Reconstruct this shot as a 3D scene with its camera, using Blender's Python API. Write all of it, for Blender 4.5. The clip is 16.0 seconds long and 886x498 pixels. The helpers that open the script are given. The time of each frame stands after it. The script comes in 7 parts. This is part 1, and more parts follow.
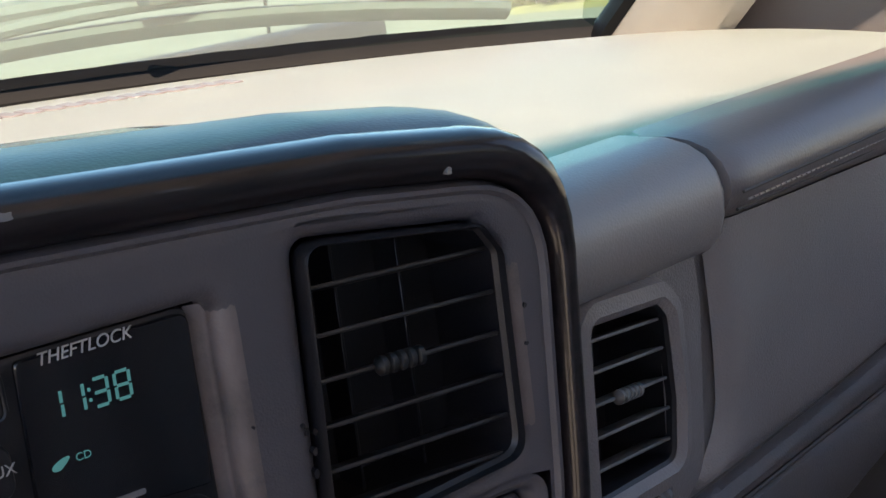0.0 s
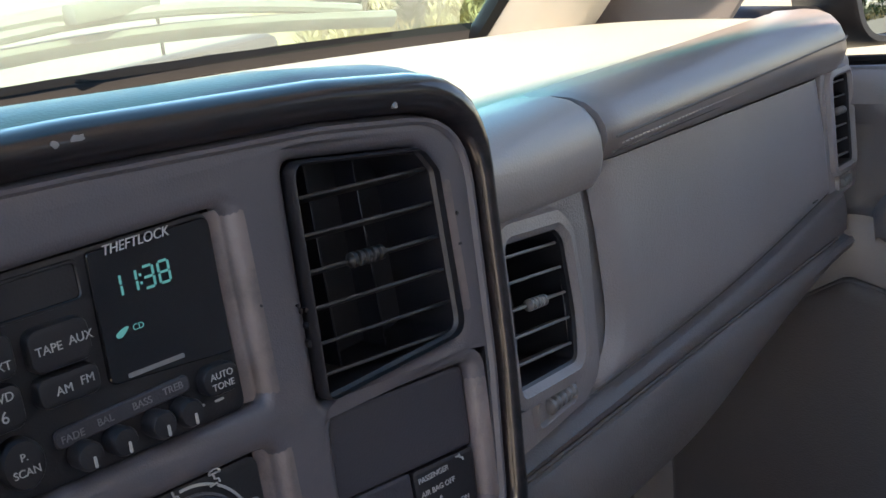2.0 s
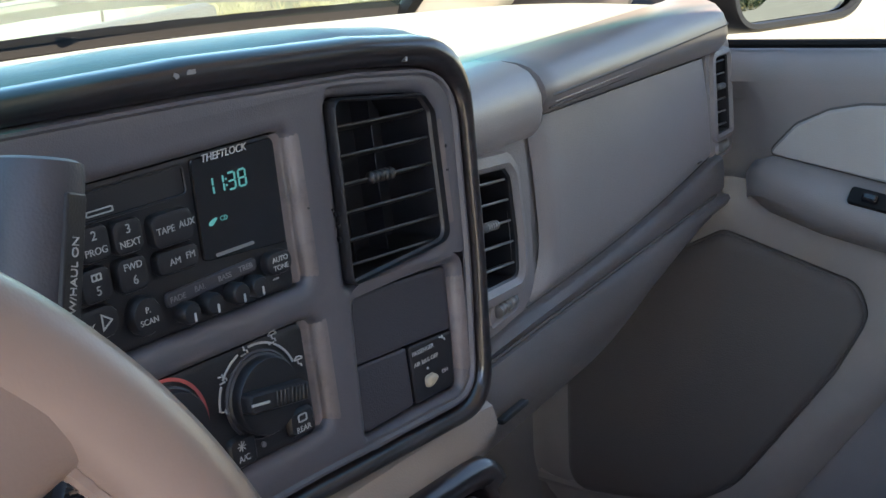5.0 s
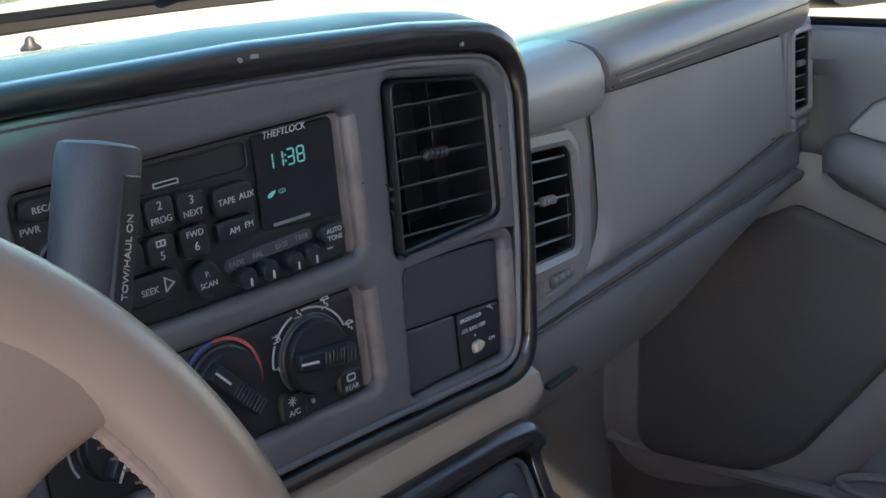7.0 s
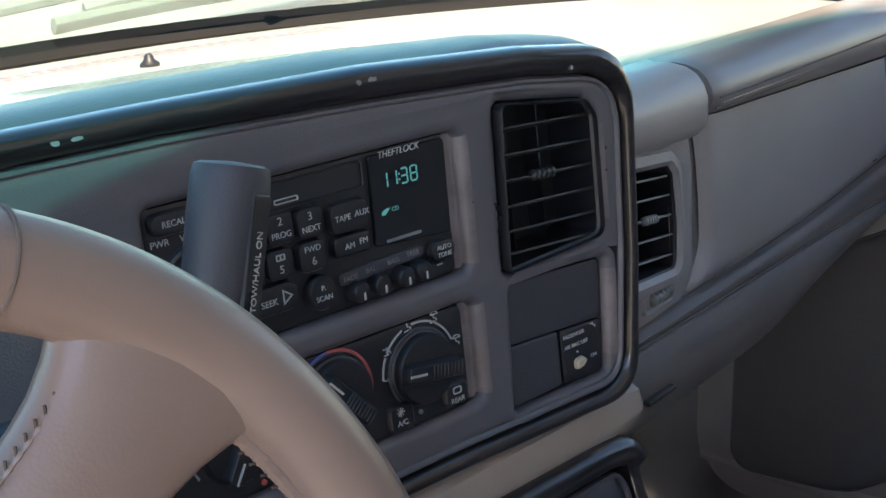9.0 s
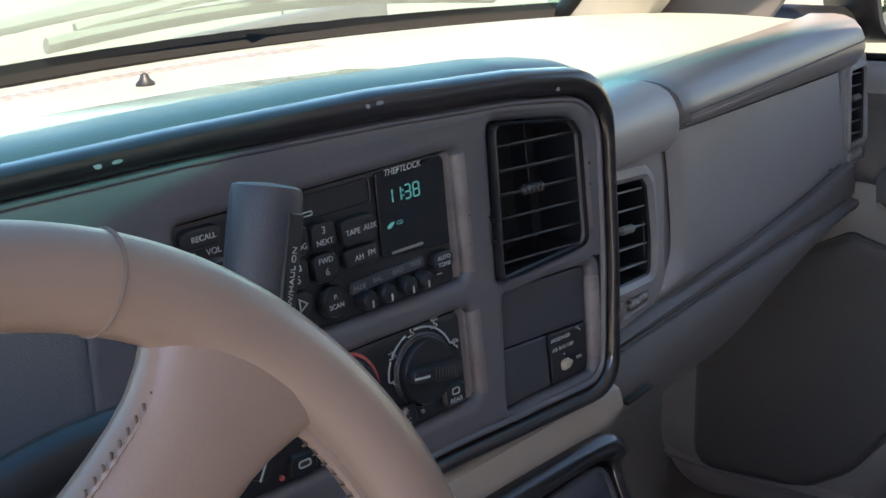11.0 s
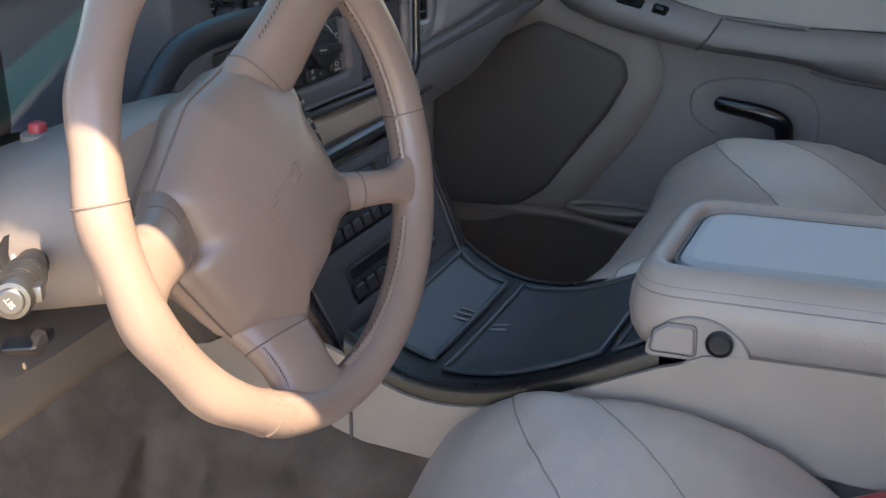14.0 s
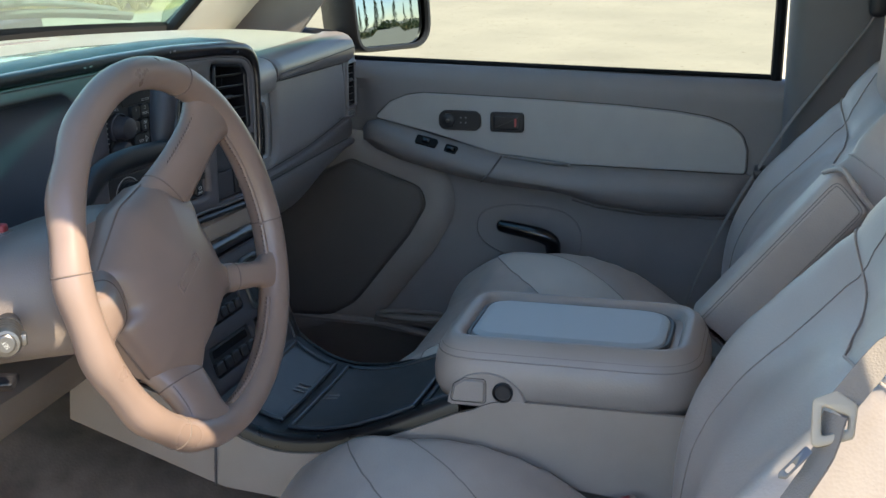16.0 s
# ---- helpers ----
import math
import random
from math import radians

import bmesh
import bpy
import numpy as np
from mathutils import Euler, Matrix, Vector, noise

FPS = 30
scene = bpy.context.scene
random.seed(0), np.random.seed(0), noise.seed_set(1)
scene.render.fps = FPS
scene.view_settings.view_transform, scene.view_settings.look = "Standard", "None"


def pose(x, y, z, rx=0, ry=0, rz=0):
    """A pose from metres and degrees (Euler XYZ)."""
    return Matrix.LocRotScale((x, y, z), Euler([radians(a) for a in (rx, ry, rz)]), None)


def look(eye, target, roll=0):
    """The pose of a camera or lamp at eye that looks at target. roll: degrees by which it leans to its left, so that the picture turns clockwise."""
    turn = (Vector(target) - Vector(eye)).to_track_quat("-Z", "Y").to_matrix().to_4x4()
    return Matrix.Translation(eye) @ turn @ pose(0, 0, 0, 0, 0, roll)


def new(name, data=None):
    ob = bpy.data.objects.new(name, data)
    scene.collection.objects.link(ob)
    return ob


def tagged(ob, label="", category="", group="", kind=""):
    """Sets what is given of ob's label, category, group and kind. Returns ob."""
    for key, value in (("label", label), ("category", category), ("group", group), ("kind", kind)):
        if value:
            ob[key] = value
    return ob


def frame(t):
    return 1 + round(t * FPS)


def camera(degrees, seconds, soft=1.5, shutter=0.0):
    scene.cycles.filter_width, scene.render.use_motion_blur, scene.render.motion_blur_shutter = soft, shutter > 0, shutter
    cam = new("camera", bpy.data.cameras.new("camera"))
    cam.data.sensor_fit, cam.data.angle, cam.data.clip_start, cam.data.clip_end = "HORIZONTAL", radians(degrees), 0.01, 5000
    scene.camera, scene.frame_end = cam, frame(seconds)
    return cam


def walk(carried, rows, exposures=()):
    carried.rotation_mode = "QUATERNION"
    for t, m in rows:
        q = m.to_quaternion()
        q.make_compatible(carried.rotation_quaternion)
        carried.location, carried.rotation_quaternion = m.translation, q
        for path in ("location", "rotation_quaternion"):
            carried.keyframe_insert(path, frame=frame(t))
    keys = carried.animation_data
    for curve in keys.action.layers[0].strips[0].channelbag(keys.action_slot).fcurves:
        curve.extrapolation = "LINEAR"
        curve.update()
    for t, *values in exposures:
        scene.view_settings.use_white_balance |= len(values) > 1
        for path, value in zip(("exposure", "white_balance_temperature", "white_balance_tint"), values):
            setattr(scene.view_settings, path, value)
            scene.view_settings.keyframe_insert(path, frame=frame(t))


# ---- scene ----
cam = camera(36.2, 16.0)
PATH = [
    (0, (-0.152, -0.308, 1.278), (1.251, 1.016, 0.752), -6.0),
    (0.5, (-0.175, -0.323, 1.268), (1.236, 0.991, 0.737), -6.9),
    (1, (-0.202, -0.335, 1.283), (1.263, 0.921, 0.758), -6.6),
    (1.5, (-0.223, -0.348, 1.278), (1.271, 0.871, 0.748), -6.9),
    (2, (-0.271, -0.365, 1.267), (1.267, 0.814, 0.771), -8.2),
    (2.5, (-0.357, -0.373, 1.263), (1.273, 0.682, 0.784), -7.1),
    (3, (-0.377, -0.386, 1.261), (1.286, 0.617, 0.78), -6.7),
    (3.5, (-0.394, -0.387, 1.263), (1.274, 0.606, 0.785), -6.3),
    (6, (-0.453, -0.43, 1.303), (1.139, 0.623, 0.705), -5.1),
    (6.5, (-0.453, -0.445, 1.308), (1.108, 0.645, 0.696), -4.9),
    (7, (-0.456, -0.453, 1.309), (1.076, 0.682, 0.704), -4.7),
    (7.5, (-0.473, -0.458, 1.318), (1.043, 0.701, 0.719), -4.0),
    (8, (-0.475, -0.458, 1.319), (1.013, 0.739, 0.725), -4.1),
    (10.5, (-0.497, -0.453, 1.327), (0.952, 0.8, 0.754), -5.0),
    (11, (-0.533, -0.466, 1.34), (0.974, 0.715, 0.762), -4.6),
    (11.5, (-0.586, -0.476, 1.319), (0.933, 0.61, 0.601), -4.6),
    (12, (-0.622, -0.452, 1.299), (0.896, 0.531, 0.445), -3.7),
    (12.5, (-0.708, -0.453, 1.323), (0.938, 0.332, 0.502), -2.3),
    (13, (-0.83, -0.511, 1.335), (0.848, 0.232, 0.539), -2.5),
    (13.5, (-1.001, -0.619, 1.342), (0.689, 0.142, 0.592), -2.2),
    (14, (-1.144, -0.642, 1.357), (0.559, 0.104, 0.619), -2.3),
    (14.5, (-1.317, -0.664, 1.372), (0.467, -0.149, 0.629), -1.7),
    (15, (-1.417, -0.713, 1.405), (0.443, -0.259, 0.825), -1.8),
    (15.5, (-1.469, -0.747, 1.423), (0.406, -0.291, 0.898), -1.4),
    (16, (-1.509, -0.727, 1.424), (0.356, -0.252, 0.88), -0.2),
]
EXPOSURES = [(0.0, 2.08, 7400, 28), (0.5, 2.2, 7400, 27), (1.0, 2.5, 7400, 25), (2.0, 2.72, 7400, 24), (3.5, 2.78, 7300, 21), (6.0, 2.98, 7200, 19), (7.0, 2.92, 7200, 19), (8.0, 2.76, 7200, 18), (10.5, 2.64, 7200, 20), (11.2, 2.62, 7250, 22), (11.5, 2.67, 7250, 25), (12.0, 3.92, 7500, 19), (12.5, 3.68, 7500, 18), (13.0, 3.15, 7550, 18), (13.5, 2.85, 7600, 18), (14.0, 2.72, 7600, 17), (14.6, 2.37, 7500, 16), (16.0, 2.09, 6850, 12)]
walk(cam, [(t, look(eye, target, roll)) for t, eye, target, roll in PATH], EXPOSURES)

# ---- world and sun ----
SUN_WAY = Vector((0.43, 0.735, -1.0)).normalized()  # the way the sunlight travels
SUN_UP = math.asin(-SUN_WAY.z)
SUN_ROUND = math.atan2(-SUN_WAY.x, -SUN_WAY.y)
world = bpy.data.worlds.new("sky")
scene.world = world
world.use_nodes = True
wt = world.node_tree
sky = wt.nodes.new("ShaderNodeTexSky")
sky.sky_type = "NISHITA"
sky.sun_disc = False
sky.dust_density = 0.1
sky.air_density = 0.9
sky.ozone_density = 2.0
sky.sun_elevation = SUN_UP
sky.sun_rotation = SUN_ROUND
wt.links.new(sky.outputs[0], wt.nodes["Background"].inputs[0])
wt.nodes["Background"].inputs[1].default_value = 0.13
sun_data = bpy.data.lights.new("sun", "SUN")
sun_data.energy = 3.6
sun_data.angle = radians(0.5)
sun_data.color = (1.0, 0.91, 0.70)
sun = new("sun", sun_data)
sun.matrix_world = look((0, 0, 6), Vector((0, 0, 6)) + SUN_WAY)
scene.view_settings.exposure = 2.2

# ---- building helpers ----
GROUND = -0.20


def link(a, ao, b, bi, tree):
    tree.links.new(a.outputs[ao], b.inputs[bi])


def material(name, color, rough=0.5, metal=0.0, grain=0.0, grain_scale=900.0, mottle=0.10, mottle_scale=18.0, coat=0.0, sheen=0.0, spec=0.5, wear=None, wear_amount=0.0, wear_scale=30.0):
    """A procedural surface: base colour with slow mottling, optional worn patches, and fine bump grain."""
    m = bpy.data.materials.new(name)
    m.use_nodes = True
    t = m.node_tree
    b = t.nodes["Principled BSDF"]
    b.inputs["Roughness"].default_value = rough
    b.inputs["Metallic"].default_value = metal
    b.inputs["Coat Weight"].default_value = coat
    b.inputs["Coat Roughness"].default_value = 0.06
    b.inputs["Sheen Weight"].default_value = sheen
    b.inputs["Specular IOR Level"].default_value = spec
    co = t.nodes.new("ShaderNodeTexCoord")
    n1 = t.nodes.new("ShaderNodeTexNoise")
    n1.inputs["Scale"].default_value = mottle_scale
    n1.inputs["Detail"].default_value = 5.0
    link(co, "Object", n1, "Vector", t)
    ramp = t.nodes.new("ShaderNodeMapRange")
    ramp.inputs["From Min"].default_value, ramp.inputs["From Max"].default_value = 0.3, 0.7
    ramp.inputs["To Min"].default_value, ramp.inputs["To Max"].default_value = 1 - mottle, 1 + mottle
    link(n1, "Fac", ramp, "Value", t)
    mul = t.nodes.new("ShaderNodeVectorMath")
    mul.operation = "SCALE"
    mul.inputs[0].default_value = color[:3]
    link(ramp, "Result", mul, "Scale", t)
    last = mul.outputs[0]
    if wear is not None:
        n3 = t.nodes.new("ShaderNodeTexNoise")
        n3.inputs["Scale"].default_value = wear_scale
        n3.inputs["Detail"].default_value = 8.0
        n3.inputs["Roughness"].default_value = 0.7
        link(co, "Object", n3, "Vector", t)
        r3 = t.nodes.new("ShaderNodeMapRange")
        r3.inputs["From Min"].default_value, r3.inputs["From Max"].default_value = 0.52, 0.72
        r3.inputs["To Max"].default_value = wear_amount
        link(n3, "Fac", r3, "Value", t)
        mx = t.nodes.new("ShaderNodeMix")
        mx.data_type = "RGBA"
        link(r3, "Result", mx, "Factor", t)
        t.links.new(last, mx.inputs["A"])
        mx.inputs["B"].default_value = (*wear, 1)
        last = mx.outputs["Result"]
    t.links.new(last, b.inputs["Base Color"])
    rr = t.nodes.new("ShaderNodeMapRange")
    vary = min(0.10, rough * 0.35)
    rr.inputs["To Min"].default_value, rr.inputs["To Max"].default_value = rough - vary, min(1.0, rough + vary)
    link(n1, "Fac", rr, "Value", t)
    link(rr, "Result", b, "Roughness", t)
    if grain > 0:
        n2 = t.nodes.new("ShaderNodeTexVoronoi")
        n2.inputs["Scale"].default_value = grain_scale
        link(co, "Object", n2, "Vector", t)
        n4 = t.nodes.new("ShaderNodeTexNoise")
        n4.inputs["Scale"].default_value = grain_scale * 0.15
        n4.inputs["Detail"].default_value = 4.0
        link(co, "Object", n4, "Vector", t)
        add = t.nodes.new("ShaderNodeMath")
        add.operation = "MULTIPLY_ADD"
        add.inputs[1].default_value = 0.45
        link(n4, "Fac", add, 0, t)
        link(n2, "Distance", add, 2, t)
        bump = t.nodes.new("ShaderNodeBump")
        bump.inputs["Strength"].default_value = grain * 0.7
        bump.inputs["Distance"].default_value = 0.0006
        link(add, "Value", bump, "Height", t)
        link(bump, "Normal", b, "Normal", t)
    return m


def wood_material():
    """Dark stained wood under thick clear lacquer, with long streaks along x."""
    m = bpy.data.materials.new("lacquered dark wood")
    m.use_nodes = True
    t = m.node_tree
    b = t.nodes["Principled BSDF"]
    co = t.nodes.new("ShaderNodeTexCoord")
    mp = t.nodes.new("ShaderNodeMapping")
    mp.inputs["Scale"].default_value = (9.0, 60.0, 120.0)
    link(co, "Object", mp, "Vector", t)
    n = t.nodes.new("ShaderNodeTexNoise")
    n.inputs["Scale"].default_value = 1.6
    n.inputs["Detail"].default_value = 9.0
    n.inputs["Roughness"].default_value = 0.65
    link(mp, "Vector", n, "Vector", t)
    r = t.nodes.new("ShaderNodeValToRGB")
    r.color_ramp.elements[0].position, r.color_ramp.elements[0].color = 0.35, (0.005, 0.004, 0.005, 1)
    r.color_ramp.elements[1].position, r.color_ramp.elements[1].color = 0.70, (0.021, 0.0155, 0.0165, 1)
    link(n, "Fac", r, "Fac", t)
    link(r, "Color", b, "Base Color", t)
    b.inputs["Roughness"].default_value = 0.33
    b.inputs["Specular IOR Level"].default_value = 0.25
    b.inputs["Coat Weight"].default_value = 0.8
    b.inputs["Coat Roughness"].default_value = 0.05
    n2 = t.nodes.new("ShaderNodeTexNoise")
    n2.inputs["Scale"].default_value = 260.0
    link(co, "Object", n2, "Vector", t)
    bump = t.nodes.new("ShaderNodeBump")
    bump.inputs["Strength"].default_value = 0.08
    bump.inputs["Distance"].default_value = 0.0005
    link(n2, "Fac", bump, "Height", t)
    link(bump, "Normal", b, "Normal", t)
    return m


def glass_material(name, tint, gloss=0.08):
    """A thin pane: light passes straight through, tinted, with a faint mirror gloss."""
    m = bpy.data.materials.new(name)
    m.use_nodes = True
    t = m.node_tree
    t.nodes.remove(t.nodes["Principled BSDF"])
    tr = t.nodes.new("ShaderNodeBsdfTransparent")
    tr.inputs["Color"].default_value = (*tint, 1)
    gl = t.nodes.new("ShaderNodeBsdfGlossy")
    gl.inputs["Roughness"].default_value = 0.02
    fr = t.nodes.new("ShaderNodeFresnel")
    fr.inputs["IOR"].default_value = 1.3
    mix = t.nodes.new("ShaderNodeMixShader")
    sc = t.nodes.new("ShaderNodeMath")
    sc.operation = "MULTIPLY"
    sc.inputs[1].default_value = gloss * 6
    link(fr, "Fac", sc, 0, t)
    link(sc, "Value", mix, 0, t)
    t.links.new(tr.outputs[0], mix.inputs[1])
    t.links.new(gl.outputs[0], mix.inputs[2])
    t.links.new(mix.outputs[0], t.nodes["Material Output"].inputs["Surface"])
    return m


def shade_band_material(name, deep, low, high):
    """Tinted glass that deepens with height; hangs lower on the driver's side to shape teal sunlight."""
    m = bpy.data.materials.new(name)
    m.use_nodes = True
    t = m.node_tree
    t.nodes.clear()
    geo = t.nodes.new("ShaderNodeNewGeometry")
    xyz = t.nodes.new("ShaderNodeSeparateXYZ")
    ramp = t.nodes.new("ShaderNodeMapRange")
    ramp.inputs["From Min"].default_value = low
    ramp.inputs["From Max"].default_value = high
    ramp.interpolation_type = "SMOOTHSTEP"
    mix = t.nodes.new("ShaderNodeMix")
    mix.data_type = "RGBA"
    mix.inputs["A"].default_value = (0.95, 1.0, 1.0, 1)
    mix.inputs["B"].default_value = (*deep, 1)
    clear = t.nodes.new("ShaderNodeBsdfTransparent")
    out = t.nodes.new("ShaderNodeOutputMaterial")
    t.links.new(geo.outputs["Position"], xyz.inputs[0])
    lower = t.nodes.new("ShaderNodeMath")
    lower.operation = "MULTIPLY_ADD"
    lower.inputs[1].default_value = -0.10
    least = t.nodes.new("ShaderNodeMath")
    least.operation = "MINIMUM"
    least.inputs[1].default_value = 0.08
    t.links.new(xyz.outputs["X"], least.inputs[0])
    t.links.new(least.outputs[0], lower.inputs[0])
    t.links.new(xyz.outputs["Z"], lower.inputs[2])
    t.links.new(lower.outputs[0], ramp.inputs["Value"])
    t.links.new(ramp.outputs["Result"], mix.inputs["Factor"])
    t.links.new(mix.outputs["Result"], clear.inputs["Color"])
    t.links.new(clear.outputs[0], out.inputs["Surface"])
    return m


def glow_material(name, color, strength):
    m = bpy.data.materials.new(name)
    m.use_nodes = True
    b = m.node_tree.nodes["Principled BSDF"]
    b.inputs["Base Color"].default_value = (0.02, 0.03, 0.03, 1)
    b.inputs["Emission Color"].default_value = (*color, 1)
    b.inputs["Emission Strength"].default_value = strength
    return m


def thing(name, label, category, at=(0, 0, 0), group="", kind=""):
    ob = new(name)
    ob.empty_display_size = 0.05
    ob.location = at
    return tagged(ob, label, category, group, kind)


def parent_at(ob):
    return Vector(ob.location) if ob.data is None else Vector((0, 0, 0))


def part(name, bm, mat, parent=None, label="", smooth=True, angle=40):
    """Links a bmesh as one mesh object under a thing or a part."""
    me = bpy.data.meshes.new(name)
    bmesh.ops.recalc_face_normals(bm, faces=bm.faces[:])
    bm.to_mesh(me)
    bm.free()
    me.materials.append(mat)
    if smooth:
        me.shade_smooth()
        me.set_sharp_from_angle(angle=radians(angle))
    ob = new(name, me)
    if label:
        ob["label"] = label
    if parent is not None:
        ob.parent = parent
        ob.matrix_parent_inverse = Matrix.Translation(parent_at(parent)).inverted()
    return ob


def box(cx, cy, cz, sx, sy, sz, bevel=0.003, segs=2, m=None, bm=None):
    own = bmesh.new()
    bmesh.ops.create_cube(own, size=1.0, matrix=Matrix.LocRotScale((cx, cy, cz), None, (sx, sy, sz)))
    if bevel > 0:
        bmesh.ops.bevel(own, geom=own.edges[:], offset=min(bevel, 0.45 * min(sx, sy, sz)), segments=segs, affect="EDGES", profile=0.5)
    if m is not None:
        bmesh.ops.transform(own, matrix=m, verts=own.verts[:])
    return joined(bm, own)


def joined(bm, own):
    if bm is None:
        return own
    me = bpy.data.meshes.new("tmp")
    own.to_mesh(me)
    own.free()
    bm.from_mesh(me)
    bpy.data.meshes.remove(me)
    return bm


def loft(sections, closed=True, caps=True, loop=False, bm=None):
    """A skin over rows of points; closed: each row is a ring; loop: the last row joins the first."""
    bm = bm or bmesh.new()
    rows = [[bm.verts.new(p) for p in s] for s in sections]
    n = len(rows[0])
    last = len(rows) if loop else len(rows) - 1
    for i in range(last):
        a, b = rows[i], rows[(i + 1) % len(rows)]
        for j in range(n if closed else n - 1):
            k = (j + 1) % n
            bm.faces.new((a[j], a[k], b[k], b[j]))
    if caps and closed and not loop:
        bm.faces.new(rows[0][::-1])
        bm.faces.new(rows[-1])
    return bm


def smooth_line(points, n):
    """n points along a Catmull-Rom curve through the given ones."""
    p = [Vector(q) for q in points]
    p = [2 * p[0] - p[1]] + p + [2 * p[-1] - p[-2]]
    out = []
    for i in range(n):
        f = i / (n - 1) * (len(p) - 3)
        k = min(int(f), len(p) - 4)
        t = f - k
        a, b, c, d = p[k : k + 4]
        out.append(0.5 * (2 * b + (c - a) * t + (2 * a - 5 * b + 4 * c - d) * t * t + (3 * b - a - 3 * c + d) * t**3))
    return out


def tube(points, radius, segs=10, flat=1.0, loop=False, bm=None):
    """A round bar along the points; radius: a number or one for each point."""
    pts = [Vector(p) for p in points]
    n = len(pts)
    rads = radius if isinstance(radius, (list, tuple)) else [radius] * n
    rows = []
    side = None
    for i, p in enumerate(pts):
        a, b = (pts[i - 1], pts[(i + 1) % n]) if loop else (pts[max(i - 1, 0)], pts[min(i + 1, n - 1)])
        ahead = (b - a).normalized()
        if side is None:
            side = ahead.orthogonal().normalized()
        side = (side - ahead * side.dot(ahead)).normalized()
        up = ahead.cross(side)
        rows.append([p + rads[i] * (math.cos(2 * math.pi * k / segs) * side + flat * math.sin(2 * math.pi * k / segs) * up) for k in range(segs)])
    return loft(rows, True, True, loop, bm)


def rrect(u0, v0, u1, v1, r, n=5, lean=0.0):
    """A rectangle with round corners, counter-clockwise, as 2D points; lean shifts the top sideways."""
    out = []
    for cx, cy, a0 in ((u1 - r, v0 + r, -90), (u1 - r, v1 - r, 0), (u0 + r, v1 - r, 90), (u0 + r, v0 + r, 180)):
        for k in range(n + 1):
            a = radians(a0 + 90 * k / n)
            x, y = cx + r * math.cos(a), cy + r * math.sin(a)
            out.append((x + lean * (y - v0), y))
    return out


def rounded(points, r, n=5):
    """A closed 2D outline with its corners rounded; r: one radius or one for each corner."""
    out = []
    m = len(points)
    for i in range(m):
        p, a, b = Vector(points[i]), Vector(points[i - 1]), Vector(points[(i + 1) % m])
        rr = r[i] if isinstance(r, (list, tuple)) else r
        da, db = (a - p), (b - p)
        ang = da.angle(db)
        cut = min(rr / math.tan(ang / 2), 0.49 * da.length, 0.49 * db.length)
        s, e = p + da.normalized() * cut, p + db.normalized() * cut
        for k in range(n + 1):
            t = k / n
            out.append(tuple((1 - t) ** 2 * s + 2 * t * (1 - t) * p + t * t * e))
    return out


def inset(points, d):
    """A closed counter-clockwise 2D outline moved inwards by d."""
    out = []
    m = len(points)
    for i in range(m):
        p, a, b = Vector(points[i]), Vector(points[i - 1]), Vector(points[(i + 1) % m])
        t = (b - a).normalized()
        out.append(tuple(p + d * Vector((-t.y, t.x))))
    return out


def plate(loops, z0, z1, m=None, bevel=0.0, bm=None):
    """A flat plate from z0 to z1 with 2D outlines: the first is the rim, the rest are holes through it."""
    cu = bpy.data.curves.new("tmp", "CURVE")
    cu.dimensions, cu.fill_mode = "2D", "BOTH"
    cu.extrude = (z1 - z0) / 2 - bevel
    cu.bevel_depth, cu.bevel_resolution, cu.offset = bevel, 3 if bevel > 0.003 else 1, -bevel
    for lp in loops:
        s = cu.splines.new("POLY")
        s.points.add(len(lp) - 1)
        for q, (x, y) in zip(s.points, lp):
            q.co = (x, y, 0, 1)
        s.use_cyclic_u = True
    ob = bpy.data.objects.new("tmp", cu)
    me = bpy.data.meshes.new_from_object(ob)
    own = bmesh.new()
    own.from_mesh(me)
    bpy.data.objects.remove(ob)
    bpy.data.curves.remove(cu)
    bpy.data.meshes.remove(me)
    bmesh.ops.remove_doubles(own, verts=own.verts[:], dist=1e-6)
    move = Matrix.Translation((0, 0, (z0 + z1) / 2))
    bmesh.ops.transform(own, matrix=(m @ move) if m is not None else move, verts=own.verts[:])
    return joined(bm, own)


def dome(outline, levels, m=None, bm=None, top=True):
    """Rings of one 2D outline: levels are (inset, height) from base to top; the last ring is closed."""
    if top:
        levels = list(levels) + [(levels[-1][0] + 0.0003, levels[-1][1])]
    rows = [[(x, y, h) for x, y in inset(outline, d)] for d, h in levels]
    own = loft(rows, True, False)
    own.verts.ensure_lookup_table()
    n = len(outline)
    if top:
        own.faces.new([own.verts[(len(rows) - 1) * n + k] for k in range(n)])
    if m is not None:
        bmesh.ops.transform(own, matrix=m, verts=own.verts[:])
    return joined(bm, own)


def lathe(profile, segs=28, m=None, bm=None, caps=True):
    """Turned about z: profile is (radius, height) from base to top."""
    rows = [[(r * math.cos(2 * math.pi * k / segs), r * math.sin(2 * math.pi * k / segs), h) for k in range(segs)] for r, h in profile]
    own = loft(rows, True, caps)
    if m is not None:
        bmesh.ops.transform(own, matrix=m, verts=own.verts[:])
    return joined(bm, own)


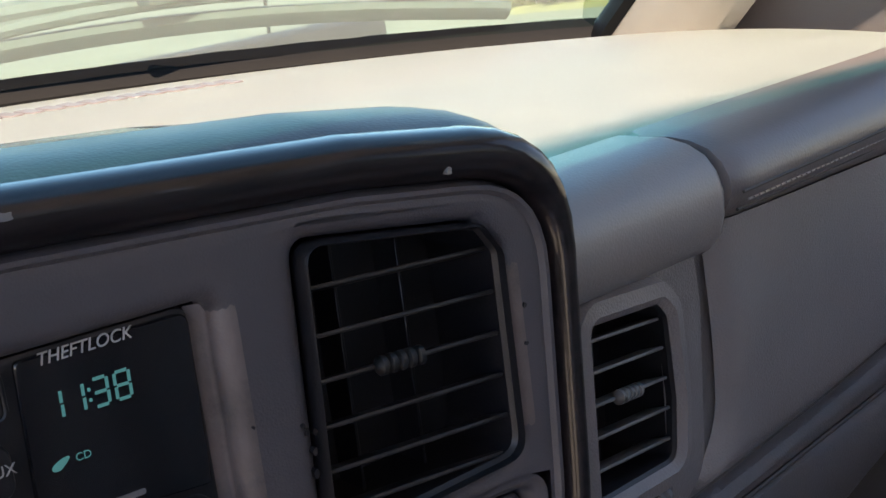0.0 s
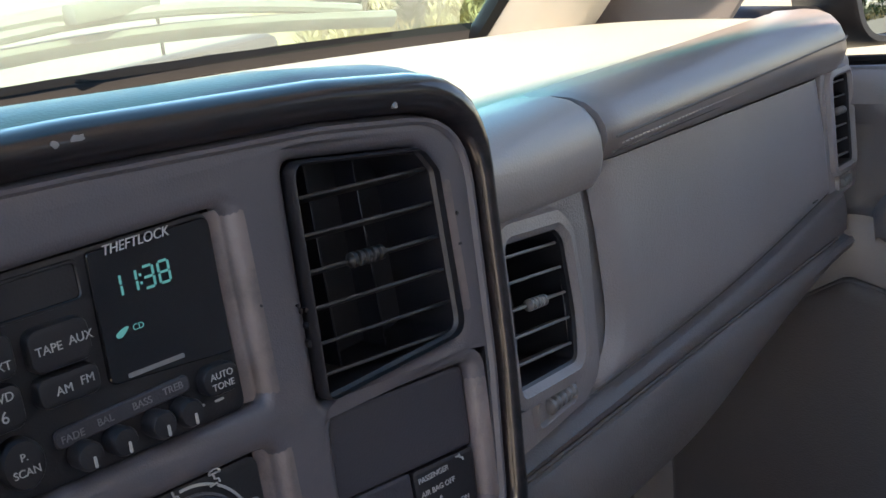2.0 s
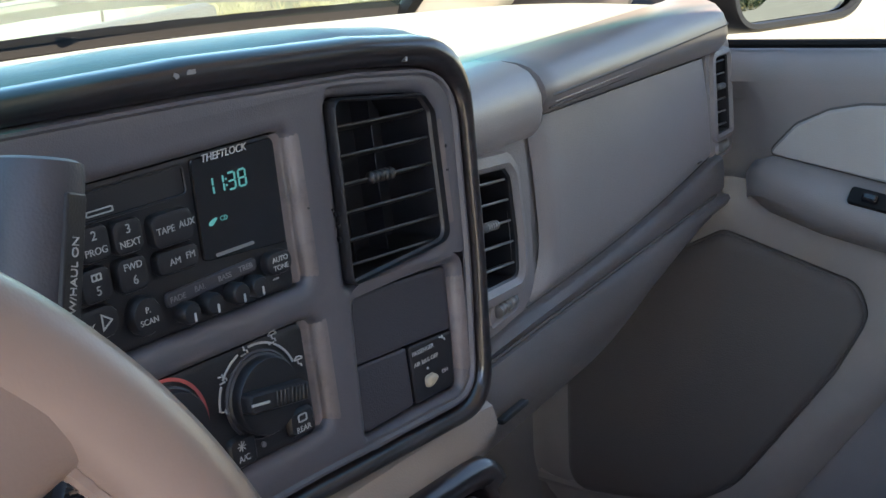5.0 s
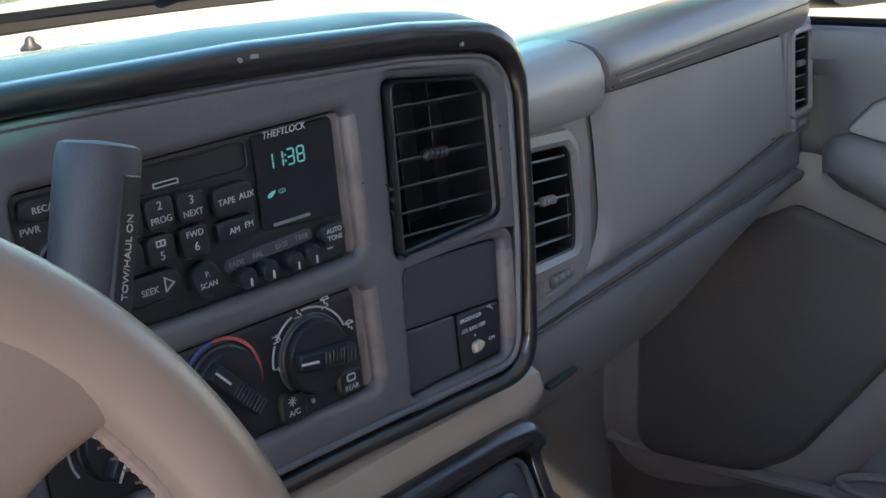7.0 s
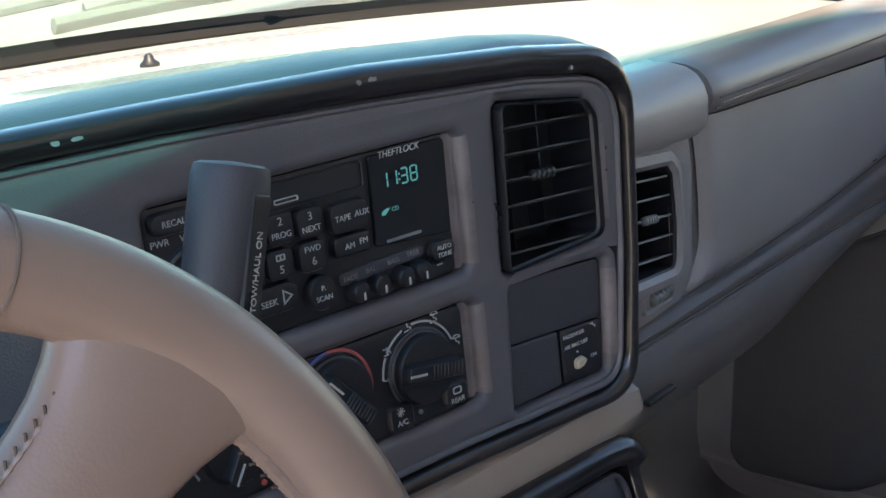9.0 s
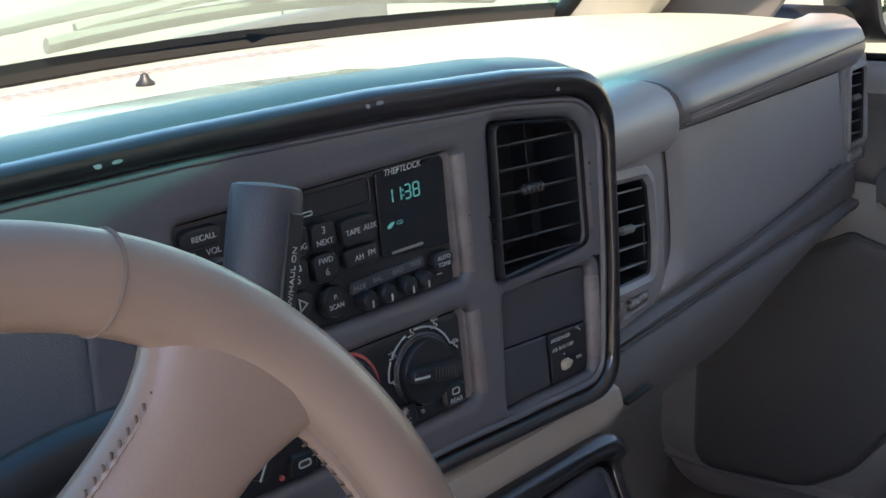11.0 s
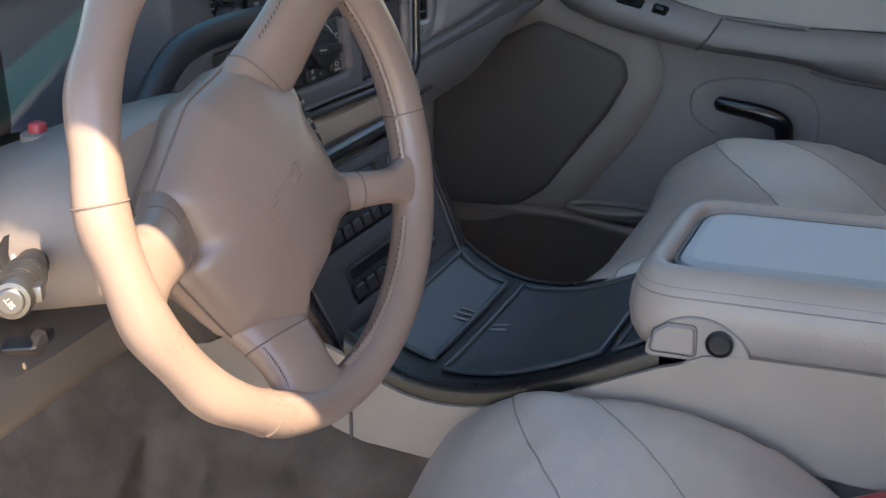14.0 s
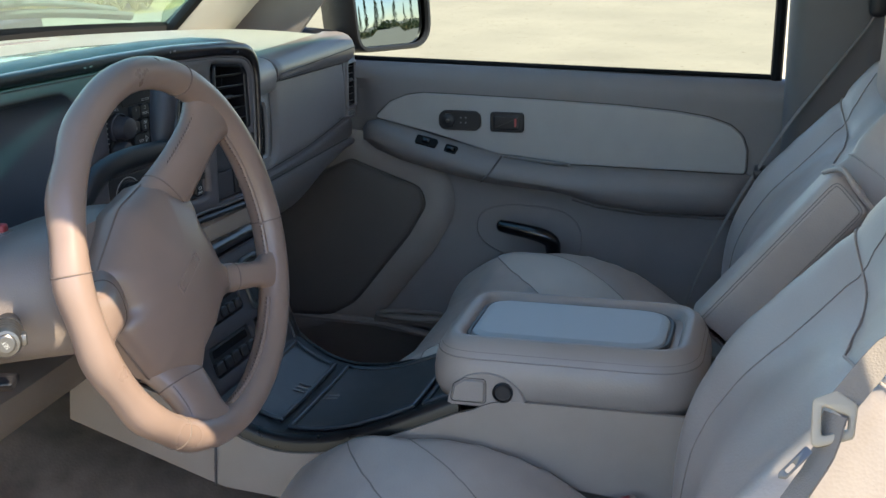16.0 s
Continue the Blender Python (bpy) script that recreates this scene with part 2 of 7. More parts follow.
def lettering(text, size, m, depth=0.0003, shear=0.0, bm=None, width=1.0, space=1.0):
    cu = bpy.data.curves.new("tmp", "FONT")
    cu.body, cu.size, cu.align_x, cu.align_y, cu.extrude, cu.shear = text, size * 0.80, "CENTER", "CENTER", depth, shear
    cu.space_character = space
    ob = bpy.data.objects.new("tmp", cu)
    me = bpy.data.meshes.new_from_object(ob)
    own = bmesh.new()
    own.from_mesh(me)
    bpy.data.objects.remove(ob)
    bpy.data.curves.remove(cu)
    bpy.data.meshes.remove(me)
    bmesh.ops.transform(own, matrix=m @ Matrix.Diagonal((width, 1, 1, 1)), verts=own.verts[:])
    return joined(bm, own)


def frame_of(o, u, v):
    u, v = Vector(u).normalized(), Vector(v)
    n = u.cross(v).normalized()
    v = n.cross(u)
    m = Matrix((u, v, n)).transposed().to_4x4()
    m.translation = o
    return m


def at(m, x, y, z=0.0, turn=0.0):
    return m @ Matrix.Translation((x, y, z)) @ Matrix.Rotation(radians(turn), 4, "Z")


def arc(r, a0, a1, n=16, cx=0.0, cy=0.0):
    return [(cx + r * math.cos(radians(a0 + (a1 - a0) * k / (n - 1))), cy + r * math.sin(radians(a0 + (a1 - a0) * k / (n - 1)))) for k in range(n)]


def band(r0, r1, a0, a1, m, z0, z1, n=16, cx=0.0, cy=0.0, bm=None):
    return plate([arc(r1, a0, a1, n, cx, cy) + arc(r0, a1, a0, n, cx, cy)], z0, z1, m, bm=bm)


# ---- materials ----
# top pad is paler and faintly teal to carry the sky light on it
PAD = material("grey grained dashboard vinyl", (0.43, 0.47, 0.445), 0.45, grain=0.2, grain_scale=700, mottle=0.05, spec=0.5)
HOODVINYL = material("dark grey grained vinyl", (0.085, 0.080, 0.080), 0.36, grain=0.2, grain_scale=700, mottle=0.06)
ROLL = material("soft grey dashboard vinyl", (0.262, 0.240, 0.234), 0.40, grain=0.25, grain_scale=800, mottle=0.06)
BOLSTER = material("taupe stitched vinyl", (0.165, 0.141, 0.137), 0.36, grain=0.28, grain_scale=700, mottle=0.08)
BEZEL = material("dark grey satin plastic", (0.082, 0.0765, 0.086), 0.40, grain=0.2, grain_scale=1200, mottle=0.05, wear=(0.17, 0.135, 0.125), wear_amount=0.25, wear_scale=22)
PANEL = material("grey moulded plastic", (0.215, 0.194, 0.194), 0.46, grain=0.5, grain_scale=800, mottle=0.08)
BLACK = material("black matt plastic", (0.0112, 0.0108, 0.0134), 0.42, grain=0.15, mottle=0.1)
BLACKGLOSS = material("black glossy plastic", (0.008, 0.008, 0.010), 0.12, mottle=0.05)
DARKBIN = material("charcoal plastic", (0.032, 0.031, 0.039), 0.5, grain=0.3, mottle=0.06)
SLATEWELL = material("dark slate blue plastic", (0.024, 0.031, 0.042), 0.45, grain=0.3, mottle=0.06)
SLAT = material("dark grey vent plastic", (0.016, 0.0155, 0.016), 0.42, mottle=0.1)
AUXSLAT = material("grey vent plastic", (0.12, 0.115, 0.112), 0.42, mottle=0.08)
WHITEINK = material("white printed ink", (0.36, 0.36, 0.35), 0.6, mottle=0.05)
GREYINK = material("grey printed ink", (0.15, 0.15, 0.155), 0.6, mottle=0.05)
REDINK = material("red printed ink", (0.42, 0.085, 0.08), 0.6, mottle=0.05)
BLUEINK = material("blue printed ink", (0.05, 0.08, 0.26), 0.6, mottle=0.05)
CREAM = material("cream plastic", (0.36, 0.30, 0.225), 0.4, mottle=0.05)
CHIP = material("bare grey plastic under the lacquer", (0.17, 0.17, 0.175), 0.6, mottle=0.1)
RED = material("red plastic", (0.30, 0.03, 0.035), 0.4, mottle=0.05)
WHEEL = material("taupe smooth leather", (0.196, 0.138, 0.115), 0.31, grain=0.09, grain_scale=800, mottle=0.08, mottle_scale=14)
WHEELSEAM = material("brown seam", (0.13, 0.095, 0.08), 0.8, mottle=0.1)
THREAD = material("dark brown sewing thread", (0.075, 0.050, 0.040), 0.8, mottle=0.1)
PALETHREAD = material("pale sewing thread", (0.42, 0.37, 0.34), 0.8, mottle=0.1)
COLUMN = material("taupe column plastic", (0.165, 0.134, 0.120), 0.46, grain=0.35, grain_scale=800, mottle=0.05)
TAN = material("tan moulded plastic", (0.265, 0.217, 0.185), 0.5, grain=0.35, grain_scale=800, mottle=0.06)
SEAT = material("grey taupe seat leather", (0.345, 0.296, 0.268), 0.36, grain=0.4, grain_scale=380, mottle=0.07, mottle_scale=9, wear=(0.255, 0.228, 0.214), wear_amount=0.4, wear_scale=7)
SEATLIGHT = material("pale grey seat leather", (0.42, 0.385, 0.35), 0.35, grain=0.35, grain_scale=380, mottle=0.06, mottle_scale=9)
# the sky's blue sheen on the armrest top is put into this colour
ARMTOP = material("armrest vinyl tinted with sky sheen", (0.27, 0.30, 0.315), 0.36, grain=0.2, grain_scale=500, mottle=0.04)
# paler than the face: warm door light on the edges put into colour
BEZELEDGE = material("worn satin edge with a pinkish highlight painted in", (0.145, 0.118, 0.114), 0.42, grain=0.2, mottle=0.18, mottle_scale=45, wear=(0.075, 0.068, 0.069), wear_amount=0.8, wear_scale=70)
EDGEWOOD = material("dark worn lacquer", (0.007, 0.006, 0.0065), 0.30, mottle=0.3, mottle_scale=40, spec=0.35, wear=(0.028, 0.022, 0.021), wear_amount=0.4, wear_scale=30)
ARMLEATHER = material("taupe armrest leather", (0.262, 0.228, 0.210), 0.36, grain=0.35, grain_scale=380, mottle=0.07, mottle_scale=10)
SEATDARK = material("brown grey seat leather", (0.27, 0.225, 0.20), 0.42, grain=0.6, grain_scale=380, mottle=0.07)
SEATSEAM = material("grey leather seam", (0.20, 0.175, 0.160), 0.8, mottle=0.1)
SEAM = material("dark seam", (0.09, 0.08, 0.075), 0.8, mottle=0.1)
DOORLIGHT = material("pale grey door insert vinyl", (0.32, 0.305, 0.292), 0.5, grain=0.4, grain_scale=600, mottle=0.04)
DOORGREY = material("grey taupe door plastic", (0.186, 0.169, 0.165), 0.5, grain=0.4, grain_scale=800, mottle=0.05)
DOORDARK = material("brown grey door plastic", (0.21, 0.180, 0.163), 0.52, grain=0.4, grain_scale=800, mottle=0.06)
SPEAKER = material("perforated speaker cover plastic", (0.076, 0.064, 0.059), 0.65, grain=0.4, grain_scale=600, mottle=0.06)
CARPET = material("brown grey cut pile carpet", (0.25, 0.20, 0.172), 0.95, grain=1.0, grain_scale=260, mottle=0.22, mottle_scale=26, wear=(0.27, 0.22, 0.18), wear_amount=0.5, wear_scale=14)
CONSOLE = material("dark slate rubber tray", (0.035, 0.043, 0.050), 0.36, grain=0.35, grain_scale=900, mottle=0.08, wear=(0.07, 0.08, 0.085), wear_amount=0.4, wear_scale=20)
BELT = material("grey woven seat belt", (0.20, 0.175, 0.155), 0.75, grain=0.8, grain_scale=600, mottle=0.06)
CHROME = material("polished metal", (0.50, 0.48, 0.47), 0.25, metal=1.0, mottle=0.04)
SILVER = material("silver painted plastic", (0.13, 0.122, 0.118), 0.34, metal=0.85, mottle=0.05)
RUBBER = material("black rubber", (0.014, 0.014, 0.015), 0.55, grain=0.2, mottle=0.1)
TRIM = material("warm grey pillar trim", (0.36, 0.33, 0.285), 0.6, grain=0.3, mottle=0.04)
PILLARGREY = material("dark grey pillar trim", (0.105, 0.100, 0.100), 0.55, grain=0.3, mottle=0.05)
HEADLINER = material("pale grey headliner cloth", (0.40, 0.375, 0.34), 0.9, grain=0.5, grain_scale=300, mottle=0.06)
PAINT = material("pewter car paint", (0.30, 0.27, 0.23), 0.35, metal=0.3, coat=1.0, mottle=0.03)
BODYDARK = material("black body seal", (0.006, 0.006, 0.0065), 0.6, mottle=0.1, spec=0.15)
WOOD = wood_material()
WINDSHIELD = glass_material("green tinted windscreen glass", (0.43, 0.72, 0.67))
# dark panes added out of view to cut the light from behind
REARDIM = glass_material("dark glass added behind to dim the cab", (0.14, 0.15, 0.15), 0.04)
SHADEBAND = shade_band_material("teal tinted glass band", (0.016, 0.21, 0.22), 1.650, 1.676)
SIDEGLASS = glass_material("clear side glass", (0.52, 0.555, 0.53), 0.05)
LENS = glass_material("clear instrument lens", (0.80, 0.82, 0.84), 0.06)
MIRROR = material("mirror", (0.30, 0.355, 0.39), 0.01, metal=1.0, mottle=0.0)
DIGITS = glow_material("cyan display segment", (0.12, 0.72, 0.75), 0.058)
FAINT = glow_material("faint display segment", (0.3, 0.6, 0.6), 0.002)
DIGITSDIM = glow_material("dim cyan display segment", (0.2, 0.6, 0.6), 0.035)

# ---- cab structure ----
def arch(x, flat, drop, wide=0.82, power=2.4):
    return flat - drop * min(1.0, abs(x) / wide) ** power


def screen_base(x):
    """The foot of the windscreen."""
    return Vector((x, 0.585 - 0.20 * (abs(x) / 0.8) ** 2.2, 1.163 - 0.030 * (abs(x) / 0.8) ** 2))


# unseen head leans forward on the driver's side to shade the stack
def screen_head(x):
    s = x * 0.86
    return Vector((s, -0.362 - 0.065 * min(s, 0.0), 1.70 - 0.035 * (abs(x) / 0.8) ** 2))


def dash_height(x, y):
    """The upper surface of the dashboard behind its front rolls."""
    b = screen_base(x)
    f = max(0.0, min(1.0, (y - 0.0) / (b.y - 0.0)))
    return (1.165 - 0.034 * max(0.0, x / 0.8)) * (1 - f) + b.z * f + 0.010 * math.sin(math.pi * f)


def build_screen():
    n = 24
    xs = [-0.80 + 1.60 * k / n for k in range(n + 1)]
    rows = []
    for j in range(9):
        f = j / 8
        row = []
        for x in xs:
            p = screen_base(x).lerp(screen_head(x), f)
            p += Vector((0, 0.03, 0.035)) * math.sin(math.pi * f)
            row.append(p)
        rows.append(row)
    ob = part("windscreen", loft(rows, False, False), WINDSHIELD)
    ob.visible_shadow = False
    tagged(ob, "large clean curved windscreen with a faint green tint", "windscreen", kind="structure")
    # unseen band, its slant chosen to throw teal light on the dash top
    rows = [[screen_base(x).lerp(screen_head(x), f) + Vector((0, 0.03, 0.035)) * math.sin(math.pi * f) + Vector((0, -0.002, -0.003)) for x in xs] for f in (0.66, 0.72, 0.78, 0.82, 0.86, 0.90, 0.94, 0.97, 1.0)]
    part("shade_band", loft(rows, False, False), SHADEBAND, ob, "unseen teal band along the top, slanted to tint the sun")
    edge = [screen_base(x) + Vector((0, -0.004, 0.004)) for x in xs]
    part("black_band", tube(edge, [0.016] * len(edge), 8, 0.6), BODYDARK, ob)
    for s in (-1, 1):
        side = [screen_base(s * 0.80).lerp(screen_head(s * 0.80), k / 8) + Vector((-0.01 * s, 0.03 * math.sin(math.pi * k / 8) - 0.01, 0.035 * math.sin(math.pi * k / 8))) for k in range(9)]
        part("black_band", tube(side, 0.014, 8, 0.6), BODYDARK, ob)


build_screen()


def build_pillars():
    for s, nm in ((-1, "pillar_left"), (1, "pillar_right")):
        a, b = screen_base(s * 0.80), screen_head(s * 0.80)
        rows = []
        for k in range(11):
            f = k / 10
            c = a.lerp(b, f) + Vector((s * 0.015, 0.03 * math.sin(math.pi * f) - 0.005, 0.035 * math.sin(math.pi * f)))
            w = 0.060 - 0.012 * f
            ring = []
            for q in range(12):
                an = 2 * math.pi * q / 12
                ring.append(c + Vector((math.cos(an) * 0.036, math.sin(an) * w - 0.035, math.sin(an) * 0.012 - 0.012)))
            rows.append(ring)
        lower = [p + Vector((s * 0.02, 0.01, -0.12)) for p in rows[0]]
        ob = part(nm, loft([lower] + rows), TRIM)
        tagged(ob, "warm grey plastic windscreen pillar trim", "pillar", kind="structure")


build_pillars()


def build_roof():
    rows = []
    for j in range(13):
        f = j / 12
        row = []
        for k in range(17):
            x = -0.72 + 1.44 * k / 16
            y0 = screen_head(max(-0.8, min(0.8, x / 0.86))).y
            y = y0 + (-2.05 - y0) * f
            row.append(Vector((x, y, 1.695 - 0.06 * (abs(x) / 0.72) ** 3 + 0.05 * math.sin(math.pi * min(1, f * 1.2)))))
        rows.append(row)
    bm = loft(rows, False, False)
    bmesh.ops.solidify(bm, geom=bm.faces[:], thickness=-0.045)
    tagged(part("ceiling", bm, HEADLINER), "pale grey cloth headliner under the roof", "ceiling", kind="structure")
    for s, nm in ((-1, "roof_rail_left"), (1, "roof_rail_right")):
        # unseen left rail is slimmer and set inward to bound sun on the wheel
        wide, thick = (0.720, 0.030) if s < 0 else (0.745, 0.045)
        pts = [screen_head(s * 0.8) + Vector((s * 0.01, 0, -0.01)), (s * wide - (0.012 if s < 0 else 0), -0.45, 1.655), (s * wide, -0.75, 1.655), (s * wide, -1.3, 1.655), (s * wide, -2.0, 1.62)]
        tagged(part(nm, tube(smooth_line(pts, 14), thick, 10), PAINT), "painted roof rail over the door opening", "roof rail", kind="structure")


build_roof()


def build_floor():
    bm = bmesh.new()
    rows = []
    for j in range(30):
        y = 0.62 - 2.6 * j / 29
        row = []
        for k in range(33):
            x = -0.80 + 1.60 * k / 32
            z = 0.43 + 0.012 * noise.noise((x * 5, y * 5, 0))
            z += 0.265 * math.exp(-((x - 0.035) / 0.165) ** 8)
            if y > 0.18:
                z += 0.55 * (y - 0.18) ** 1.0
            row.append((x, y, z))
        rows.append(row)
    bm = loft(rows, False, False)
    bmesh.ops.solidify(bm, geom=bm.faces[:], thickness=0.03)
    tagged(part("floor", bm, CARPET), "worn brown grey carpet with dusty scuffs", "floor", kind="structure")
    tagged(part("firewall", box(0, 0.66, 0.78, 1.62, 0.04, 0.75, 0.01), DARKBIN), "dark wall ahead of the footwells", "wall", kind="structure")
    bm = box(0, -2.02, 0.80, 1.60, 0.06, 0.85, 0.02)
    for s in (-1, 1):
        box(s * 0.74, -2.02, 1.44, 0.14, 0.06, 0.45, 0.02, bm=bm)
    tagged(part("wall_rear", bm, PANEL), "grey rear wall of the cab", "wall", kind="structure")
    for s in (-1, 1):
        bm = box(s * 0.82, -0.80 if s > 0 else -0.985, 0.90, 0.10, 0.15, 1.60, 0.03, 3)
        ob = part("door_pillar", bm, PILLARGREY)
        tagged(ob, "dark grey trimmed pillar behind the front door", "pillar", kind="structure")
        bm = box(s * 0.83, -1.42, 0.74, 0.08, 1.10, 0.72, 0.03)
        tagged(part("wall_side", bm, PANEL), "grey lower rear side trim of the cab", "wall", kind="structure")
        tagged(part("door_sill", box(s * 0.82, -0.25, 0.415, 0.09, 1.1, 0.06, 0.012), PANEL), "grey sill plate along the door opening", "door sill", kind="structure")
    tagged(part("kick_panel", box(-0.80, 0.36, 0.62, 0.05, 0.34, 0.46, 0.02), PANEL), "grey kick panel beside the footwell", "panel", kind="structure")


build_floor()



# unseen panes behind the seats: dark ones cut the light, the left passes sun
def build_rear_glass():
    panes = [("rear_window", [(-0.68, -2.02, 1.22), (0.68, -2.02, 1.22), (0.62, -1.99, 1.66), (-0.62, -1.99, 1.66)])]
    for s in (-1, 1):
        panes.append(("rear_side_window", [(s * 0.835, -0.87, 1.08), (s * 0.835, -2.0, 1.08), (s * 0.745, -2.0, 1.66), (s * 0.745, -0.87, 1.66)]))
    for nm, pts in panes:
        bm = bmesh.new()
        bm.faces.new([bm.verts.new(p) for p in pts])
        bmesh.ops.solidify(bm, geom=bm.faces[:], thickness=0.004)
        clear = pts[0][0] < -0.8
        ob = part(nm, bm, SIDEGLASS if clear else REARDIM, smooth=False)
        ob.visible_shadow = not clear
        tagged(ob, "unseen clear rear side pane that lets the sun in" if clear else "unseen dark rear pane added to dim the cab", "window", kind="structure")


build_rear_glass()

# ---- dashboard ----
STACK = frame_of((-0.0047, 0.0007, 1.1000), (0.9842, -0.1771, 0.0), (0.00678, 0.03768, 0.99927))
dashboard = thing("dashboard", "worn grey dashboard with dark wood trimmed centre stack", "dashboard", (0, 0.2, 1.0))


def dash_face(x):
    """How deep the passenger side's face lies; it runs slightly away towards the door."""
    return 0.003 + 0.064 * (min(x, 0.79) - 0.30)


def face_back(x):
    """How far the passenger side stands behind the centre stack's own line."""
    f = max(0.0, min(1.0, (x - 0.12) / 0.10))
    return (dash_face(x) + 0.020) * f * f * (3 - 2 * f)


def lid_top(x):
    return 1.110 - 0.066 * (x - 0.36)


def lid_low(x):
    return 0.990 - 0.006 * math.sin(math.pi * max(0.0, min(1.0, (x - 0.33) / 0.46)))


def groove_z(x):
    return 0.979 - 0.026 * (x - 0.26) / 0.51


def build_dash_top():
    n = 96
    rows = []
    for k in range(n + 1):
        x = -0.80 + 1.605 * k / n
        b = screen_base(max(-0.8, min(0.8, x)))
        y0 = 0.022 + face_back(x) + 0.16 * max(0.0, min(1.0, (0.17 - x) / 0.03))
        row = []
        for j in range(15):
            f = j / 14
            y = y0 + (b.y - y0) * f
            row.append(Vector((x, y, dash_height(x, y) - (3.0 * (x - 0.76) ** 2 if x > 0.76 else 0) * max(0, 1 - f))))
        row[-1].z -= 0.004
        rows.append(row)
    bm = loft(rows, False, False)
    bmesh.ops.solidify(bm, geom=bm.faces[:], thickness=0.02)
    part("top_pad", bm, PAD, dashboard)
    # defroster grille along the windscreen foot
    bm = bmesh.new()
    for k in range(34):
        x = -0.02 + 0.0135 * k
        y = screen_base(x).y - 0.115
        box(x, y, dash_height(x, y) + 0.0002, 0.010, 0.022, 0.002, 0.0006, 1, bm=bm)
    part("defroster_grille", bm, BOLSTER, dashboard)
    # small light sensor
    x, y = 0.183, 0.385
    bm = lathe([(0.008, 0), (0.008, 0.003), (0.0045, 0.006), (0.003, 0.010), (0.0005, 0.0115)], 14, Matrix.Translation((x, y, dash_height(x, y) - 0.001)))
    part("light_sensor", bm, BLACK, dashboard)


build_dash_top()


def front_profile(x):
    """The passenger side's section, from under the roll down to the knee panel."""
    d, t, b, g = dash_face(x), lid_top(x), lid_low(x), groove_z(x)
    upper = [(d + 0.020, t + 0.004), (d + 0.009, t), (d + 0.008, 1.05), (d + 0.008, b + 0.004), (d + 0.006, b - 0.001)]
    ledge = [(d + 0.001, b - 0.003), (d - 0.002, b - 0.006), (d - 0.003, (b + g) / 2), (d - 0.002, g + 0.0030), (d + 0.001, g + 0.001), (d + 0.001, g - 0.001)]
    full = max(0.0, min(1.0, (0.80 - x) / 0.36))
    full = full * full * (3 - 2 * full)
    h = 0.30 + 0.70 * full
    lower = [(d - 0.003, g - 0.0030), (d - 0.006, g - 0.010 * h), (d - 0.008, g - 0.024 * h), (d - 0.004, g - 0.044 * h), (d + 0.008, g - 0.064 * h), (d + 0.035, g - 0.082 * h), (d + 0.085, g - 0.106 * h), (d + 0.165, g - 0.134 * h), (0.32, g - 0.158 * h)]
    return upper + ledge + lower


AUXF = frame_of((0.300, dash_face(0.300) + 0.005, 1.050), (1, 0.064, 0), (0, 0.0, 1))
AUX_OUT = [(x - 0.300, z - 1.050) for x, z in rounded([(0.2560, 1.0230), (0.3205, 1.0165), (0.3230, 1.045), (0.3190, 1.0850), (0.3110, 1.0930), (0.2570, 1.1000)], [0.003, 0.007, 0.03, 0.007, 0.006, 0.004])]
RVF = frame_of((0.815, 0.039, 1.045), (1.0, 0.0, 0), (0, 0.0, 1))
RV_OUT = rounded([(-0.016, -0.038), (0.025, -0.039), (0.025, 0.036), (-0.016, 0.037)], [0.004, 0.004, 0.006, 0.005])


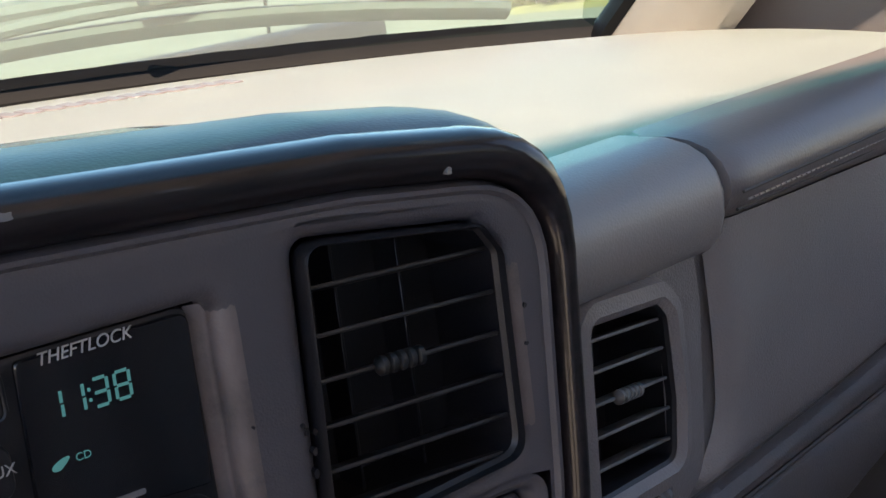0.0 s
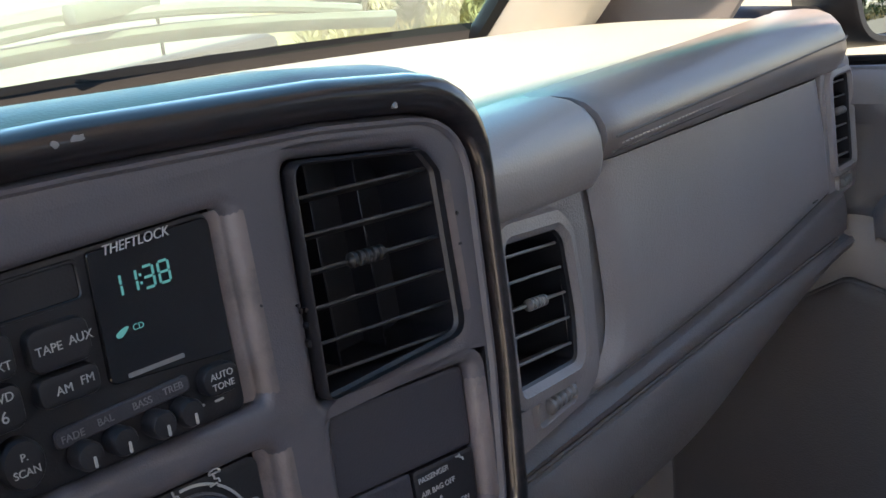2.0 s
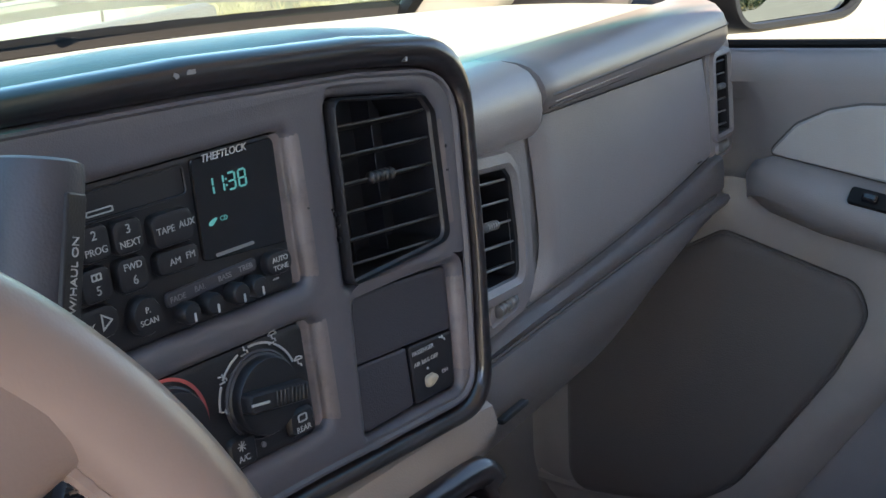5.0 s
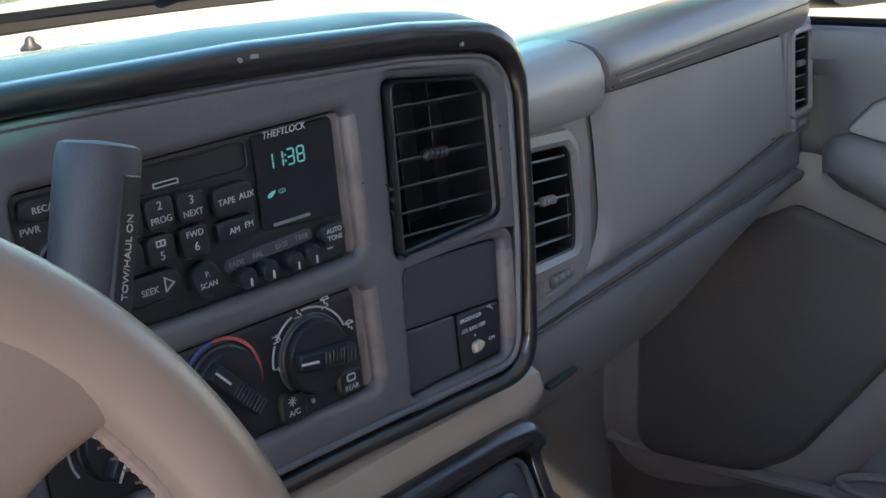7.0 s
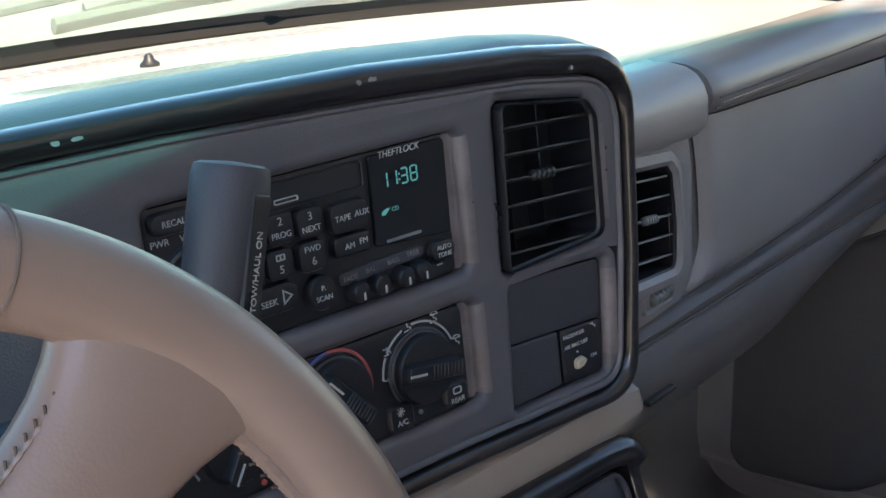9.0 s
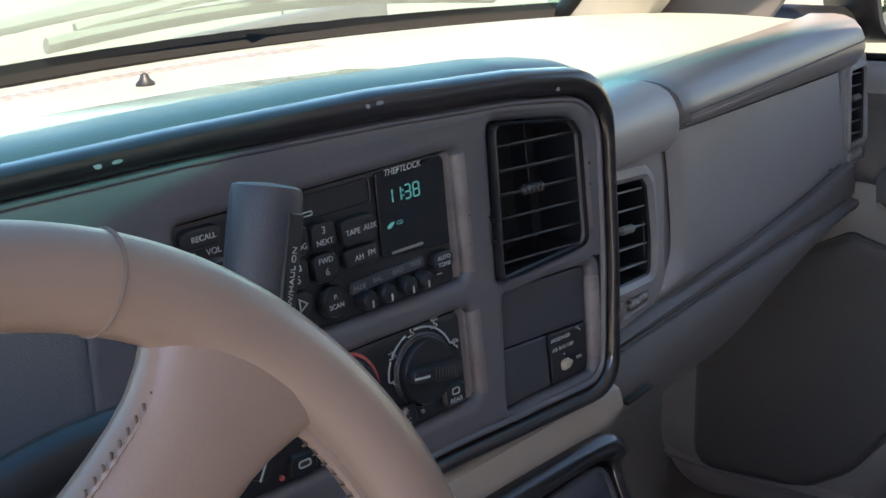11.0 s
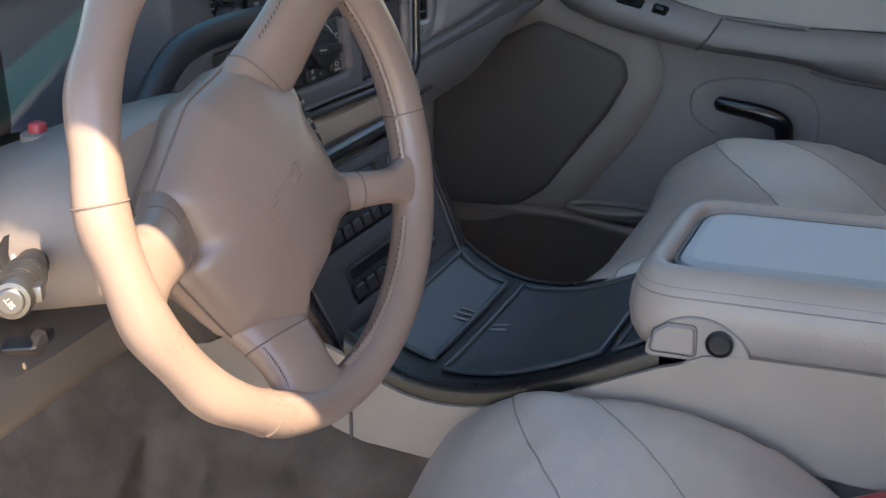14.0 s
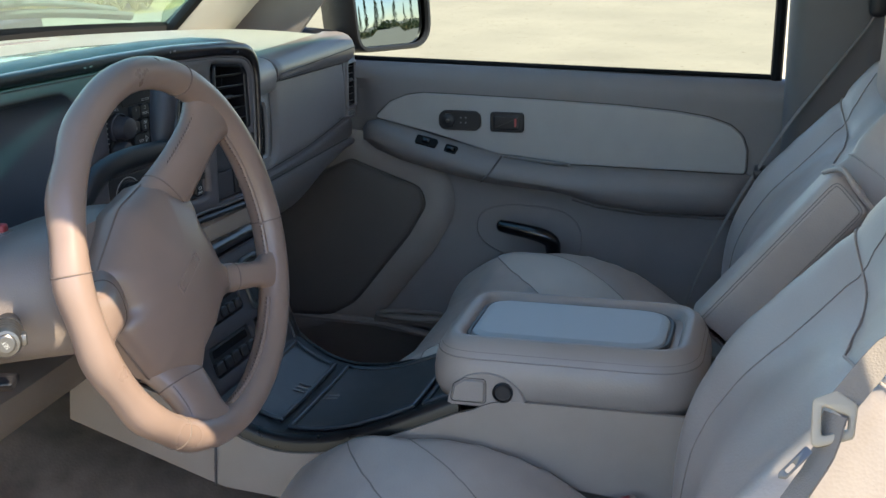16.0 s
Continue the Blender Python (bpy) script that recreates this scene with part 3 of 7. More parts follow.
def build_dash_front():
    def strip(x0, x1, lo, hi, n, name, label):
        xs = [x0 + (x1 - x0) * k / n for k in range(n + 1)]
        rows = [[Vector((x, y, z)) for y, z in front_profile(x)[lo:hi]] for x in xs]
        bm = loft(rows, False, False)
        bmesh.ops.solidify(bm, geom=bm.faces[:], thickness=0.008)
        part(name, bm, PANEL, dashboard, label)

    strip(0.320, 0.790, 0, 6, 14, "glove_box_panel", "smooth grey glove box panel")
    strip(0.16, 0.803, 4, 20, 28, "knee_roll", "grey lower dashboard roll")
    # panels that carry the two side vents
    part("vent_panel", plate([rounded([(-0.120, -0.064), (0.026, -0.061), (0.050, -0.052), (0.054, 0.030), (0.048, 0.066), (-0.120, 0.066)], [0.004, 0.01, 0.02, 0.04, 0.01, 0.004]), inset(AUX_OUT, -0.004)], -0.02, 0.0, AUXF, 0.002), PANEL, dashboard, "grey panel round the side vent")
    part("vent_panel", plate([rrect(-0.030, -0.064, 0.038, 0.050, 0.008), inset(RV_OUT, -0.003)], -0.02, 0.0, RVF, 0.002), PANEL, dashboard, "grey panel round the end vent")
    # inner roll beside the stack, then the stitched passenger roll
    def roll_z(x, z):
        low, high = lid_top(x) + 0.001, dash_height(x, 0.03 + face_back(x)) + 0.0012
        return low + (z - 1.113) / 0.051 * (high - low)

    def roll(x0, x1, front, name, mat, label):
        rows = []
        m = 60
        for k in range(m + 1):
            f = k / m
            x = x0 + (x1 - x0) * f
            c = face_back(x) + 0.012 * max(0.0, (x - 0.79) / 0.05) ** 2
            end = 0.05 if x1 > 0.6 else 0.03
            shrink = min(1.0, (math.sqrt(max(0.0, f / 0.03)) if f < 0.03 else 1.0), (math.sqrt(max(0.0, 1 - ((f - 1 + end) / end) ** 2)) if f > 1 - end else 1.0))
            shrink = 0.94 + 0.06 * shrink if x1 < 0.6 or f < 0.5 else 0.45 + 0.55 * shrink
            prof = [(yy + c, dash_height(x, yy + c) + dz) for yy, dz in ((0.042, -0.006), (0.030, 0.0004), (0.018, 0.0012))]
            prof += [(y + c, roll_z(x, z)) for y, z in front] + [(0.03 + c, roll_z(x, 1.100)), (0.09 + c, roll_z(x, 1.11))]
            cy, cz = 0.03 + c, roll_z(x, 1.14)
            rows.append([Vector((x, cy + (y - cy) * shrink, cz + (z - cz) * shrink)) for y, z in prof])
        return part(name, loft(rows), mat, dashboard, label, angle=60)

    roll(0.190, 0.3645, [(0.004, 1.1635), (-0.008, 1.1605), (-0.017, 1.155), (-0.0225, 1.147), (-0.0255, 1.137), (-0.0255, 1.124), (-0.023, 1.113), (-0.0165, 1.104), (0.0, 1.098)], "centre_roll", ROLL, "plain soft grey roll")
    roll(0.3668, 0.846, [(0.004, 1.1640), (-0.008, 1.1625), (-0.018, 1.1585), (-0.0255, 1.151), (-0.0295, 1.142), (-0.0300, 1.133), (-0.0265, 1.125), (-0.020, 1.119), (-0.012, 1.1165), (0.004, 1.113)], "passenger_roll", BOLSTER, "taupe stitched padded roll")

    # stitches and seam lines along the passenger roll
    def on_roll(x, y, z):
        return Vector((x, y + face_back(x) + 0.012 * max(0.0, (x - 0.79) / 0.05) ** 2, roll_z(x, z + 0.007 * (x - 0.36) / 0.48)))

    bm = bmesh.new()
    for k in range(80):
        x = 0.378 + 0.00573 * k
        tube([on_roll(x, -0.0290, 1.1288), on_roll(x + 0.0036, -0.0290, 1.1288)], 0.0006, 5, bm=bm)
    part("stitching", bm, PALETHREAD, dashboard)
    for z, y in ((1.1345, -0.0303), (1.1245, -0.0266)):
        part("roll_seam", tube([on_roll(0.371 + 0.461 * k / 39, y, z) for k in range(40)], 0.0008, 6), SEAM, dashboard)
    # end cap by the door
    part("end_cap", box(0.815, 0.245, 1.020, 0.06, 0.36, 0.18, 0.03), PANEL, dashboard)
    # smooth airbag and glove box lid, its edges rolled back
    rows = []
    for j in range(29):
        v = j / 28
        xl = 0.3655 - 0.032 * max(0.0, 1 - v / 0.34) ** 2.2 - 0.007 * v**3
        xr = 0.785 - 0.017 * v
        row = []
        for k in range(49):
            u = k / 48
            x = xl + (xr - xl) * u
            z = lid_low(x) + (lid_top(x) + 0.006 - lid_low(x)) * v
            near = min(x - xl, xr - x, (z - lid_low(x)) * 1.5 + 0.0003)
            h = 0.0085 * (1 - math.exp(-max(0.0, near) / 0.0060)) + 0.0015 * math.sin(math.pi * v)
            row.append(Vector((x, dash_face(x) + 0.0080 - h, z)))
        rows.append(row)
    bm = loft(rows, False, False)
    part("glove_box_lid", bm, PANEL, dashboard, "smooth grey glove box lid", angle=80)
    part("lid_gap", tube([rows[0][k] + Vector((0, -0.0012, -0.0008)) for k in range(49)], 0.0008, 5), SEAM, dashboard)
    part("lid_mark", box(0.727, dash_face(0.727) - 0.0022, 0.998, 0.010, 0.0010, 0.0014, 0.0003, 1), SEAM, dashboard, "faint scuff on the lid")
    part("groove", tube([(x, dash_face(x) - 0.001, groove_z(x)) for x in [0.215 + 0.565 * k / 24 for k in range(25)]], 0.0013, 6), SEAM, dashboard, "dark groove under the glove box")
    part("lower_pull", box(0.258, dash_face(0.258) - 0.0135, 0.947, 0.036, 0.006, 0.004, 0.0015), SLAT, dashboard)


build_dash_front()

RADII = [30, 200, 400, 400, 60, 42, 300, 30, 60, 60, 300, 30]
RIM_OUT = rounded([(-620, 114), (-300, 119), (-100, 117.5), (20, 114.5), (128, 107), (213, 96), (206, -30), (198, -119.5), (60, -117.5), (-60, -119), (-300, -114), (-620, -102)], RADII, 7)
RIM_OUT = [(x / 1000, y / 1000) for x, y in reversed(RIM_OUT)]
WOOD_IN = rounded([(-606, 99), (-300, 104.5), (-100, 102.5), (20, 97.5), (124, 91), (202, 80.5), (196.5, -30), (187.5, -108.5), (60, -107), (-60, -108), (-300, -103), (-606, -90)], [24, 200, 400, 400, 56, 36, 300, 24, 60, 60, 300, 24], 7)
WOOD_IN = [(x / 1000, y / 1000) for x, y in reversed(WOOD_IN)]


def wood_ring(f):
    """An outline between the wood's outer (0) and inner (1) edge."""
    return [(a[0] + (b[0] - a[0]) * f, a[1] + (b[1] - a[1]) * f) for a, b in zip(RIM_OUT, WOOD_IN)]


def build_bezel():
    rows = []
    for f, h in ((0.25, -0.16), (0.0, -0.018), (0.0, -0.007), (0.04, -0.0025), (0.12, 0.0012), (0.26, 0.0034), (0.46, 0.0042), (0.70, 0.0036), (0.90, 0.0010), (1.0, -0.002), (1.0, -0.012)):
        rows.append([STACK @ Vector((x, y, h)) for x, y in wood_ring(f)])
    part("wood_surround", loft(rows, True, False), WOOD, dashboard, "glossy dark wood surround with chipped edge")
    face = inset(WOOD_IN, 0.0003)
    vent = rounded([(0.0998, -0.0170), (0.1790, -0.0130), (0.1790, 0.0602), (0.1718, 0.0704), (0.1036, 0.0802)], [0.004, 0.008, 0.006, 0.006, 0.006])
    bins = rounded([(0.0992, -0.1005), (0.1765, -0.0992), (0.1815, -0.0272), (0.1032, -0.0232)], [0.004, 0.004, 0.004, 0.008])
    radio = rrect(-0.1125, -0.0075, 0.0745, 0.0702, 0.005)
    clim = rrect(-0.1200, -0.0835, 0.0745, -0.0245, 0.006)
    clus = rounded([(-0.585, -0.075), (-0.175, -0.090), (-0.165, 0.085), (-0.585, 0.085)], [0.03, 0.03, 0.03, 0.03])
    part("bezel_face", plate([face, vent, bins, radio, clim, clus], -0.0185, -0.0015, STACK, 0.0065), BEZEL, dashboard, "dark grey satin stack face with worn edges")
    # rubbed, rounded flanks beside the openings, with a warm highlight put into the colour
    for v0, v1 in ((-0.0062, 0.0688), (-0.0822, -0.0258)):
        rows = []
        for k in range(15):
            v = v0 + (v1 - v0) * k / 14
            flank = [(0.0684, -0.0098), (0.0705, -0.0092), (0.0728, -0.0084)]
            flank += [(0.0810 - r * math.sin(q * math.pi / 16), -0.0080 + r * math.cos(q * math.pi / 16)) for r in [0.0069 if 0 < k < 14 else 0.0063] for q in range(8, -1, -1)]
            rows.append([STACK @ Vector((u, v, h)) for u, h in flank])
        part("lit_worn_edge", loft(rows, False, False), BEZELEDGE, dashboard, "rubbed stack face edge with a pinkish highlight painted in", angle=80)
    for (ua, va), (ub, vb) in (((0.1790, -0.006), (0.1790, 0.055)), ((0.1772, -0.092), (0.1808, -0.034))):
        rows = []
        for k in range(15):
            f = k / 14
            u, v = ua + (ub - ua) * f, va + (vb - va) * f
            r = 0.0069 if 0 < k < 14 else 0.0062
            rows.append([STACK @ Vector((u + 0.0067 - r * math.sin(a), v, -0.0080 + r * math.cos(a))) for a in [math.pi / 2 * q / 6 for q in range(7)]])
        part("lit_worn_edge", loft(rows, False, False), BEZELEDGE, dashboard, "rubbed stack face edge with a pinkish highlight painted in", angle=80)
    # second rib just inside the wood
    rows = [[STACK @ Vector((x, y, h)) for x, y in inset(WOOD_IN, d)] for d, h in ((0.0010, -0.003), (0.0020, 0.0), (0.0035, 0.0), (0.0050, -0.002))]
    part("inner_rib", loft(rows, True, False), BEZEL, dashboard)
    # soft hood over the surround
    top = [p for p in RIM_OUT if p[1] > 0.05]
    rows = []
    for d, h, drop in ((0.006, -0.006, -0.004), (-0.001, -0.013, 0.0), (-0.0030, -0.020, 0.0), (-0.0045, -0.030, 0.0), (-0.0050, -0.050, 0.0), (-0.003, -0.075, 0.001), (0.004, -0.11, 0.004), (0.022, -0.165, 0.01), (0.05, -0.225, 0.016)):
        ins = {p: q for p, q in zip(RIM_OUT, inset(RIM_OUT, d))}
        rows.append([STACK @ Vector((ins[p][0], ins[p][1] - drop, h)) for p in top])
    part("hood", loft(rows, False, False), HOODVINYL, dashboard, "soft grey vinyl hood, scratched")
    # dark chipped marks on the wood's front edge
    bm = bmesh.new()
    rng = random.Random(4)
    for u, v, w in ((0.0105, 0.1105, 0.0022), (0.019, 0.1108, 0.0035), (-0.140, 0.1128, 0.004), (-0.150, 0.1128, 0.003), (0.1585, 0.093, 0.0014)):
        pts = [(u + w * math.cos(a) * rng.uniform(0.5, 1), v - 0.003 + 0.0016 * math.sin(a) * rng.uniform(0.5, 1)) for a in [k * math.pi / 5 for k in range(10)]]
        part("chipped_lacquer", plate([pts], 0.0010, 0.0043, STACK), CHIP, dashboard, "pale chip in the lacquer")


build_bezel()


def build_chips():
    """Small knocks in the paint of the stack face."""
    rng = random.Random(8)
    for u, v, r in ((0.0965, 0.0250, 0.0008), (0.0975, 0.0225, 0.0011), (0.1000, 0.0222, 0.0010), (0.0990, 0.0160, 0.0012), (0.0985, 0.0090, 0.0013), (0.0800, 0.030, 0.0006), (0.1855, 0.025, 0.0009), (0.1865, 0.038, 0.0008)):
        pts = [(u + r * rng.uniform(0.5, 1.1) * math.cos(a), v + r * rng.uniform(0.7, 1.4) * math.sin(a)) for a in [2 * math.pi * k / 8 for k in range(8)]]
        part("paint_chip", plate([pts], -0.0030, -0.0006, STACK), BLACK, dashboard)


build_chips()


def build_stack_back():
    m = STACK
    part("stack_body", plate([inset(RIM_OUT, 0.006)], -0.150, -0.125, m), BLACK, dashboard)
    # tan roll and knee panels below the stack
    prof = [(0.05, 0.990), (0.0, 0.986), (-0.013, 0.977), (-0.017, 0.962), (-0.012, 0.947), (0.0, 0.939), (0.05, 0.935)]
    rows = []
    for k in range(22):
        x = -0.16 + 0.370 * k / 21
        sh = -0.10 * (x + 0.005)
        f = 1.0 if k < 20 else (0.9 if k == 20 else 0.7)
        rows.append([Vector((x, y * f + sh + 0.004, 0.962 + (z - 0.962) * f)) for y, z in prof])
    part("tan_roll", loft(rows), TAN, dashboard, "tan roll below the centre stack")


build_stack_back()


def build_knee_panel():
    prof = [(0.10, 0.985), (0.02, 0.980), (-0.040, 0.972), (-0.072, 0.962), (-0.085, 0.940), (-0.083, 0.915), (-0.066, 0.893), (-0.02, 0.872), (0.05, 0.852), (0.2, 0.81)]
    rows = []
    for k in range(34):
        x = -0.80 + 0.655 * k / 33
        d = math.exp(-(((x + 0.40) / 0.125) ** 4))
        rows.append([Vector((x, y + 0.05, z + (0.035 * (1 - d) - 0.014 * d if i < 4 else 0.010 * (1 - d) if i == 4 else 0.0))) for i, (y, z) in enumerate(prof)])
    bm = loft(rows, False, False)
    bmesh.ops.solidify(bm, geom=bm.faces[:], thickness=0.012)
    part("knee_panel", bm, TAN, dashboard, "tan knee panel below the column")
    # black box paints the shade inside the opening under the column
    part("column_gap_shade", box(-0.40, 0.10, 0.99, 0.30, 0.10, 0.10, 0.01), BODYDARK, dashboard, "black box standing in for the shade below the column")


build_knee_panel()

# ---- steering wheel ----
WC = Vector((-0.373, -0.183, 1.0725))
WHEELM = frame_of(WC, (0.9965, -0.0839, 0.0), (0.0197, 0.2335, 0.972))
steering_wheel = thing("steering_wheel", "worn taupe leather steering wheel turned to one side", "steering wheel", tuple(WC))


def rim_ring(a, m=20, fat=1.0):
    c, grip = 0.1718, 0.0158 * fat
    rad = Vector((math.cos(radians(a)), math.sin(radians(a)), 0))
    far = min(1.0, max(0.0, (math.sin(radians(a - 95)) - 0.25) / 0.4))
    lumps = 0.12 * far * math.sin(radians(a * 15)) + 0.012 * noise.noise((a * 0.09, 2.0, 0))
    out = []
    for k in range(m):
        b = 2 * math.pi * k / m
        g = grip * (1 + lumps * max(0.0, math.cos(b) * 0.5 + 0.2 - 0.3 * math.sin(b)))
        out.append(WHEELM @ (rad * (c + g * math.cos(b)) + Vector((0, 0, g * 1.05 * math.sin(b)))))
    return out


def stitches(points, normal, name="stitching", size=0.0042, mat=None):
    """Cross stitches along a line, each a slanted pair of threads."""
    bm = bmesh.new()
    pts = [Vector(p) for p in points]
    for a, b in zip(pts, pts[1:]):
        d = (b - a).normalized()
        side = normal.cross(d).normalized()
        mid = (a + b) / 2
        for s in (-1, 1):
            tube([mid - d * size * 0.35 + s * side * size * 0.1, mid + d * size * 0.3 + s * side * size * 0.8], 0.0005, 5, bm=bm)
    return part(name, bm, mat or THREAD, steering_wheel)


def build_wheel():
    part("rim", loft([rim_ring(2 * k) for k in range(180)], True, False, True), WHEEL, steering_wheel, "taupe leather wrapped rim", angle=80)
    for a in (-3.5, 65.3, 171.2, 239):
        pts = rim_ring(a, 24, 1.012)
        part("rim_seam", tube(pts, 0.0007, 6, loop=True), WHEELSEAM, steering_wheel)
    wn = WHEELM.to_3x3() @ Vector((0, 0, 1))
    # laced seam round the inside of the rim
    for a0, a1 in ((-3.5, 36), (-16, -4.5), (-87, -33)):
        n = int(abs(a1 - a0) / 1.9)
        pts = []
        for k in range(n + 1):
            a = a0 + (a1 - a0) * k / n
            pts.append(WHEELM @ Vector((0.1562 * math.cos(radians(a)), 0.1562 * math.sin(radians(a)), 0.0022)))
        stitches(pts, wn, size=0.0052)
        fine = smooth_line(pts, 4 * n + 1)
        part("lacing", tube(fine, [0.0024 + 0.0004 * (k % 4 in (1, 2)) for k in range(len(fine))], 8), WHEEL, steering_wheel)
    # four spokes from the hub to the rim
    spokes = (((18, 40), 46, 0.062, 0.050, 0.045), ((88, -49), -22, 0.034, 0.028, 0.060), ((-28, -98), -101, 0.074, 0.060, 0.045), ((-88, -14), 188, 0.056, 0.048, 0.045))
    for (hx, hy), a, w0, w1, flare in spokes:
        h = Vector((hx / 1000, hy / 1000, -0.034))
        e = Vector((0.174 * math.cos(radians(a)), 0.174 * math.sin(radians(a)), 0.0))
        d = (e - h).normalized()
        side = Vector((0, 0, 1)).cross(d).normalized()
        up = d.cross(side)
        rows = []
        for k in range(15):
            f = k / 14
            c = h.lerp(e, f) + up * 0.006 * math.sin(math.pi * f)
            w = (w0 + (w1 - w0) * f) * (1 - 0.12 * math.sin(math.pi * f)) + flare * max(0.0, (f - 0.62) / 0.38) ** 2.2
            th = 0.0175 - 0.0045 * f
            ring = []
            for q in range(20):
                b = 2 * math.pi * q / 20
                ring.append(WHEELM @ (c + side * (w / 2 * math.copysign(abs(math.cos(b)) ** 0.75, math.cos(b))) + up * (th * math.copysign(abs(math.sin(b)) ** 0.85, math.sin(b)))))
            rows.append(ring)
        part("spoke", loft(rows), WHEEL, steering_wheel, angle=85)
        # seam where the leather starts at the hub
        ring = [p.lerp(q, 0.4) for p, q in zip(rows[2], rows[3])] if a == 46 else rows[4]
        mid = sum((Vector(p) for p in ring), Vector()) / 20
        part("spoke_seam", tube([p + (p - mid) * 0.004 for p in ring], 0.0007, 6, loop=True), WHEELSEAM, steering_wheel)
        if a in (46, -101):
            pts = [WHEELM @ (h.lerp(e, f) + side * (0.0242 - 0.004 * f if a == 46 else -0.0275 + 0.004 * f) + up * (0.0094 - 0.0025 * f + 0.006 * math.sin(math.pi * f))) for f in [0.30 + 0.58 * k / 19 for k in range(20)]]
            stitches(pts, WHEELM.to_3x3() @ up, size=0.0032)
            part("lacing", tube(smooth_line(pts, 77), [0.0008 + 0.0003 * (k % 4 in (1, 2)) for k in range(77)], 6), WHEEL, steering_wheel)
    # horn pad
    outline = [(17, 72), (-38, 57), (-99, 9), (-84, -31), (-100, -45), (-65, -101), (-2, -136), (3, -110), (40, -88), (78, -69), (105, -66), (107, -40), (93, -31), (78, 0), (66, 28), (71, 48)]
    line = [(x / 1000, y / 1000) for x, y in rounded(outline, [10, 40, 14, 12, 12, 14, 10, 16, 40, 20, 8, 8, 20, 30, 20, 10], 7)]
    cx, cy = -0.004, -0.027
    rows = []
    for f, h in ((0.97, -0.055), (0.985, -0.042), (1.0, -0.035), (0.99, -0.028), (0.965, -0.0215), (0.92, -0.0155), (0.85, -0.0098), (0.75, -0.0045), (0.62, -0.0003), (0.46, 0.0030), (0.28, 0.0052), (0.12, 0.0062), (0.02, 0.0064)):
        even = max(0.0, min(1.0, (0.99 - f) * 2.6))
        row = []
        for x, y in line:
            r = math.hypot(x - cx, y - cy)
            g = f * ((1 - even) + even * 0.092 / r)
            row.append(WHEELM @ Vector((cx + (x - cx) * g, cy + (y - cy) * g, h)))
        rows.append(row)
    part("horn_pad", loft(rows, True, True), WHEEL, steering_wheel, "padded taupe horn cover", angle=85)
    part("pad_seam", tube([WHEELM @ Vector((cx + (x - cx) * 0.997, cy + (y - cy) * 0.998, -0.0305)) for x, y in line], 0.0010, 6, loop=True), WHEELSEAM, steering_wheel)
    # embossed plain badge outline
    m = at(WHEELM, -0.006, -0.019, 0.0052, 26.5) @ Matrix.Diagonal((0.78, 0.72, 1, 1))
    ring = plate([rrect(-0.032, -0.0085, 0.032, 0.0085, 0.003), rrect(-0.030, -0.0065, 0.030, 0.0065, 0.002)], -0.001, 0.0012, m, 0.0004)
    for k in range(3):
        plate([rrect(-0.026 + 0.0185 * k, -0.0045, -0.0115 + 0.0185 * k, 0.0045, 0.0015)], -0.001, 0.0010, m, 0.0004, bm=ring)
    part("embossed_badge", ring, WHEEL, steering_wheel, "plain embossed badge")
    # thumb switch pods on both lower sides
    for (px, py), turn, words in (((104, 6), -75, True), ((-68, -80), -64, False)):
        m = at(WHEELM, px / 1000, py / 1000, -0.062, turn) @ Matrix.Diagonal((0.68, 0.74, 1, 1))
        body = part("switch_pod", dome(rrect(-0.040, -0.012, 0.040, 0.012, 0.011, 6), [(0, -0.012), (0, 0.010), (0.002, 0.015), (0.005, 0.017)], m), BLACK, steering_wheel, "black rubber audio switch pod")
        part("rocker", dome(rrect(-0.012, -0.0088, 0.038, 0.0088, 0.008, 6), [(0, 0.015), (0.001, 0.019), (0.003, 0.0205)], m), BLACK, body)
        part("mute_button", dome(rrect(-0.038, -0.009, -0.015, 0.009, 0.006, 6), [(0, 0.015), (0.001, 0.018), (0.003, 0.0195)], m), BLACK, body)
        bm = lettering("VOL", 0.0085, at(m, 0.015, 0, 0.0206, 90))
        for x, t in ((0.0, 180), (0.031, 0)):
            tri = arc(0.0052, 0, 240, 3)
            plate([tri, [(a * 0.62, b * 0.62) for a, b in tri]], 0.0202, 0.0209, at(m, x, 0, 0, t), bm=bm)
        part("volume_marking", bm, WHITEINK, body)
        part("mute_marking", lettering("MUTE", 0.0072, at(m, -0.022, 0, 0.0196, 90)), WHITEINK, body)


build_wheel()
steering_column = thing("steering_column", "taupe plastic steering column with stalk openings", "steering column", (-0.41, -0.06, 1.0))


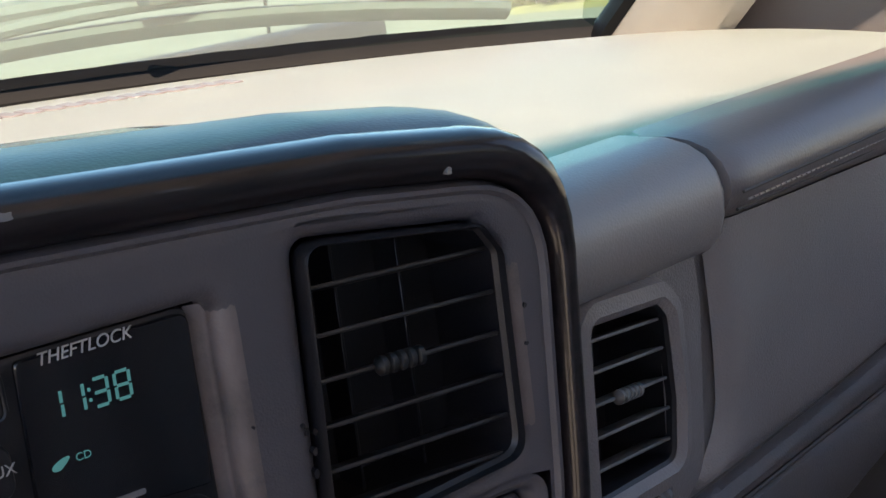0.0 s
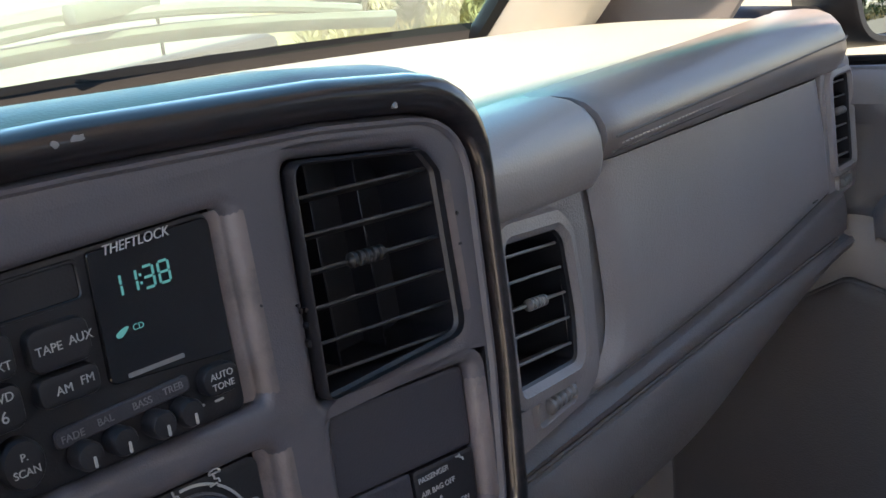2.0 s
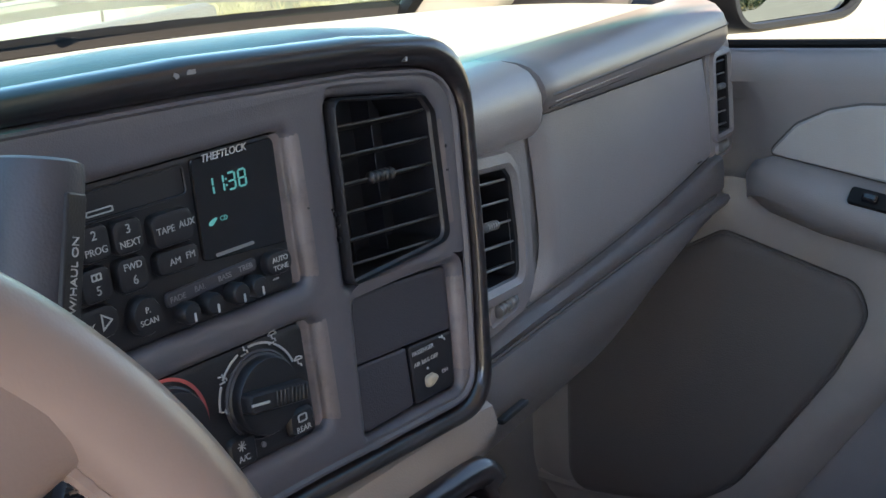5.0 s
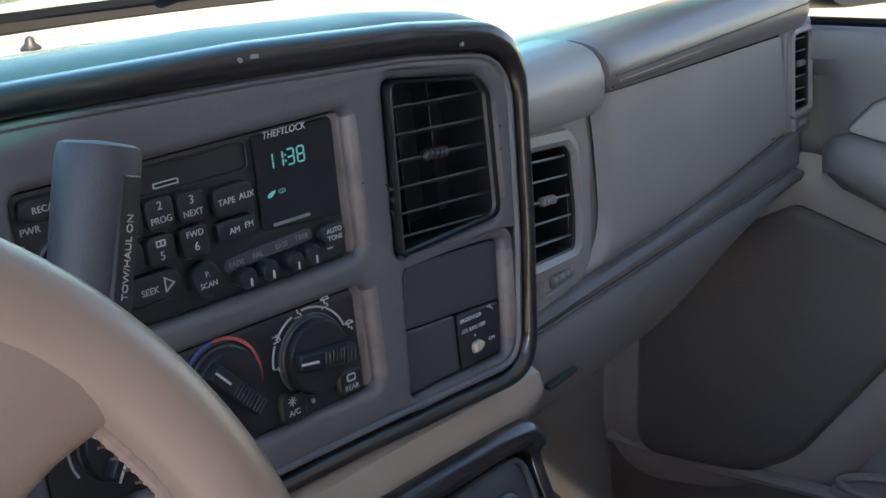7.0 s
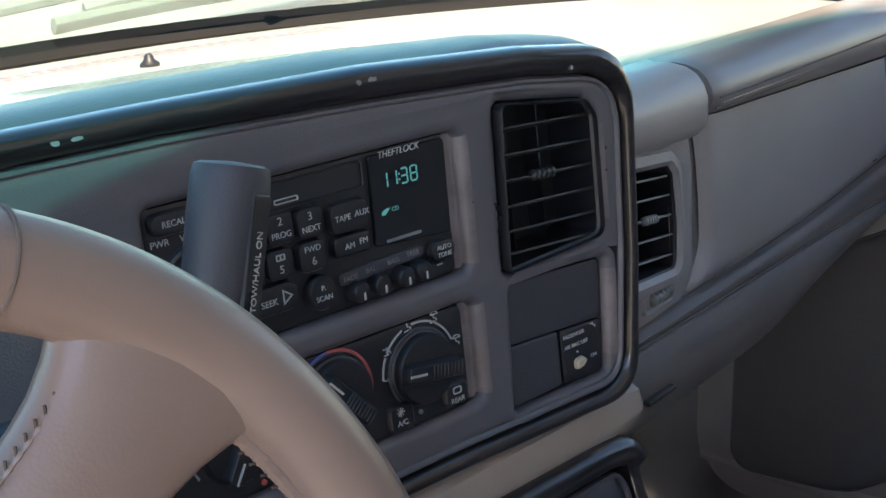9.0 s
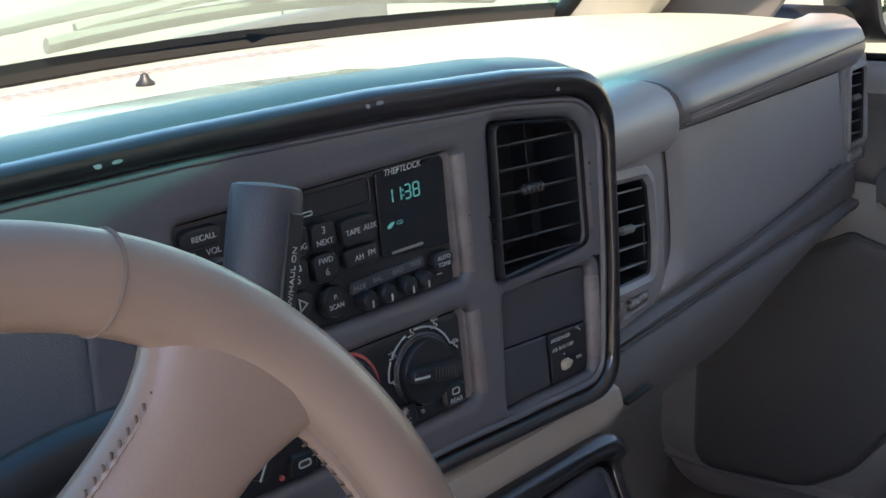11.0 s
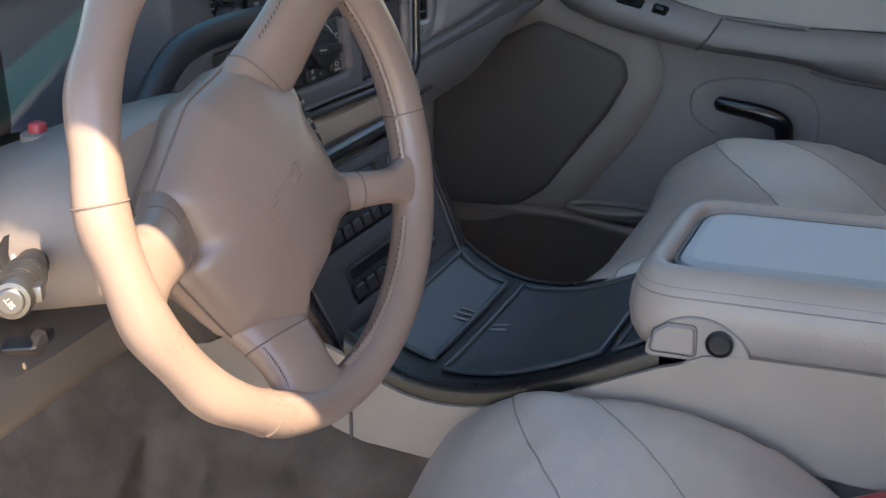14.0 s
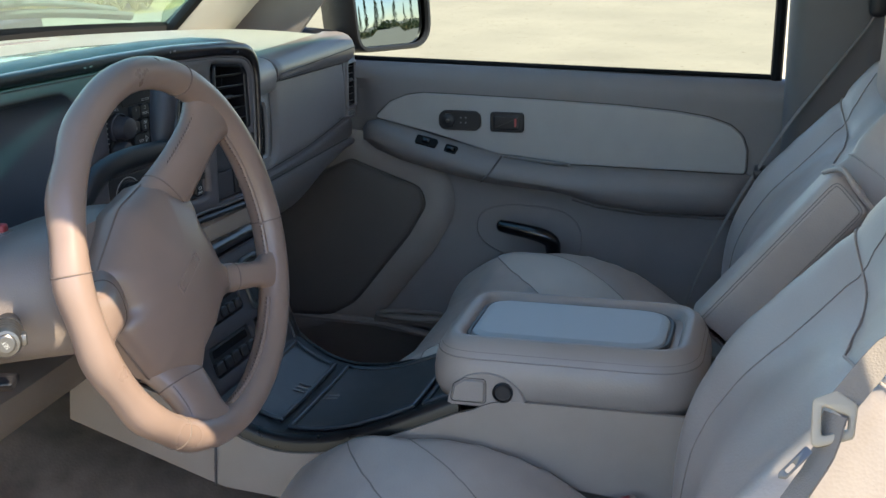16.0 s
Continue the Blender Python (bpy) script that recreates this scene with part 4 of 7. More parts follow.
def build_column():
    m = frame_of((-0.378, -0.136, 1.054), (0.9965, -0.0839, 0.0), (0.0197, 0.2335, 0.972))
    rows = []
    for d, w, h, dy in ((0.0, 0.066, 0.046, 0), (-0.004, 0.086, 0.058, 0), (-0.02, 0.104, 0.061, 0.002), (-0.06, 0.118, 0.061, 0.005), (-0.11, 0.118, 0.060, 0.004), (-0.16, 0.108, 0.057, 0.0), (-0.24, 0.09, 0.052, -0.004)):
        ring = []
        for k in range(36):
            b = 2 * math.pi * k / 36
            ring.append(m @ Vector((-0.018 + w * math.copysign(abs(math.cos(b)) ** 0.65, math.cos(b)), h * math.copysign(abs(math.sin(b)) ** 0.65, math.sin(b)) + dy, d)))
        rows.append(ring)
    part("shroud", loft(rows), COLUMN, steering_column, "smooth taupe column shroud")
    # hub behind the wheel
    part("wheel_hub", lathe([(0.045, -0.01), (0.050, 0.02), (0.056, 0.05), (0.058, 0.062)], 32, WHEELM @ Matrix.Translation((0, -0.01, -0.10))), COLUMN, steering_column)
    # hazard button on top
    p = Vector((-0.425, -0.025, 1.103))
    part("hazard_button", box(p.x, p.y, p.z - 0.007, 0.011, 0.011, 0.016, 0.003, 3), RED, steering_column, "red hazard button")
    part("button_collar", lathe([(0.013, -0.010), (0.0125, -0.001), (0.0095, 0.0)], 20, Matrix.Translation((p.x, p.y, p.z - 0.006))), COLUMN, steering_column)
    # dark collar where the stalk enters
    base, tip = Vector((-0.474, -0.057, 1.034)), Vector((-0.58, -0.12, 1.048))
    way = (tip - base).normalized()
    mm = Matrix.Translation(base) @ way.to_track_quat("Z", "Y").to_matrix().to_4x4() @ Matrix.Diagonal((0.85, 0.85, 0.85, 1))
    part("stalk_boot", lathe([(0.028, -0.03), (0.029, 0.034), (0.027, 0.038), (0.022, 0.036), (0.014, 0.024)], 28, mm), BLACK, steering_column, "black rubber stalk boot")
    return mm


STALKM = build_column()


def build_stalk():
    st = thing("turn_signal_stalk", "black turn signal stalk with silver cruise end", "stalk", tuple(STALKM.translation))
    part("arm", lathe([(0.010, 0.0), (0.010, 0.05), (0.0125, 0.056), (0.0125, 0.078), (0.015, 0.082), (0.016, 0.095)], 20, STALKM), BLACK, st, "black ribbed stalk arm")
    part("collar", lathe([(0.0130, 0.094), (0.0150, 0.097), (0.0158, 0.104), (0.0150, 0.107), (0.0158, 0.110), (0.0145, 0.118)], 24, STALKM), SILVER, st, "silver wiper collar")
    part("end_cap", lathe([(0.0140, 0.117), (0.0150, 0.120), (0.0150, 0.126), (0.0143, 0.128), (0.0150, 0.130), (0.0150, 0.144), (0.013, 0.150), (0.004, 0.1515)], 24, STALKM), SILVER, st, "silver cruise control end")
    m = STALKM @ Matrix.Translation((0, 0, 0.1515))
    part("set_button", dome(arc(0.0098, 0, 345, 24), [(0, -0.001), (0.0005, 0.002), (0.002, 0.003)], m), SILVER, st)
    part("set_marking", lettering("SET", 0.0070, at(m, 0, 0, 0.0031, 120)), WHITEINK, st)
    part("slider", box(0.016, 0.0, 0.132, 0.007, 0.012, 0.018, 0.002, m=STALKM), SILVER, st)
    bm = bmesh.new()
    for k in range(3):
        box(-0.0125 + 0.002 * k, 0.008, 0.060 + 0.006 * k, 0.002, 0.004, 0.004, 0.0, m=STALKM, bm=bm)
    part("stalk_marking", bm, WHITEINK, st)
    paddle = [(0.0, 0.0), (0.032, 0.004), (0.048, 0.0), (0.032, -0.009), (0.0, -0.008)]
    p = STALKM.translation
    m = frame_of((p.x - 0.03, p.y - 0.01, p.z - 0.045), (-0.9, -0.4, 0.12), (0.2, 0.1, 1))
    part("lower_paddle", plate([rounded(paddle, 0.004)], -0.012, 0.012, m, 0.003), BLACK, st, "short dark tilt lever")


build_stalk()


def build_shifter():
    sh = thing("gear_shift_lever", "dark grey column gear shift lever", "gear lever", (-0.30, -0.05, 1.10))
    top, low = STACK @ Vector((-0.1165, 0.1015, 0.088)), STACK @ Vector((-0.138, 0.036, 0.092))
    arm = [(-0.350, -0.050, 1.075), (-0.330, -0.052, 1.095), (-0.300, -0.056, 1.120), (-0.270, -0.060, 1.128), (-0.235, -0.066, 1.130), (-0.19, -0.075, 1.128), (-0.150, -0.083, 1.122), tuple(low + Vector((-0.002, 0, -0.012)))]
    part("arm", tube(smooth_line(arm, 30), 0.0115, 16), BLACK, sh, "bent black lever arm")
    d = (top - low).normalized()
    m = Matrix.Translation(low) @ d.to_track_quat("Z", "Y").to_matrix().to_4x4()
    L = (top - low).length
    part("handle", lathe([(0.0085, -0.02), (0.0110, -0.010), (0.0138, 0.0), (0.0154, 0.02), (0.0160, L * 0.7), (0.0158, L * 0.93), (0.0150, L * 0.985), (0.0125, L), (0.002, L + 0.0008)], 32, m), DARKBIN, sh, "dark grey rounded handle")
    # printed mode strip on the handle's flank, facing the driver's right
    face = (STACK.to_3x3() @ Vector((0.42, 0.0, 1.0))).normalized()
    mid = low + d * (L * 0.42) + face * 0.0156
    fm = frame_of(mid, d, (face.cross(d)))
    part("button_plate", dome(rrect(-0.026, -0.0055, 0.028, 0.0055, 0.0015), [(0, -0.004), (0, 0.0003), (0.0006, 0.0008)], fm), BLACK, sh)
    part("mode_marking", lettering("TOW/HAUL ON", 0.0060, at(fm, -0.002, 0, 0.0009, 0), shear=0.0, width=0.92), WHITEINK, sh)


build_shifter()

# ---- passenger door ----
DOOR_X = 0.842


def build_door():
    door = thing("door_1", "closed grey passenger door with pale upper insert", "door", (0.85, -0.35, 0.5), kind="structure")
    prof = [(0.842, 1.03), (0.842, 0.99), (0.842, 0.93), (0.842, 0.86), (0.836, 0.80), (0.826, 0.72), (0.818, 0.64), (0.812, 0.56), (0.812, 0.432)]
    rows = []
    for k in range(60):
        y = 0.44 - 1.165 * k / 59
        e = 0.0124 * (y + 0.35) - 0.0037
        back = 0.03 * min(1.0, max(0.0, (y - 0.0) / 0.03))
        top = [(0.925, 1.050 + e), (0.905, 1.072 + e), (0.880, 1.079 + e), (0.858, 1.077 + e), (0.845, 1.068 + e), (0.8405, 1.052 + e)]
        rows.append([Vector((x, y, z)) for x, z in top] + [Vector((x + (back if z > 0.9 else back * 0.3), y, z)) for x, z in prof] + [Vector((0.925, y, 0.432))])
    part("door_panel", loft(rows), DOORGREY, door, "grey moulded door panel")
    m = frame_of((DOOR_X, 0, 0), (0, -1, 0), (0, 0, 1))
    # rubber seal along the glass
    part("glass_seal", tube([(0.872, 0.44, 1.091), (0.872, -0.715, 1.0740)], 0.0045, 8), BODYDARK, door)
    ins = rounded([(0.001, 0.982), (0.12, 0.955), (0.23, 0.925), (0.36, 0.912), (0.670, 0.909), (0.670, 0.952), (0.661, 0.976), (0.640, 0.994), (0.602, 1.006), (0.546, 1.014), (0.442, 1.021), (0.295, 1.026), (0.155, 1.029), (0.093, 1.030), (0.062, 1.025), (0.030, 1.011)], [0.006, 0.05, 0.05, 0.05, 0.010] + [0.016] * 4 + [0.04] * 4 + [0.016] * 3, 4)
    part("upper_insert", dome(ins, [(0, -0.003), (0, 0.004), (0.0010, 0.0062), (0.0022, 0.0075)], m), DOORLIGHT, door, "pale grey padded vinyl insert")
    part("insert_groove", tube([m @ Vector((x, y, 0.002)) for x, y in ins], 0.0020, 6, loop=True), SEAM, door)
    # armrest shelf
    rows = []
    for u, t, b, p in ((-0.022, 0.962, 0.944, 0.004), (-0.012, 0.974, 0.938, 0.028), (0.01, 0.9795, 0.926, 0.044), (0.06, 0.968, 0.909, 0.054), (0.12, 0.953, 0.895, 0.060), (0.185, 0.937, 0.882, 0.064), (0.24, 0.924, 0.874, 0.064), (0.34, 0.913, 0.866, 0.064), (0.375, 0.911, 0.860, 0.064), (0.42, 0.9105, 0.848, 0.063), (0.50, 0.9095, 0.839, 0.062), (0.62, 0.9085, 0.837, 0.052), (0.672, 0.908, 0.836, 0.034), (0.684, 0.90, 0.836, 0.004)):
        ring = [(t, 0.0), (t - 0.001, p * 0.45), (t - 0.006, p * 0.78), (t - 0.018, p * 0.97), (t - 0.030, p), ((t + b) / 2 - 0.008, p * 0.98), (b + 0.014, p * 0.90), (b + 0.004, p * 0.72), (b, p * 0.4), (b + 0.002, 0.0)]
        rows.append([m @ Vector((u, z, d)) for z, d in ring])
    part("armrest", loft(rows), DOORGREY, door, "long grey padded armrest", angle=70)
    part("armrest_seam", tube([m @ Vector((u, z, d)) for u, z, d in ((0.243, 0.925, 0.026), (0.240, 0.918, 0.055), (0.230, 0.902, 0.0645), (0.221, 0.892, 0.063), (0.213, 0.884, 0.058))], 0.0018, 6), SEAM, door)
    part("pull_pocket", tube([m @ Vector((u, z, 0.024)) for u, z in ((0.246, 0.9235), (0.28, 0.9195), (0.33, 0.915), (0.362, 0.9135))], 0.0022, 6), SEAM, door, "dark pull cup slit")
    part("pocket_lip", tube([m @ Vector((u, 0.922 - 0.01 * (u - 0.24) / 0.12, 0.016)) for u in (0.244, 0.28, 0.33, 0.366)], 0.004, 8), DOORGREY, door)
    part("armrest_groove", tube([m @ Vector((u, z, d)) for u, z, d in ((0.375, 0.859, 0.050), (0.42, 0.847, 0.049), (0.50, 0.838, 0.046), (0.62, 0.836, 0.039), (0.672, 0.835, 0.025))], 0.0022, 6), SEAM, door)
    # window and lock switches on the shelf
    for u0, u1, zc in ((0.090, 0.130, 0.949), (0.143, 0.167, 0.936)):
        sm = frame_of(m @ Vector(((u0 + u1) / 2, zc, 0.046)), m.to_3x3() @ Vector((1, -0.22, 0.05)), m.to_3x3() @ Vector((0.1, 0.75, -0.65)))
        sw = part("switch_plate", dome(rrect((u0 - u1) / 2, -0.009, (u1 - u0) / 2, 0.009, 0.004), [(0, -0.010), (0, 0.003), (0.001, 0.0045)], sm), BODYDARK, door, "black switch plate")
        part("switch_rocker", dome(rrect(-0.008, -0.005, 0.008, 0.005, 0.003), [(0, 0.003), (0.001, 0.008), (0.003, 0.0095)], sm), BLACKGLOSS, sw)
    # two black plates in the insert
    plates = ((0.124, 0.202, True), (0.219, 0.280, False))
    for u0, u1, knob in plates:
        pl = part("control_plate", dome(rrect(u0, 0.966, u1, 1.0015, 0.014 if knob else 0.006, 6), [(0, 0.004), (0, 0.012), (0.0012, 0.0135)], m), BLACK, door, "black control plate")
        if knob:
            part("dial", lathe([(0.0125, 0.0), (0.0125, 0.004), (0.010, 0.006), (0.003, 0.0065)], 24, at(m, u0 + 0.0185, 0.984, 0.0135)), BLACK, pl)
            part("dial_mark", lathe([(0.0038, 0.0064), (0.0030, 0.0075), (0.0004, 0.0079)], 12, at(m, u0 + 0.0185, 0.984, 0.0135)), SILVER, pl)
            bm = bmesh.new()
            for k in range(4):
                plate([rrect(u0 + 0.040 + 0.009 * (k % 2), 0.979 + 0.009 * (k // 2), u0 + 0.043 + 0.009 * (k % 2), 0.982 + 0.009 * (k // 2), 0.0005, 2)], 0.0133, 0.0139, m, bm=bm)
            part("dial_print", bm, GREYINK, pl)
        else:
            part("lock_rocker", dome(rrect(u0 + 0.006, 0.970, u1 - 0.006, 0.9975, 0.004), [(0, 0.013), (0.001, 0.016), (0.004, 0.0168)], m), BLACK, pl)
            part("lock_mark", plate([rrect(u1 - 0.016, 0.977, u1 - 0.0125, 0.992, 0.0008, 2)], 0.0166, 0.0173, m), REDINK, pl)
    # recess with the black pull lever
    oval = []
    for k in range(56):
        q = 2 * math.pi * k / 56
        u = 0.096 * math.copysign(abs(math.cos(q)) ** 0.75, math.cos(q))
        oval.append((0.291 + u, 0.781 - 0.10 * u + (0.050 + 0.08 * u) * math.copysign(abs(math.sin(q)) ** 0.80, math.sin(q))))
    ow = [Vector((DOOR_X - 0.006 - 0.125 * (0.80 - z) - 0.0015, -u, z)) for u, z in oval]
    part("recess_ring", tube(ow, 0.0018, 6, loop=True), DOORGREY, door)
    hs = smooth_line([(0.788, -0.243, 0.806), (0.786, -0.26, 0.803), (0.785, -0.30, 0.797), (0.785, -0.328, 0.790), (0.787, -0.342, 0.780), (0.790, -0.344, 0.764), (0.797, -0.346, 0.748), (0.815, -0.350, 0.738)], 24)
    part("pull_lever", tube(hs, [0.006] + [0.010 + 0.003 * math.sin(math.pi * k / 23) for k in range(1, 24)], 14, 1.15), BLACKGLOSS, door, "glossy black pull lever")
    # speaker cover
    sp = rounded([(0.217, 0.607), (0.085, 0.608), (0.030, 0.640), (-0.070, 0.770), (-0.101, 0.826), (-0.090, 0.857), (0.042, 0.904), (0.217, 0.82)], [0.03, 0.09, 0.09, 0.06, 0.030, 0.026, 0.02, 0.02], 8)
    out = []
    for y, z in sp:
        out.append((-y, z))
    area = sum(a[0] * b[1] - b[0] * a[1] for a, b in zip(out, out[1:] + out[:1]))
    if area < 0:
        out = out[::-1]
    def on_door(u, z, d):
        x = 0.842 if z > 0.86 else 0.842 - 0.125 * (0.86 - z) if z > 0.64 else 0.8145 - 0.03 * (0.64 - z)
        return Vector((x - d - 0.020, -u, z))
    rows = [[on_door(u, z, h) for u, z in inset(out, d)] for d, h in ((0.0, -0.02), (0.0, 0.004), (0.002, 0.007), (0.006, 0.009), (0.012, 0.010))]
    bm = loft(rows, True, False)
    bm.verts.ensure_lookup_table()
    n = len(out)
    bm.faces.new([bm.verts[4 * n + k] for k in range(n)])
    part("speaker_cover", bm, SPEAKER, door, "dark brown speaker cover")
    part("speaker_groove", tube([on_door(u, z, 0.001) for u, z in out], 0.0024, 6, loop=True), SEAM, door)
    # raised shoulder round the cover and the map pocket below
    rows = [[on_door(u, z, h) for u, z in inset(out, d)] for d, h in ((-0.055, -0.016), (-0.045, -0.008), (-0.030, -0.002), (-0.012, 0.0), (-0.003, -0.001))]
    part("speaker_surround", loft(rows, True, False), DOORDARK, door, "brown grey moulded surround")
    # map pocket: low outer wall with a thick rim
    rim = smooth_line([(0.802, 0.26, 0.612), (0.798, 0.19, 0.606), (0.794, 0.08, 0.604), (0.790, -0.02, 0.602), (0.786, -0.13, 0.585), (0.784, -0.25, 0.575), (0.788, -0.40, 0.573), (0.80, -0.55, 0.58)], 26)
    part("pocket_rim", tube(rim, 0.008, 8), DOORDARK, door)
    wall = loft([[p, p + Vector((-0.002, 0, -0.05)), p + Vector((0.004, 0, -0.145))] for p in rim], False, False)
    bmesh.ops.solidify(wall, geom=wall.faces[:], thickness=0.006)
    part("map_pocket", wall, DOORDARK, door, "brown grey map pocket")
    cup = [(0.793 + 0.024 * math.cos(a), -0.082 + 0.066 * math.sin(a), 0.620) for a in [2 * math.pi * k / 28 for k in range(28)]]
    part("cup_ring", tube(cup, 0.005, 8, loop=True), DOORDARK, door)
    part("cup_ledge", box(0.803, -0.082, 0.609, 0.04, 0.15, 0.014, 0.006), DOORDARK, door)
    return door, m


door, DOORM = build_door()


def build_side_window():
    y0, y1 = 0.34, -0.702
    rows = []
    for j in range(7):
        f = j / 6
        rows.append([Vector((0.872 - 0.10 * f - 0.02 * f * f, y0 + (y1 - y0) * k / 10 - (0.55 * f * (1 - k / 10)), 1.07 + 0.56 * f + 0.02 * (1 - k / 10))) for k in range(11)])
    win = part("window_1", loft(rows, False, False), SIDEGLASS)
    win.visible_shadow = False
    tagged(win, "closed clear passenger side window", "window", kind="structure")
    part("window_frame", tube([(0.872, -0.710, 1.06), (0.862, -0.712, 1.20), (0.835, -0.712, 1.40), (0.77, -0.712, 1.64)], 0.010, 8), BODYDARK, win, "black rear glass channel")
    part("window_frame", tube([(0.872, 0.205, 1.09), (0.855, 0.115, 1.20), (0.845, 0.05, 1.27)], 0.008, 8), BODYDARK, win, "black front glass channel")
    sail = plate([rounded([(-0.50, 1.07), (-0.19, 1.075), (-0.07, 1.22), (-0.02, 1.30), (-0.16, 1.36)], 0.01)], -0.012, 0.0, frame_of((0.862, 0, 0), (0, -1, 0), (0, 0, 1)), 0.003)
    for v in sail.verts:
        v.co.x -= 0.14 * (v.co.z - 1.07)
    part("sail_panel", sail, DOORGREY, win, "grey triangular mirror panel")


build_side_window()


def build_mirror():
    mir = thing("side_mirror", "dark side mirror with trees and sky in its glass", "side mirror", (1.12, 0.13, 1.05))
    o = Vector((1.13, 0.060, 1.145))
    facing = Vector((-0.44, -0.895, 0.098)).normalized()
    u = Vector((0, 0, 1)).cross(facing).normalized()
    m = frame_of(o, u, facing.cross(u))
    shape = rounded([(-0.105, -0.076), (0.118, -0.084), (0.120, 0.10), (-0.115, 0.10)], [0.04, 0.06, 0.045, 0.045], 8)
    part("housing", dome(shape, [(0.04, -0.11), (0.015, -0.09), (0.0, -0.04), (0.0, 0.010), (0.003, 0.014), (0.009, 0.014), (0.011, 0.006)], m, top=False), BLACK, mir, "black moulded housing")
    part("back_shell", plate([inset(shape, 0.012)], -0.05, -0.045, m), BLACK, mir)
    rim = inset(shape, 0.010)
    rows = []
    for k in range(9):
        f = 1 - k / 8.5
        rows.append([m @ Vector((x * f, y * f, 0.006 - ((x * f) ** 2 + (y * f) ** 2) / 2.6)) for x, y in rim])
    bm = loft(rows, True, False)
    bm.verts.ensure_lookup_table()
    bm.faces.new([bm.verts[8 * len(rim) + k] for k in range(len(rim))])
    part("mirror_glass", bm, MIRROR, mir, "domed reflecting mirror glass", angle=89)
    part("mount", tube(smooth_line([(0.87, 0.20, 1.115), (0.96, 0.17, 1.10), (1.05, 0.145, 1.085)], 8), 0.028, 12), BLACK, mir, "black mounting arm")


build_mirror()

# ---- seats ----
CUSH_MID = smooth_line([(-0.240, 0.560, 0), (-0.215, 0.64, 0), (-0.207, 0.690, 0), (-0.222, 0.722, 0), (-0.270, 0.745, 0), (-0.345, 0.754, 0), (-0.44, 0.753, 0), (-0.50, 0.742, 0), (-0.56, 0.724, 0), (-0.62, 0.705, 0), (-0.70, 0.685, 0)], 61)
CUSH_SIDE = smooth_line([(-0.228, 0.560, 0), (-0.200, 0.630, 0), (-0.192, 0.690, 0), (-0.211, 0.728, 0), (-0.255, 0.761, 0), (-0.312, 0.778, 0), (-0.415, 0.780, 0), (-0.500, 0.757, 0), (-0.545, 0.731, 0), (-0.60, 0.69, 0), (-0.66, 0.645, 0)], 61)


CREASES = [(0.02, -0.33, 0.10, -0.38, 0.003), (0.05, -0.36, 0.13, -0.39, 0.0026), (0.08, -0.42, 0.16, -0.40, 0.0022), (-0.02, -0.30, 0.05, -0.31, 0.0024), (0.12, -0.30, 0.17, -0.34, 0.0024), (-0.10, -0.36, -0.02, -0.40, 0.0026), (-0.16, -0.33, -0.08, -0.37, 0.0024), (0.17, -0.46, 0.22, -0.43, 0.002), (-0.20, -0.44, -0.14, -0.41, 0.0022), (0.0, -0.50, 0.09, -0.47, 0.002)]


def along(line, p):
    f = max(0.0, min(0.9999, p)) * (len(line) - 1)
    i = int(f)
    return line[i].lerp(line[i + 1], f - i)


def cushion_at(s, p, up=0.0):
    """A point of the cushion: s across (-1 to 1), p from the foot of its front to the back."""
    a = abs(s)
    b = max(0.0, min(1.0, (a - 0.30) / 0.56))
    b = b * b * (3 - 2 * b)
    q = along(CUSH_MID, p).lerp(along(CUSH_SIDE, p), b)
    edge = max(0.0, (a - 0.86) / 0.14)
    x = 0.280 * s if a < 0.9 else math.copysign(0.252 + 0.014 * math.sin(math.pi / 2 * (a - 0.9) / 0.1), s)
    soft = min(1.0, max(0.0, (p - 0.25) / 0.1))
    crease = soft * (0.0028 * noise.noise((x * 10, q.x * 24, 3.1)) + 0.0010 * noise.noise((x * 28 + 3, q.x * 60, 1.0)))
    # stretched folds that run out from the seams
    crease += soft * 0.0034 * max(0.0, math.sin(q.x * 150 + 9 * s + 3 * noise.noise((x * 9, q.x * 9, 0)))) * max(0.0, noise.noise((x * 7, q.x * 7, 5)) )
    for x0, y0, x1, y1, high in CREASES:
        dx, dy = x1 - x0, y1 - y0
        t = ((x - x0) * dx + (q.x - y0) * dy) / (dx * dx + dy * dy)
        if -0.1 < t < 1.1:
            away = math.hypot(x - x0 - t * dx, q.x - y0 - t * dy)
            crease += high * max(0.0, 4 * t * (1 - t)) * (math.exp(-((away / 0.0045) ** 2)) - 0.5 * math.exp(-((away / 0.011) ** 2)))
    return Vector((x, q.x - 0.01 * edge ** 2 * soft, q.y - 0.11 * edge ** 2.2 + crease + up))


BACK_LINE = smooth_line([(-0.652, 0.640, 0), (-0.648, 0.700, 0), (-0.645, 0.764, 0), (-0.655, 0.850, 0), (-0.692, 0.930, 0), (-0.745, 0.995, 0), (-0.795, 1.050, 0), (-0.842, 1.110, 0), (-0.885, 1.150, 0)], 61)


